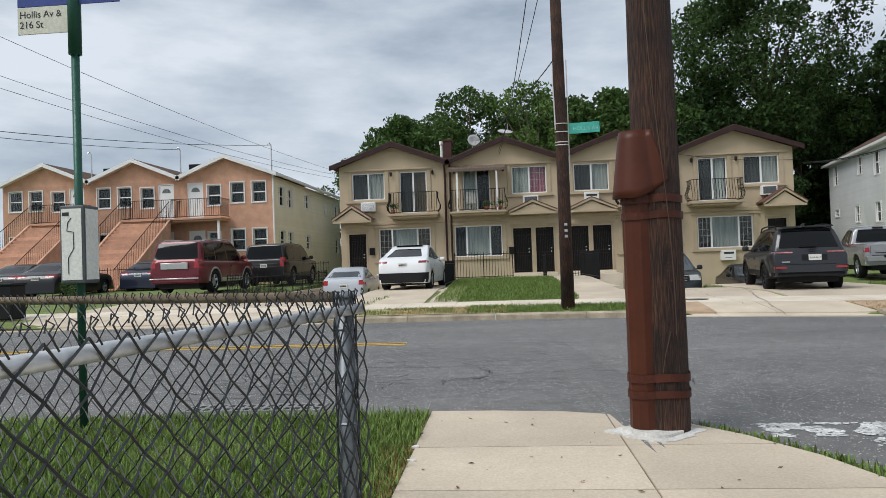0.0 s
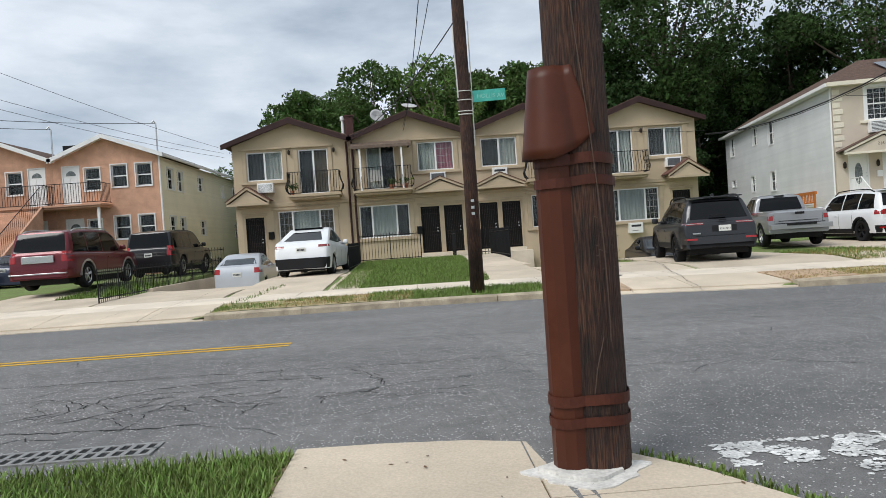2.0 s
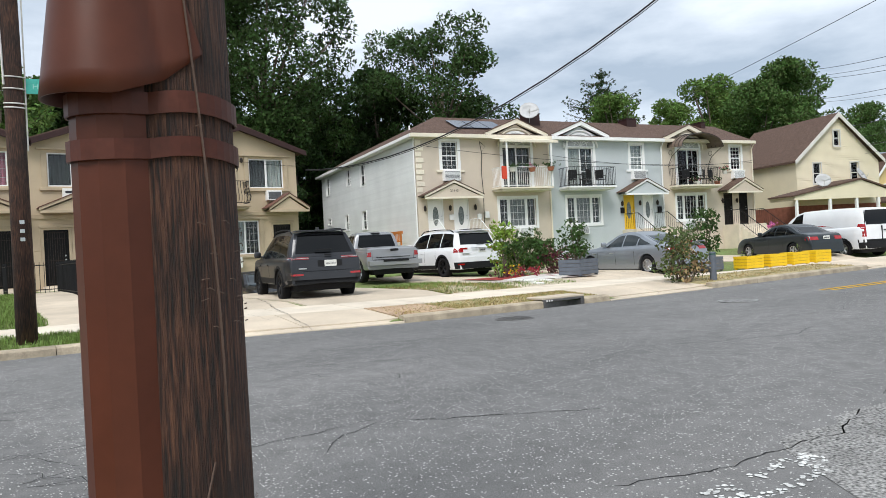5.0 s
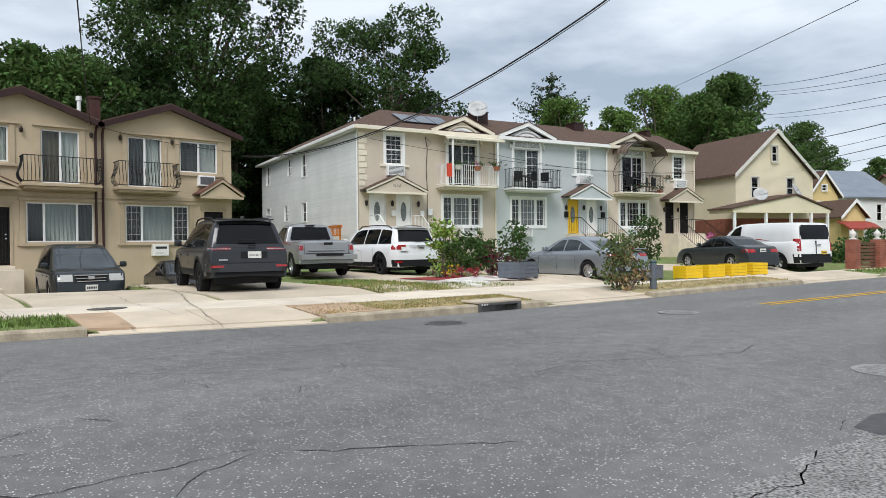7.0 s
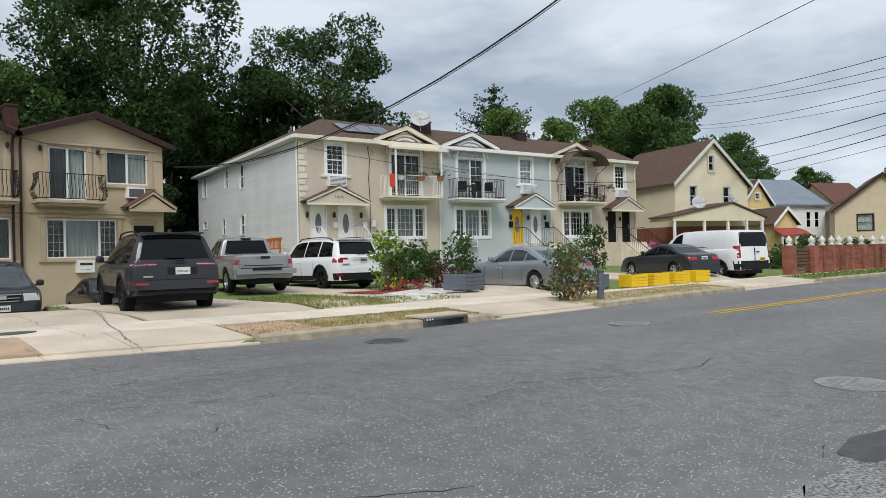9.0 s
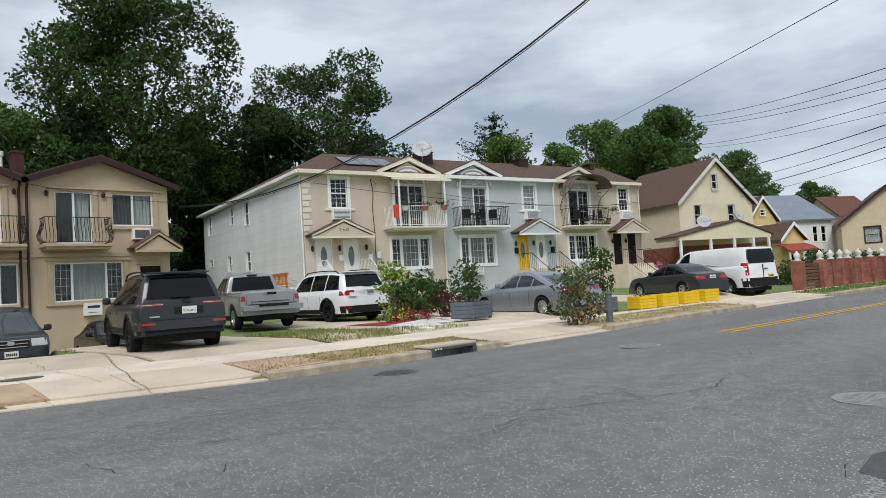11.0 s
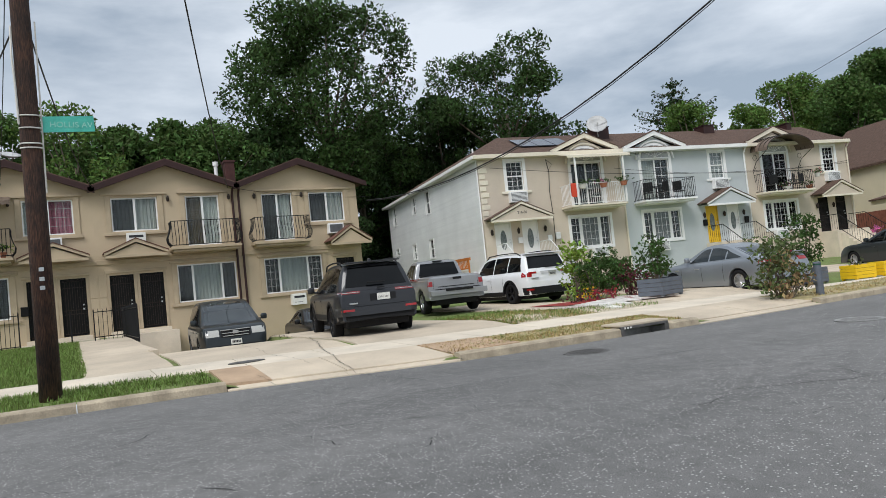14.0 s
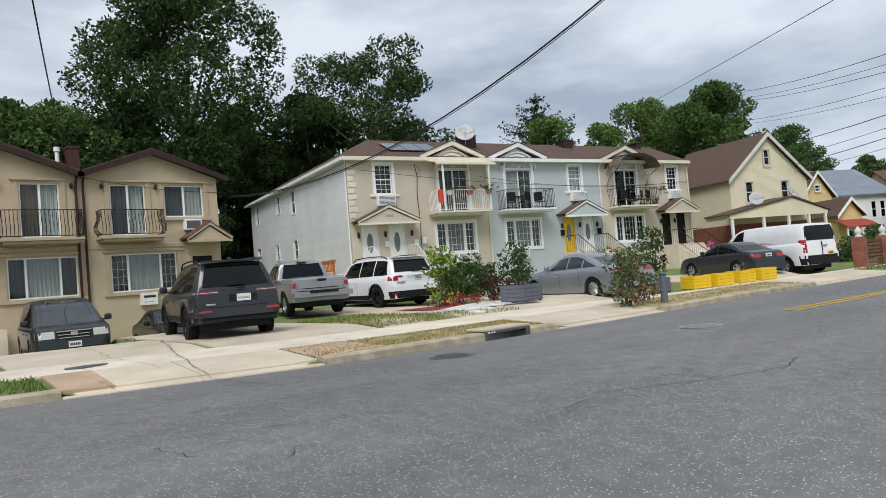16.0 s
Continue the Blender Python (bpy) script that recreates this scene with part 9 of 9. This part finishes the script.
# dark minivan, nose towards the street, on the sunken drive
vehicle("minivan", pose(7.75, 30.3, -0.24, 0, 0, 180 - 4), "dark grey minivan facing the street on a sunken drive", suv_body(5.1, 1.02, 1.02, 0.72), ((0.1, 1.0), (0.45, 1.66), (2.9, 1.72), (4.35, 1.0)), (0.88, 0.70), (1.05, 4.05), 1.96, 0.34, P_SLATE,
    {"category": "minivan", "clear": 0.24, "seams": (1.6, 2.6, 3.6), "plate": (0, 5.13, 0.52, PLATE),
     "skins": (("front", -0.90, -0.46, 0.70, 0.89, LAMP_CLEAR, "headlamp", "cloudy headlamp"), ("front", 0.46, 0.90, 0.70, 0.89, LAMP_CLEAR, "headlamp", "cloudy headlamp"), ("front", -0.42, 0.42, 0.66, 0.88, TRIM_BLACK, "grille", "black grille with bright bars"), ("front", -0.7, 0.7, 0.32, 0.44, TRIM_BLACK, "air_intake", "")),
     "boxes": (("grille_bar", -0.42, 0.42, 4.99, 5.03, 0.855, 0.88, CHROME, ""), ("grille_bar", -0.38, 0.38, 5.03, 5.07, 0.77, 0.79, CHROME, ""), ("grille_bar", -0.36, 0.36, 5.06, 5.1, 0.69, 0.71, CHROME, ""), ("emblem", -0.08, 0.08, 5.03, 5.09, 0.75, 0.84, CHROME, ""))})
# low dark car beyond it
vehicle("sedan", pose(11.2, 30.8, -0.55, 0, 0, 180 - 4), "black car facing the street at the bottom of a drive", sedan_body(4.6, 0.98, 1.0, 0.92), ((0.6, 0.98), (1.4, 1.42), (2.4, 1.44), (3.3, 0.93)), (0.80, 0.62), (1.0, 3.6), 1.80, 0.32, P_BLACK,
    {"clear": 0.2, "skins": (("front", -0.36, 0.36, 0.62, 0.70, CHROME, "grille", "bright grille"), ("front", -0.82, -0.46, 0.62, 0.75, LAMP_CLEAR, "headlamp", ""), ("front", 0.46, 0.82, 0.62, 0.75, LAMP_CLEAR, "headlamp", ""))})

# white electric hatchback
vehicle("hatchback", at(-2.3, 24.8, 4, 0.44), "white rounded electric car with black rear valance", [(0.0, 0.28), (0.01, 0.45), (0.03, 0.66), (0.07, 0.86), (0.13, 1.0), (0.2, 1.09), (0.3, 1.15), (1.2, 1.16), (3.3, 1.02), (3.4, 1.0), (4.3, 0.86), (4.6, 0.74), (4.72, 0.58), (4.74, 0.42), (4.6, 0.28)], ((0.34, 1.16), (1.35, 1.55), (2.4, 1.60), (3.75, 0.96)), (0.80, 0.58), (0.95, 3.84), 1.92, 0.36, P_WHITE,
    {"clear": 0.24, "rim": RIM_SILVER, "lean": 0.34, "back_light": (1.20, 1.50, 0.66, 0.48), "rear_bumper": (0.27, 0.62, 0.05, TRIM_BLACK), "seams": (1.35, 2.3, 3.2), "lamps": ((0.58, 0.95, 0.97, 1.05, 0.03, LAMP_DARK_RED),), "plate": (0, 0.01, 0.90, PLATE), "round": 0.12, "crown": 0.07, "boxes": (("glass_roof", -0.5, 0.5, 1.45, 2.42, 1.585, 1.65, CAR_GLASS, "dark glass roof"),)})
# pale silver hatchback lower down
vehicle("hatchback", at(-4.85, 26.4, -2, -0.17), "pale silver hatchback low on a sloping drive", [(0.0, 0.28), (0.01, 0.5), (0.03, 0.74), (0.07, 0.92), (0.12, 1.04), (3.1, 0.98), (3.2, 0.96), (4.1, 0.82), (4.4, 0.68), (4.46, 0.5), (4.44, 0.36), (4.3, 0.26)], ((0.12, 1.05), (0.95, 1.40), (2.2, 1.47), (3.6, 0.93)), (0.78, 0.58), (0.85, 3.55), 1.75, 0.31, P_PALE,
    {"clear": 0.2, "lamps": ((0.60, 0.86, 0.82, 1.0, 0.0, LAMP_RED),), "plate": (0, -0.01, 0.78, PLATE), "glass": CLEAR_GLASS, "round": 0.1})

# maroon SUV and black SUV
vehicle("suv", at(-10.25, 23.7, 1, 0.60), "maroon SUV with bright trim parked at an angle", suv_body(5.25, 1.18, 1.12, 0.8), ((0.1, 1.16), (0.35, 1.88), (3.3, 1.90), (4.0, 1.14)), (0.95, 0.80), (1.15, 4.17), 2.02, 0.41, P_RED,
    {"category": "SUV", "clear": 0.36, "rails": CHROME, "cladding": RIM_SILVER, "seams": (1.6, 2.5, 3.55), "rear_bumper": (0.42, 0.66, 0.06, P_RED), "lamps": ((0.72, 0.99, 0.90, 1.22, 0.0, LAMP_RED),), "plate": (0, -0.03, 0.98, PLATE), "boxes": (("plate_surround", -0.5, 0.5, -0.015, 0.03, 0.88, 1.1, CHROME, "bright plate surround"), ("bumper_strip", -0.9, 0.9, -0.07, 0.0, 0.52, 0.56, CHROME, "")), "round": 0.08})
vehicle("suv", at(-9.15, 29.7, 1, 0.62), "black SUV parked beside the maroon one", suv_body(5.2, 1.16, 1.12, 0.8), ((0.1, 1.14), (0.3, 1.84), (3.2, 1.88), (3.95, 1.12)), (0.95, 0.80), (1.15, 4.1), 2.02, 0.41, P_BLACK,
    {"category": "SUV", "clear": 0.36, "rim": RIM_SILVER, "seams": (1.6, 2.5, 3.5), "lamps": ((0.74, 0.99, 0.85, 1.25, 0.0, LAMP_RED),), "plate": (0, -0.03, 0.9, PLATE), "round": 0.08})
for x, y, h, col, lab in ((-17.3, 26.2, -4, P_BLACK, "black sedan with red lamps on the brick houses' drive"), (-15.1, 30.0, -4, P_NAVY, "navy blue sedan behind the small shrub"), (-21.0, 29.0, -4, P_BLACK, "dark sedan parked near the outside stairs")):
    vehicle("sedan", at(x, y, h, 0.5), lab, sedan_body(4.85, 1.0, 1.04, 0.92), ((0.5, 1.02), (1.4, 1.42), (2.5, 1.45), (3.45, 0.95)), (0.82, 0.62), (1.05, 3.82), 1.84, 0.33, col,
        {"clear": 0.2, "seams": (1.6, 2.5, 3.4), "lamps": ((0.42, 0.9, 0.84, 0.98, 0.0, LAMP_RED),), "plate": (0, -0.01, 0.80, PLATE)})
vehicle("suv", at(-13.2, 31.0, -4, 0.55), "dark grey SUV behind the maroon one", suv_body(4.8, 1.08, 1.02), ((0.1, 1.06), (0.4, 1.62), (2.9, 1.66), (3.7, 1.04)), (0.88, 0.72), (1.0, 3.8), 1.9, 0.36, P_SLATE, {"category": "SUV", "lamps": ((0.6, 0.93, 0.9, 1.06, 0.0, LAMP_RED),), "plate": (0, -0.01, 0.85, PLATE)})

# slate sedan and white van by the gabled house
vehicle("sedan", at(31.5, 17.9, 20), "slate grey sedan parked behind yellow planters", sedan_body(4.65, 0.98, 1.04, 0.92), ((0.55, 1.0), (1.35, 1.40), (2.4, 1.42), (3.3, 0.94)), (0.80, 0.62), (0.98, 3.75), 1.82, 0.325, P_SLATE,
    {"clear": 0.2, "seams": (1.55, 2.4, 3.3), "lamps": ((0.42, 0.9, 0.74, 0.88, 0.0, LAMP_RED),), "plate": (0, -0.01, 0.82, PLATE)})
van = vehicle("van", at(33.74, 16.75, 19), "white cargo van with dark rear windows", [(0.08, 0.42), (0.0, 0.50), (0.0, 0.62), (0.04, 1.2), (0.06, 1.3), (4.1, 1.3), (4.3, 1.22), (4.9, 1.12), (5.35, 0.98), (5.52, 0.75), (5.52, 0.5), (5.4, 0.38)], ((0.06, 1.3), (0.14, 2.08), (3.7, 2.10), (4.75, 1.20)), (0.99, 0.90), (1.05, 4.5), 2.06, 0.36, P_WHITE,
    {"category": "van", "clear": 0.34, "crown": 0.03, "round": 0.1, "blind": (0, 1), "pillars": (0.3, 0.74), "tail_gap": 0.3, "lean": 0.1, "back_light": (1.36, 1.98, 0.86, 0.80), "bumpers": ((0.36, 0.62, 0.07, TRIM_BLACK), (0.62, 0.74, 0.012, TRIM_BLACK)), "cladding": TRIM_BLACK,
     "skins": (("rear", -0.95, -0.82, 0.86, 1.40, LAMP_RED, "tail_lamp", "tall red tail lamp"), ("rear", 0.82, 0.95, 0.86, 1.40, LAMP_RED, "tail_lamp", "tall red tail lamp")), "plate": (0.45, -0.03, 0.80, PLATE_GOLD), "boxes": (("door_gap", -0.008, 0.008, -0.012, 0.06, 0.7, 1.3, TRIM_BLACK, ""), ("handle", 0.08, 0.26, -0.02, 0.02, 1.1, 1.14, TRIM_BLACK, ""))})


# ---- balcony things, dishes, boxes and litter ----
paving = thing("garden_path", pose(0, 0, 0), "white square paving set in the red mulch", "garden path", kind="structure")
rp = random.Random(77)
for i in range(9):
    for j in range(4):
        if rp.random() < 0.12:
            continue
        x, w = 15.25 + 0.33 * i + 0.06 * j, 3.4 + 0.46 * j
        drape("paver", x, x + 0.27, w + 0.36 * i * 0.5, w + 0.36 + 0.36 * i * 0.5, 0.05, PALE_TILE, paving, 0.5, 0.5, 0.05)
PATIO_BLACK = mat("black_patio_steel", (0.012, 0.012, 0.013), 0.5, spec=0.25)
POT_WHITE = mat("white_pot", (0.62, 0.60, 0.56), 0.6)
POT_TERRA = mat("terracotta_pot", (0.34, 0.13, 0.07), 0.8)
b_second = [o for o in row if "yellow and one white" in o["label"]][0]


def patio_chair(m, material, label):
    c = thing("patio_chair", m, label, "chair", "balcony chairs")
    bm = bmesh.new()
    box(bm, -0.25, 0.25, -0.25, 0.25, 0.40, 0.44, 0.01)
    part("seat", bm, material, c)
    bm = bmesh.new()
    box(bm, -0.25, 0.25, 0.22, 0.26, 0.46, 0.98, 0.012)
    part("backrest", bm, material, c)
    for x in (-0.23, 0.23):
        for y in (-0.22, 0.23):
            bm = bmesh.new()
            tube(bm, [(x, y, 0), (x, y, 0.62 if y < 0 else 0.45)], 0.014, 5)
            part("leg", bm, material, c)
        bm = bmesh.new()
        box(bm, x - 0.025, x + 0.025, -0.24, 0.24, 0.62, 0.645, 0.006)
        part("armrest", bm, material, c)
    return c


chair_black = patio_chair(B_POSE @ pose(W_B + 1.15, -0.6, 4.625, 0, 0, 150), PATIO_BLACK, "black patio chair on a railed balcony")
for u, y, a in ((W_B + 1.95, -0.75, 200), (W_B + 3.2, -0.6, 120), (2 * W_B + 1.2, -0.65, 160), (2 * W_B + 2.6, -0.6, 210), (2 * W_B + 3.3, -0.5, 190)):
    copy_thing(chair_black, B_POSE @ pose(u, y, 4.625, 0, 0, a))
patio_chair(pose(-0.1, 34.5, 3.885, 0, 0, 20), POT_WHITE, "pale plastic chair on the awning balcony")
bm = bmesh.new()
box(bm, -0.45, 0.45, -0.25, 0.25, 0.72, 0.76, 0.01)
table = tagged(part("patio_table", bm, PATIO_BLACK), "black patio table crowded with chairs", "table")
table.matrix_world = B_POSE @ pose(W_B + 1.55, -0.45, 4.625)
for x in (-0.4, 0.4):
    for y in (-0.2, 0.2):
        bm = bmesh.new()
        tube(bm, [(x, y, 0), (x, y, 0.72)], 0.018, 5)
        part("leg", bm, PATIO_BLACK, table)


def flower_pot(m, pot_mat, leaf_a, leaf_b, label, seed, r=0.14):
    p = thing("flower_pot", m, label, "flower pot", "balcony flower pots")
    bm = bmesh.new()
    tube(bm, [(0, 0, 0), (0, 0, 0.2), (0, 0, 0.22)], [r * 0.7, r, r * 1.08], 12)
    part("pot", bm, pot_mat, p)
    rr = random.Random(seed)
    for mt, n, name in ((leaf_a, 9, "foliage"), (leaf_b, 6, "blossom")):
        blobs = [(rr.gauss(0, r * 1.1), rr.gauss(0, r * 0.9), 0.27 + rr.uniform(0, 0.2), 0.10) for _ in range(n)]
        c = new(name, crown_mesh(name, blobs, 1500 if name == "foliage" else 700, 0.045, seed, mt))
        c.parent = p
    return p


for u, z, lb, s in ((5.25, 5.45, LEAF_BUSH, 1), (6.5, 5.45, LEAF_PINK, 2), (7.75, 5.5, LEAF_BUSH, 3)):
    f = flower_pot(B_POSE @ pose(u, -1.24, z), POT_WHITE if s == 1 else POT_TERRA, LEAF_BUSH, lb, "flower pot hung on the white balcony rail", 70 + s, 0.2)
    bm = bmesh.new()
    tube(bm, [(0, 0.0, 0.2), (0, 0.14, 0.27), (0, 0.14, 0.1)], 0.01, 5)
    part("hook", bm, DARK, f)
flower_pot(B_POSE @ pose(2 * W_B + 1.9, -1.0, 4.625), POT_WHITE, LEAF_BUSH, LEAF_RED, "white pot of red flowers on a balcony", 75, 0.2)
flower_pot(B_POSE @ pose(2 * W_B + 3.75, -0.9, 4.625), POT_TERRA, LEAF_BUSH, LEAF_BUSH, "leafy plant in a clay pot on a balcony", 76, 0.2)
g = flower_pot(B_POSE @ pose(2 * W_B + 4.35, -1.0, 5.3), POT_WHITE, LEAF_BUSH, LEAF_RED, "hanging basket of red flowers", 77, 0.17)
bm = bmesh.new()
tube(bm, [(-0.42, -0.05, 0.3), (-0.2, 0, 0.42), (0, 0, 0.24)], 0.012, 5)
part("hook", bm, DARK, g)
flower_pot(pose(1.2, 34.45, 3.885), POT_TERRA, LEAF_BUSH, LEAF_LIME, "green plants in a pot behind the balcony rail", 78, 0.18)
flower_pot(pose(0.6, 34.4, 3.885), POT_TERRA, LEAF_ROSE, LEAF_BUSH, "small potted plant on the awning balcony", 79, 0.13)
flower_pot(pose(-4.05, 34.3, 3.885), POT_TERRA, LEAF_BUSH, LEAF_BUSH, "small green plant on the balcony corner", 80, 0.1)
RED_CLOTH = mat("red_cloth", (0.60, 0.07, 0.035), 0.9, var=0.15)
bm = bmesh.new()
sheet(bm, [[(4.62 + 0.07 * k, y + 0.012 * math.sin(2.2 * k), z) for k in range(6)] for y, z in ((-1.08, 5.1), (-1.09, 5.72), (-1.115, 5.775), (-1.16, 5.72), (-1.17, 5.05))])
cl = tagged(part("towel", bm, RED_CLOTH), "orange-red cloth hung over the white rail", "towel")
cl.matrix_world = B_POSE

# dishes, flues and dark roof boxes
dish(b_second, pose(-0.2, 1.6, ZB + 1.95, 62, 0, -28), 0.6)
for house, u, y, w in ((b_second, -0.1, 2.0, 0.9), (b_second, 7.9, 2.4, 0.8), (b_third, 6.2, 2.6, 0.4)):
    bm = bmesh.new()
    box(bm, u, u + w, y, y + 0.9, ZB + 0.7, ZB + 1.95 if w > 0.5 else ZB + 1.9, 0.01)
    box(bm, u - 0.04, u + w + 0.04, y - 0.04, y + 0.94, ZB + 1.951, ZB + 2.0)
    part("chimney", bm, BROWN_TRIM, house, "dark sheet-clad chimney")
tan_units = [o for o in row if o["label"].startswith("tan stucco")]
dish(tan_units[1], pose(1.3, 1.2, Z_PEAK + 0.15, 70, 0, 20), 0.34)
dish(tan_units[1], pose(2.95, 0.3, Z_PEAK + 0.3, 25, 0, 20), 0.38)
for house, u in ((tan_units[0], 5.25), (tan_units[2], 5.05)):
    bm = bmesh.new()
    tube(bm, [(u, 0.9, 6.6), (u, 0.9, 7.5), (u, 0.9, 7.52), (u, 0.9, 7.7)], [0.08, 0.08, 0.12, 0.12], 10)
    part("vent_pipe", bm, WHITE, house, "white roof vent pipe")
for house, u, z in ((tan_units[0], 1.48, 1.9), (tan_units[1], 2.95, 1.7), (b_first, 4.0, 3.0), (b_second, 7.95, 3.0), (b_second, 5.0, 3.0)):
    bm = bmesh.new()
    box(bm, u, u + 0.26, -0.13, -0.015, z, z + 0.36, 0.02)
    mb = part("mailbox", bm, BLACK_DOOR if house is not b_first else WHITE, house, "wall mailbox")
    bm = bmesh.new()
    box(bm, u + 0.02, u + 0.24, -0.145, -0.131, z + 0.22, z + 0.34, 0.004)
    part("lid", bm, BLACK_DOOR if house is not b_first else WHITE, mb)
for house, us in ((b_first, (0.35, 1.85, 3.4)), (b_second, (5.1, 6.5, 7.9)), (b_third, (5.0, 6.3))):
    for u in us:
        bm = bmesh.new()
        tube(bm, [(u, -0.12, 3.45), (u, -0.12, 3.5), (u, -0.12, 3.68), (u, -0.12, 3.78)], [0.03, 0.07, 0.08, 0.02], 6)
        box(bm, u - 0.02, u + 0.02, -0.1, 0.0, 3.6, 3.64)
        part("lantern", bm, IRON_BROWN, house, "small dark wall lantern")
# meters and cables on the cream house front
bm = bmesh.new()
tube(bm, [(3.9, -0.03, 7.3), (4.0, -0.06, 6.6), (3.92, -0.05, 5.6), (3.98, -0.05, 4.4), (3.95, -0.05, 2.6)], 0.018, 5)
tube(bm, [(3.9, -0.1, 7.25), (4.2, -0.12, 7.0), (3.95, -0.1, 6.7)], 0.012, 5)
part("service_cable", bm, BLACK_WIRE, b_first)
bm = bmesh.new()
box(bm, 4.45, 4.95, -0.2, -0.01, 1.2, 1.95, 0.02)
part("meter_box", bm, DISH_GREY, b_first, "grey electric meter box")
for u in (1.3, 2.55):
    bm = bmesh.new()
    box(bm, 8.5 - 6.7 + (0.0 if u < 2 else 1.72), 8.5 - 6.7 + 0.24 + (0.0 if u < 2 else 1.72), -0.12, -0.015, 2.95, 3.25, 0.012)
    part("mailbox", bm, WHITE, b_first, "white wall mailbox")
sign_text("216-01", B_POSE.inverted() @ B_POSE @ pose(1.55, -0.845, 4.42, 90), 0.2, INK, b_first)

# fallen leaves and litter on the near pavement
rl = random.Random(77)
vs, fs = [], []
for _ in range(46):
    x, y, a, s = rl.uniform(0.7, 3.2), rl.uniform(2.5, 6.2), rl.uniform(0, 6.28), rl.uniform(0.008, 0.028)
    i = len(vs)
    for k, q in enumerate((1, 0.4, 1, 0.4)):
        vs.append((x + s * q * math.cos(a + k * 1.571), y + s * q * math.sin(a + k * 1.571), 0.033 + rl.uniform(0, 0.008)))
    fs.append((i, i + 1, i + 2, i + 3))
me = bpy.data.meshes.new("leaf_litter")
me.from_pydata(vs, [], fs)
me.materials.append(mat("dead_leaf", (0.13, 0.075, 0.04), 0.9, var=0.4, scale=20))
tagged(new("leaf_litter", me), "scattered dead leaves on the pavement", "litter", kind="stuff")
for x, y, rz in ((0.66, 4.9, 10), (0.64, 5.25, 60)):
    bm = bmesh.new()
    prism(bm, [(0.03 * math.cos(k) * (1 + 0.3 * math.sin(3 * k)), 0.022 * math.sin(k)) for k in (0, 0.9, 1.8, 2.7, 3.6, 4.5, 5.4)], "z", 0, 0.012)
    p = tagged(part("paper_scrap", bm, SIGN_WHITE), "crumpled white paper scrap on the grass edge", "litter")
    p.matrix_world = pose(x, y, 0.03, 0, 0, rz)
# small utility lid in the far pavement
bm = bmesh.new()
lx = 6.1
prism(bm, [(lx + 0.35 * math.cos(k * math.pi / 14), far_curb(lx) + 2.3 + 0.22 * math.sin(k * math.pi / 14)) for k in range(28)], "z", far_z(lx, 2.3) + 0.012, far_z(lx, 2.3) + 0.024)
tagged(part("water_lid", bm, IRON_COVER), "dark oval iron lid in the pavement", "cover")
# black bin by the brick houses
bm = bmesh.new()
box(bm, -0.3, 0.3, -0.3, 0.3, 0.0, 0.95, 0.04)
bin_ob = tagged(part("wheeled_bin", bm, TRIM_BLACK), "black wheeled bin on the verge", "bin")
bin_ob.location = (-12.6, 18.6, on_lot(-12.6, 18.6))
bm = bmesh.new()
box(bm, -0.33, 0.33, -0.34, 0.33, 0.952, 1.02, 0.03)
part("lid", bm, TRIM_BLACK, bin_ob)
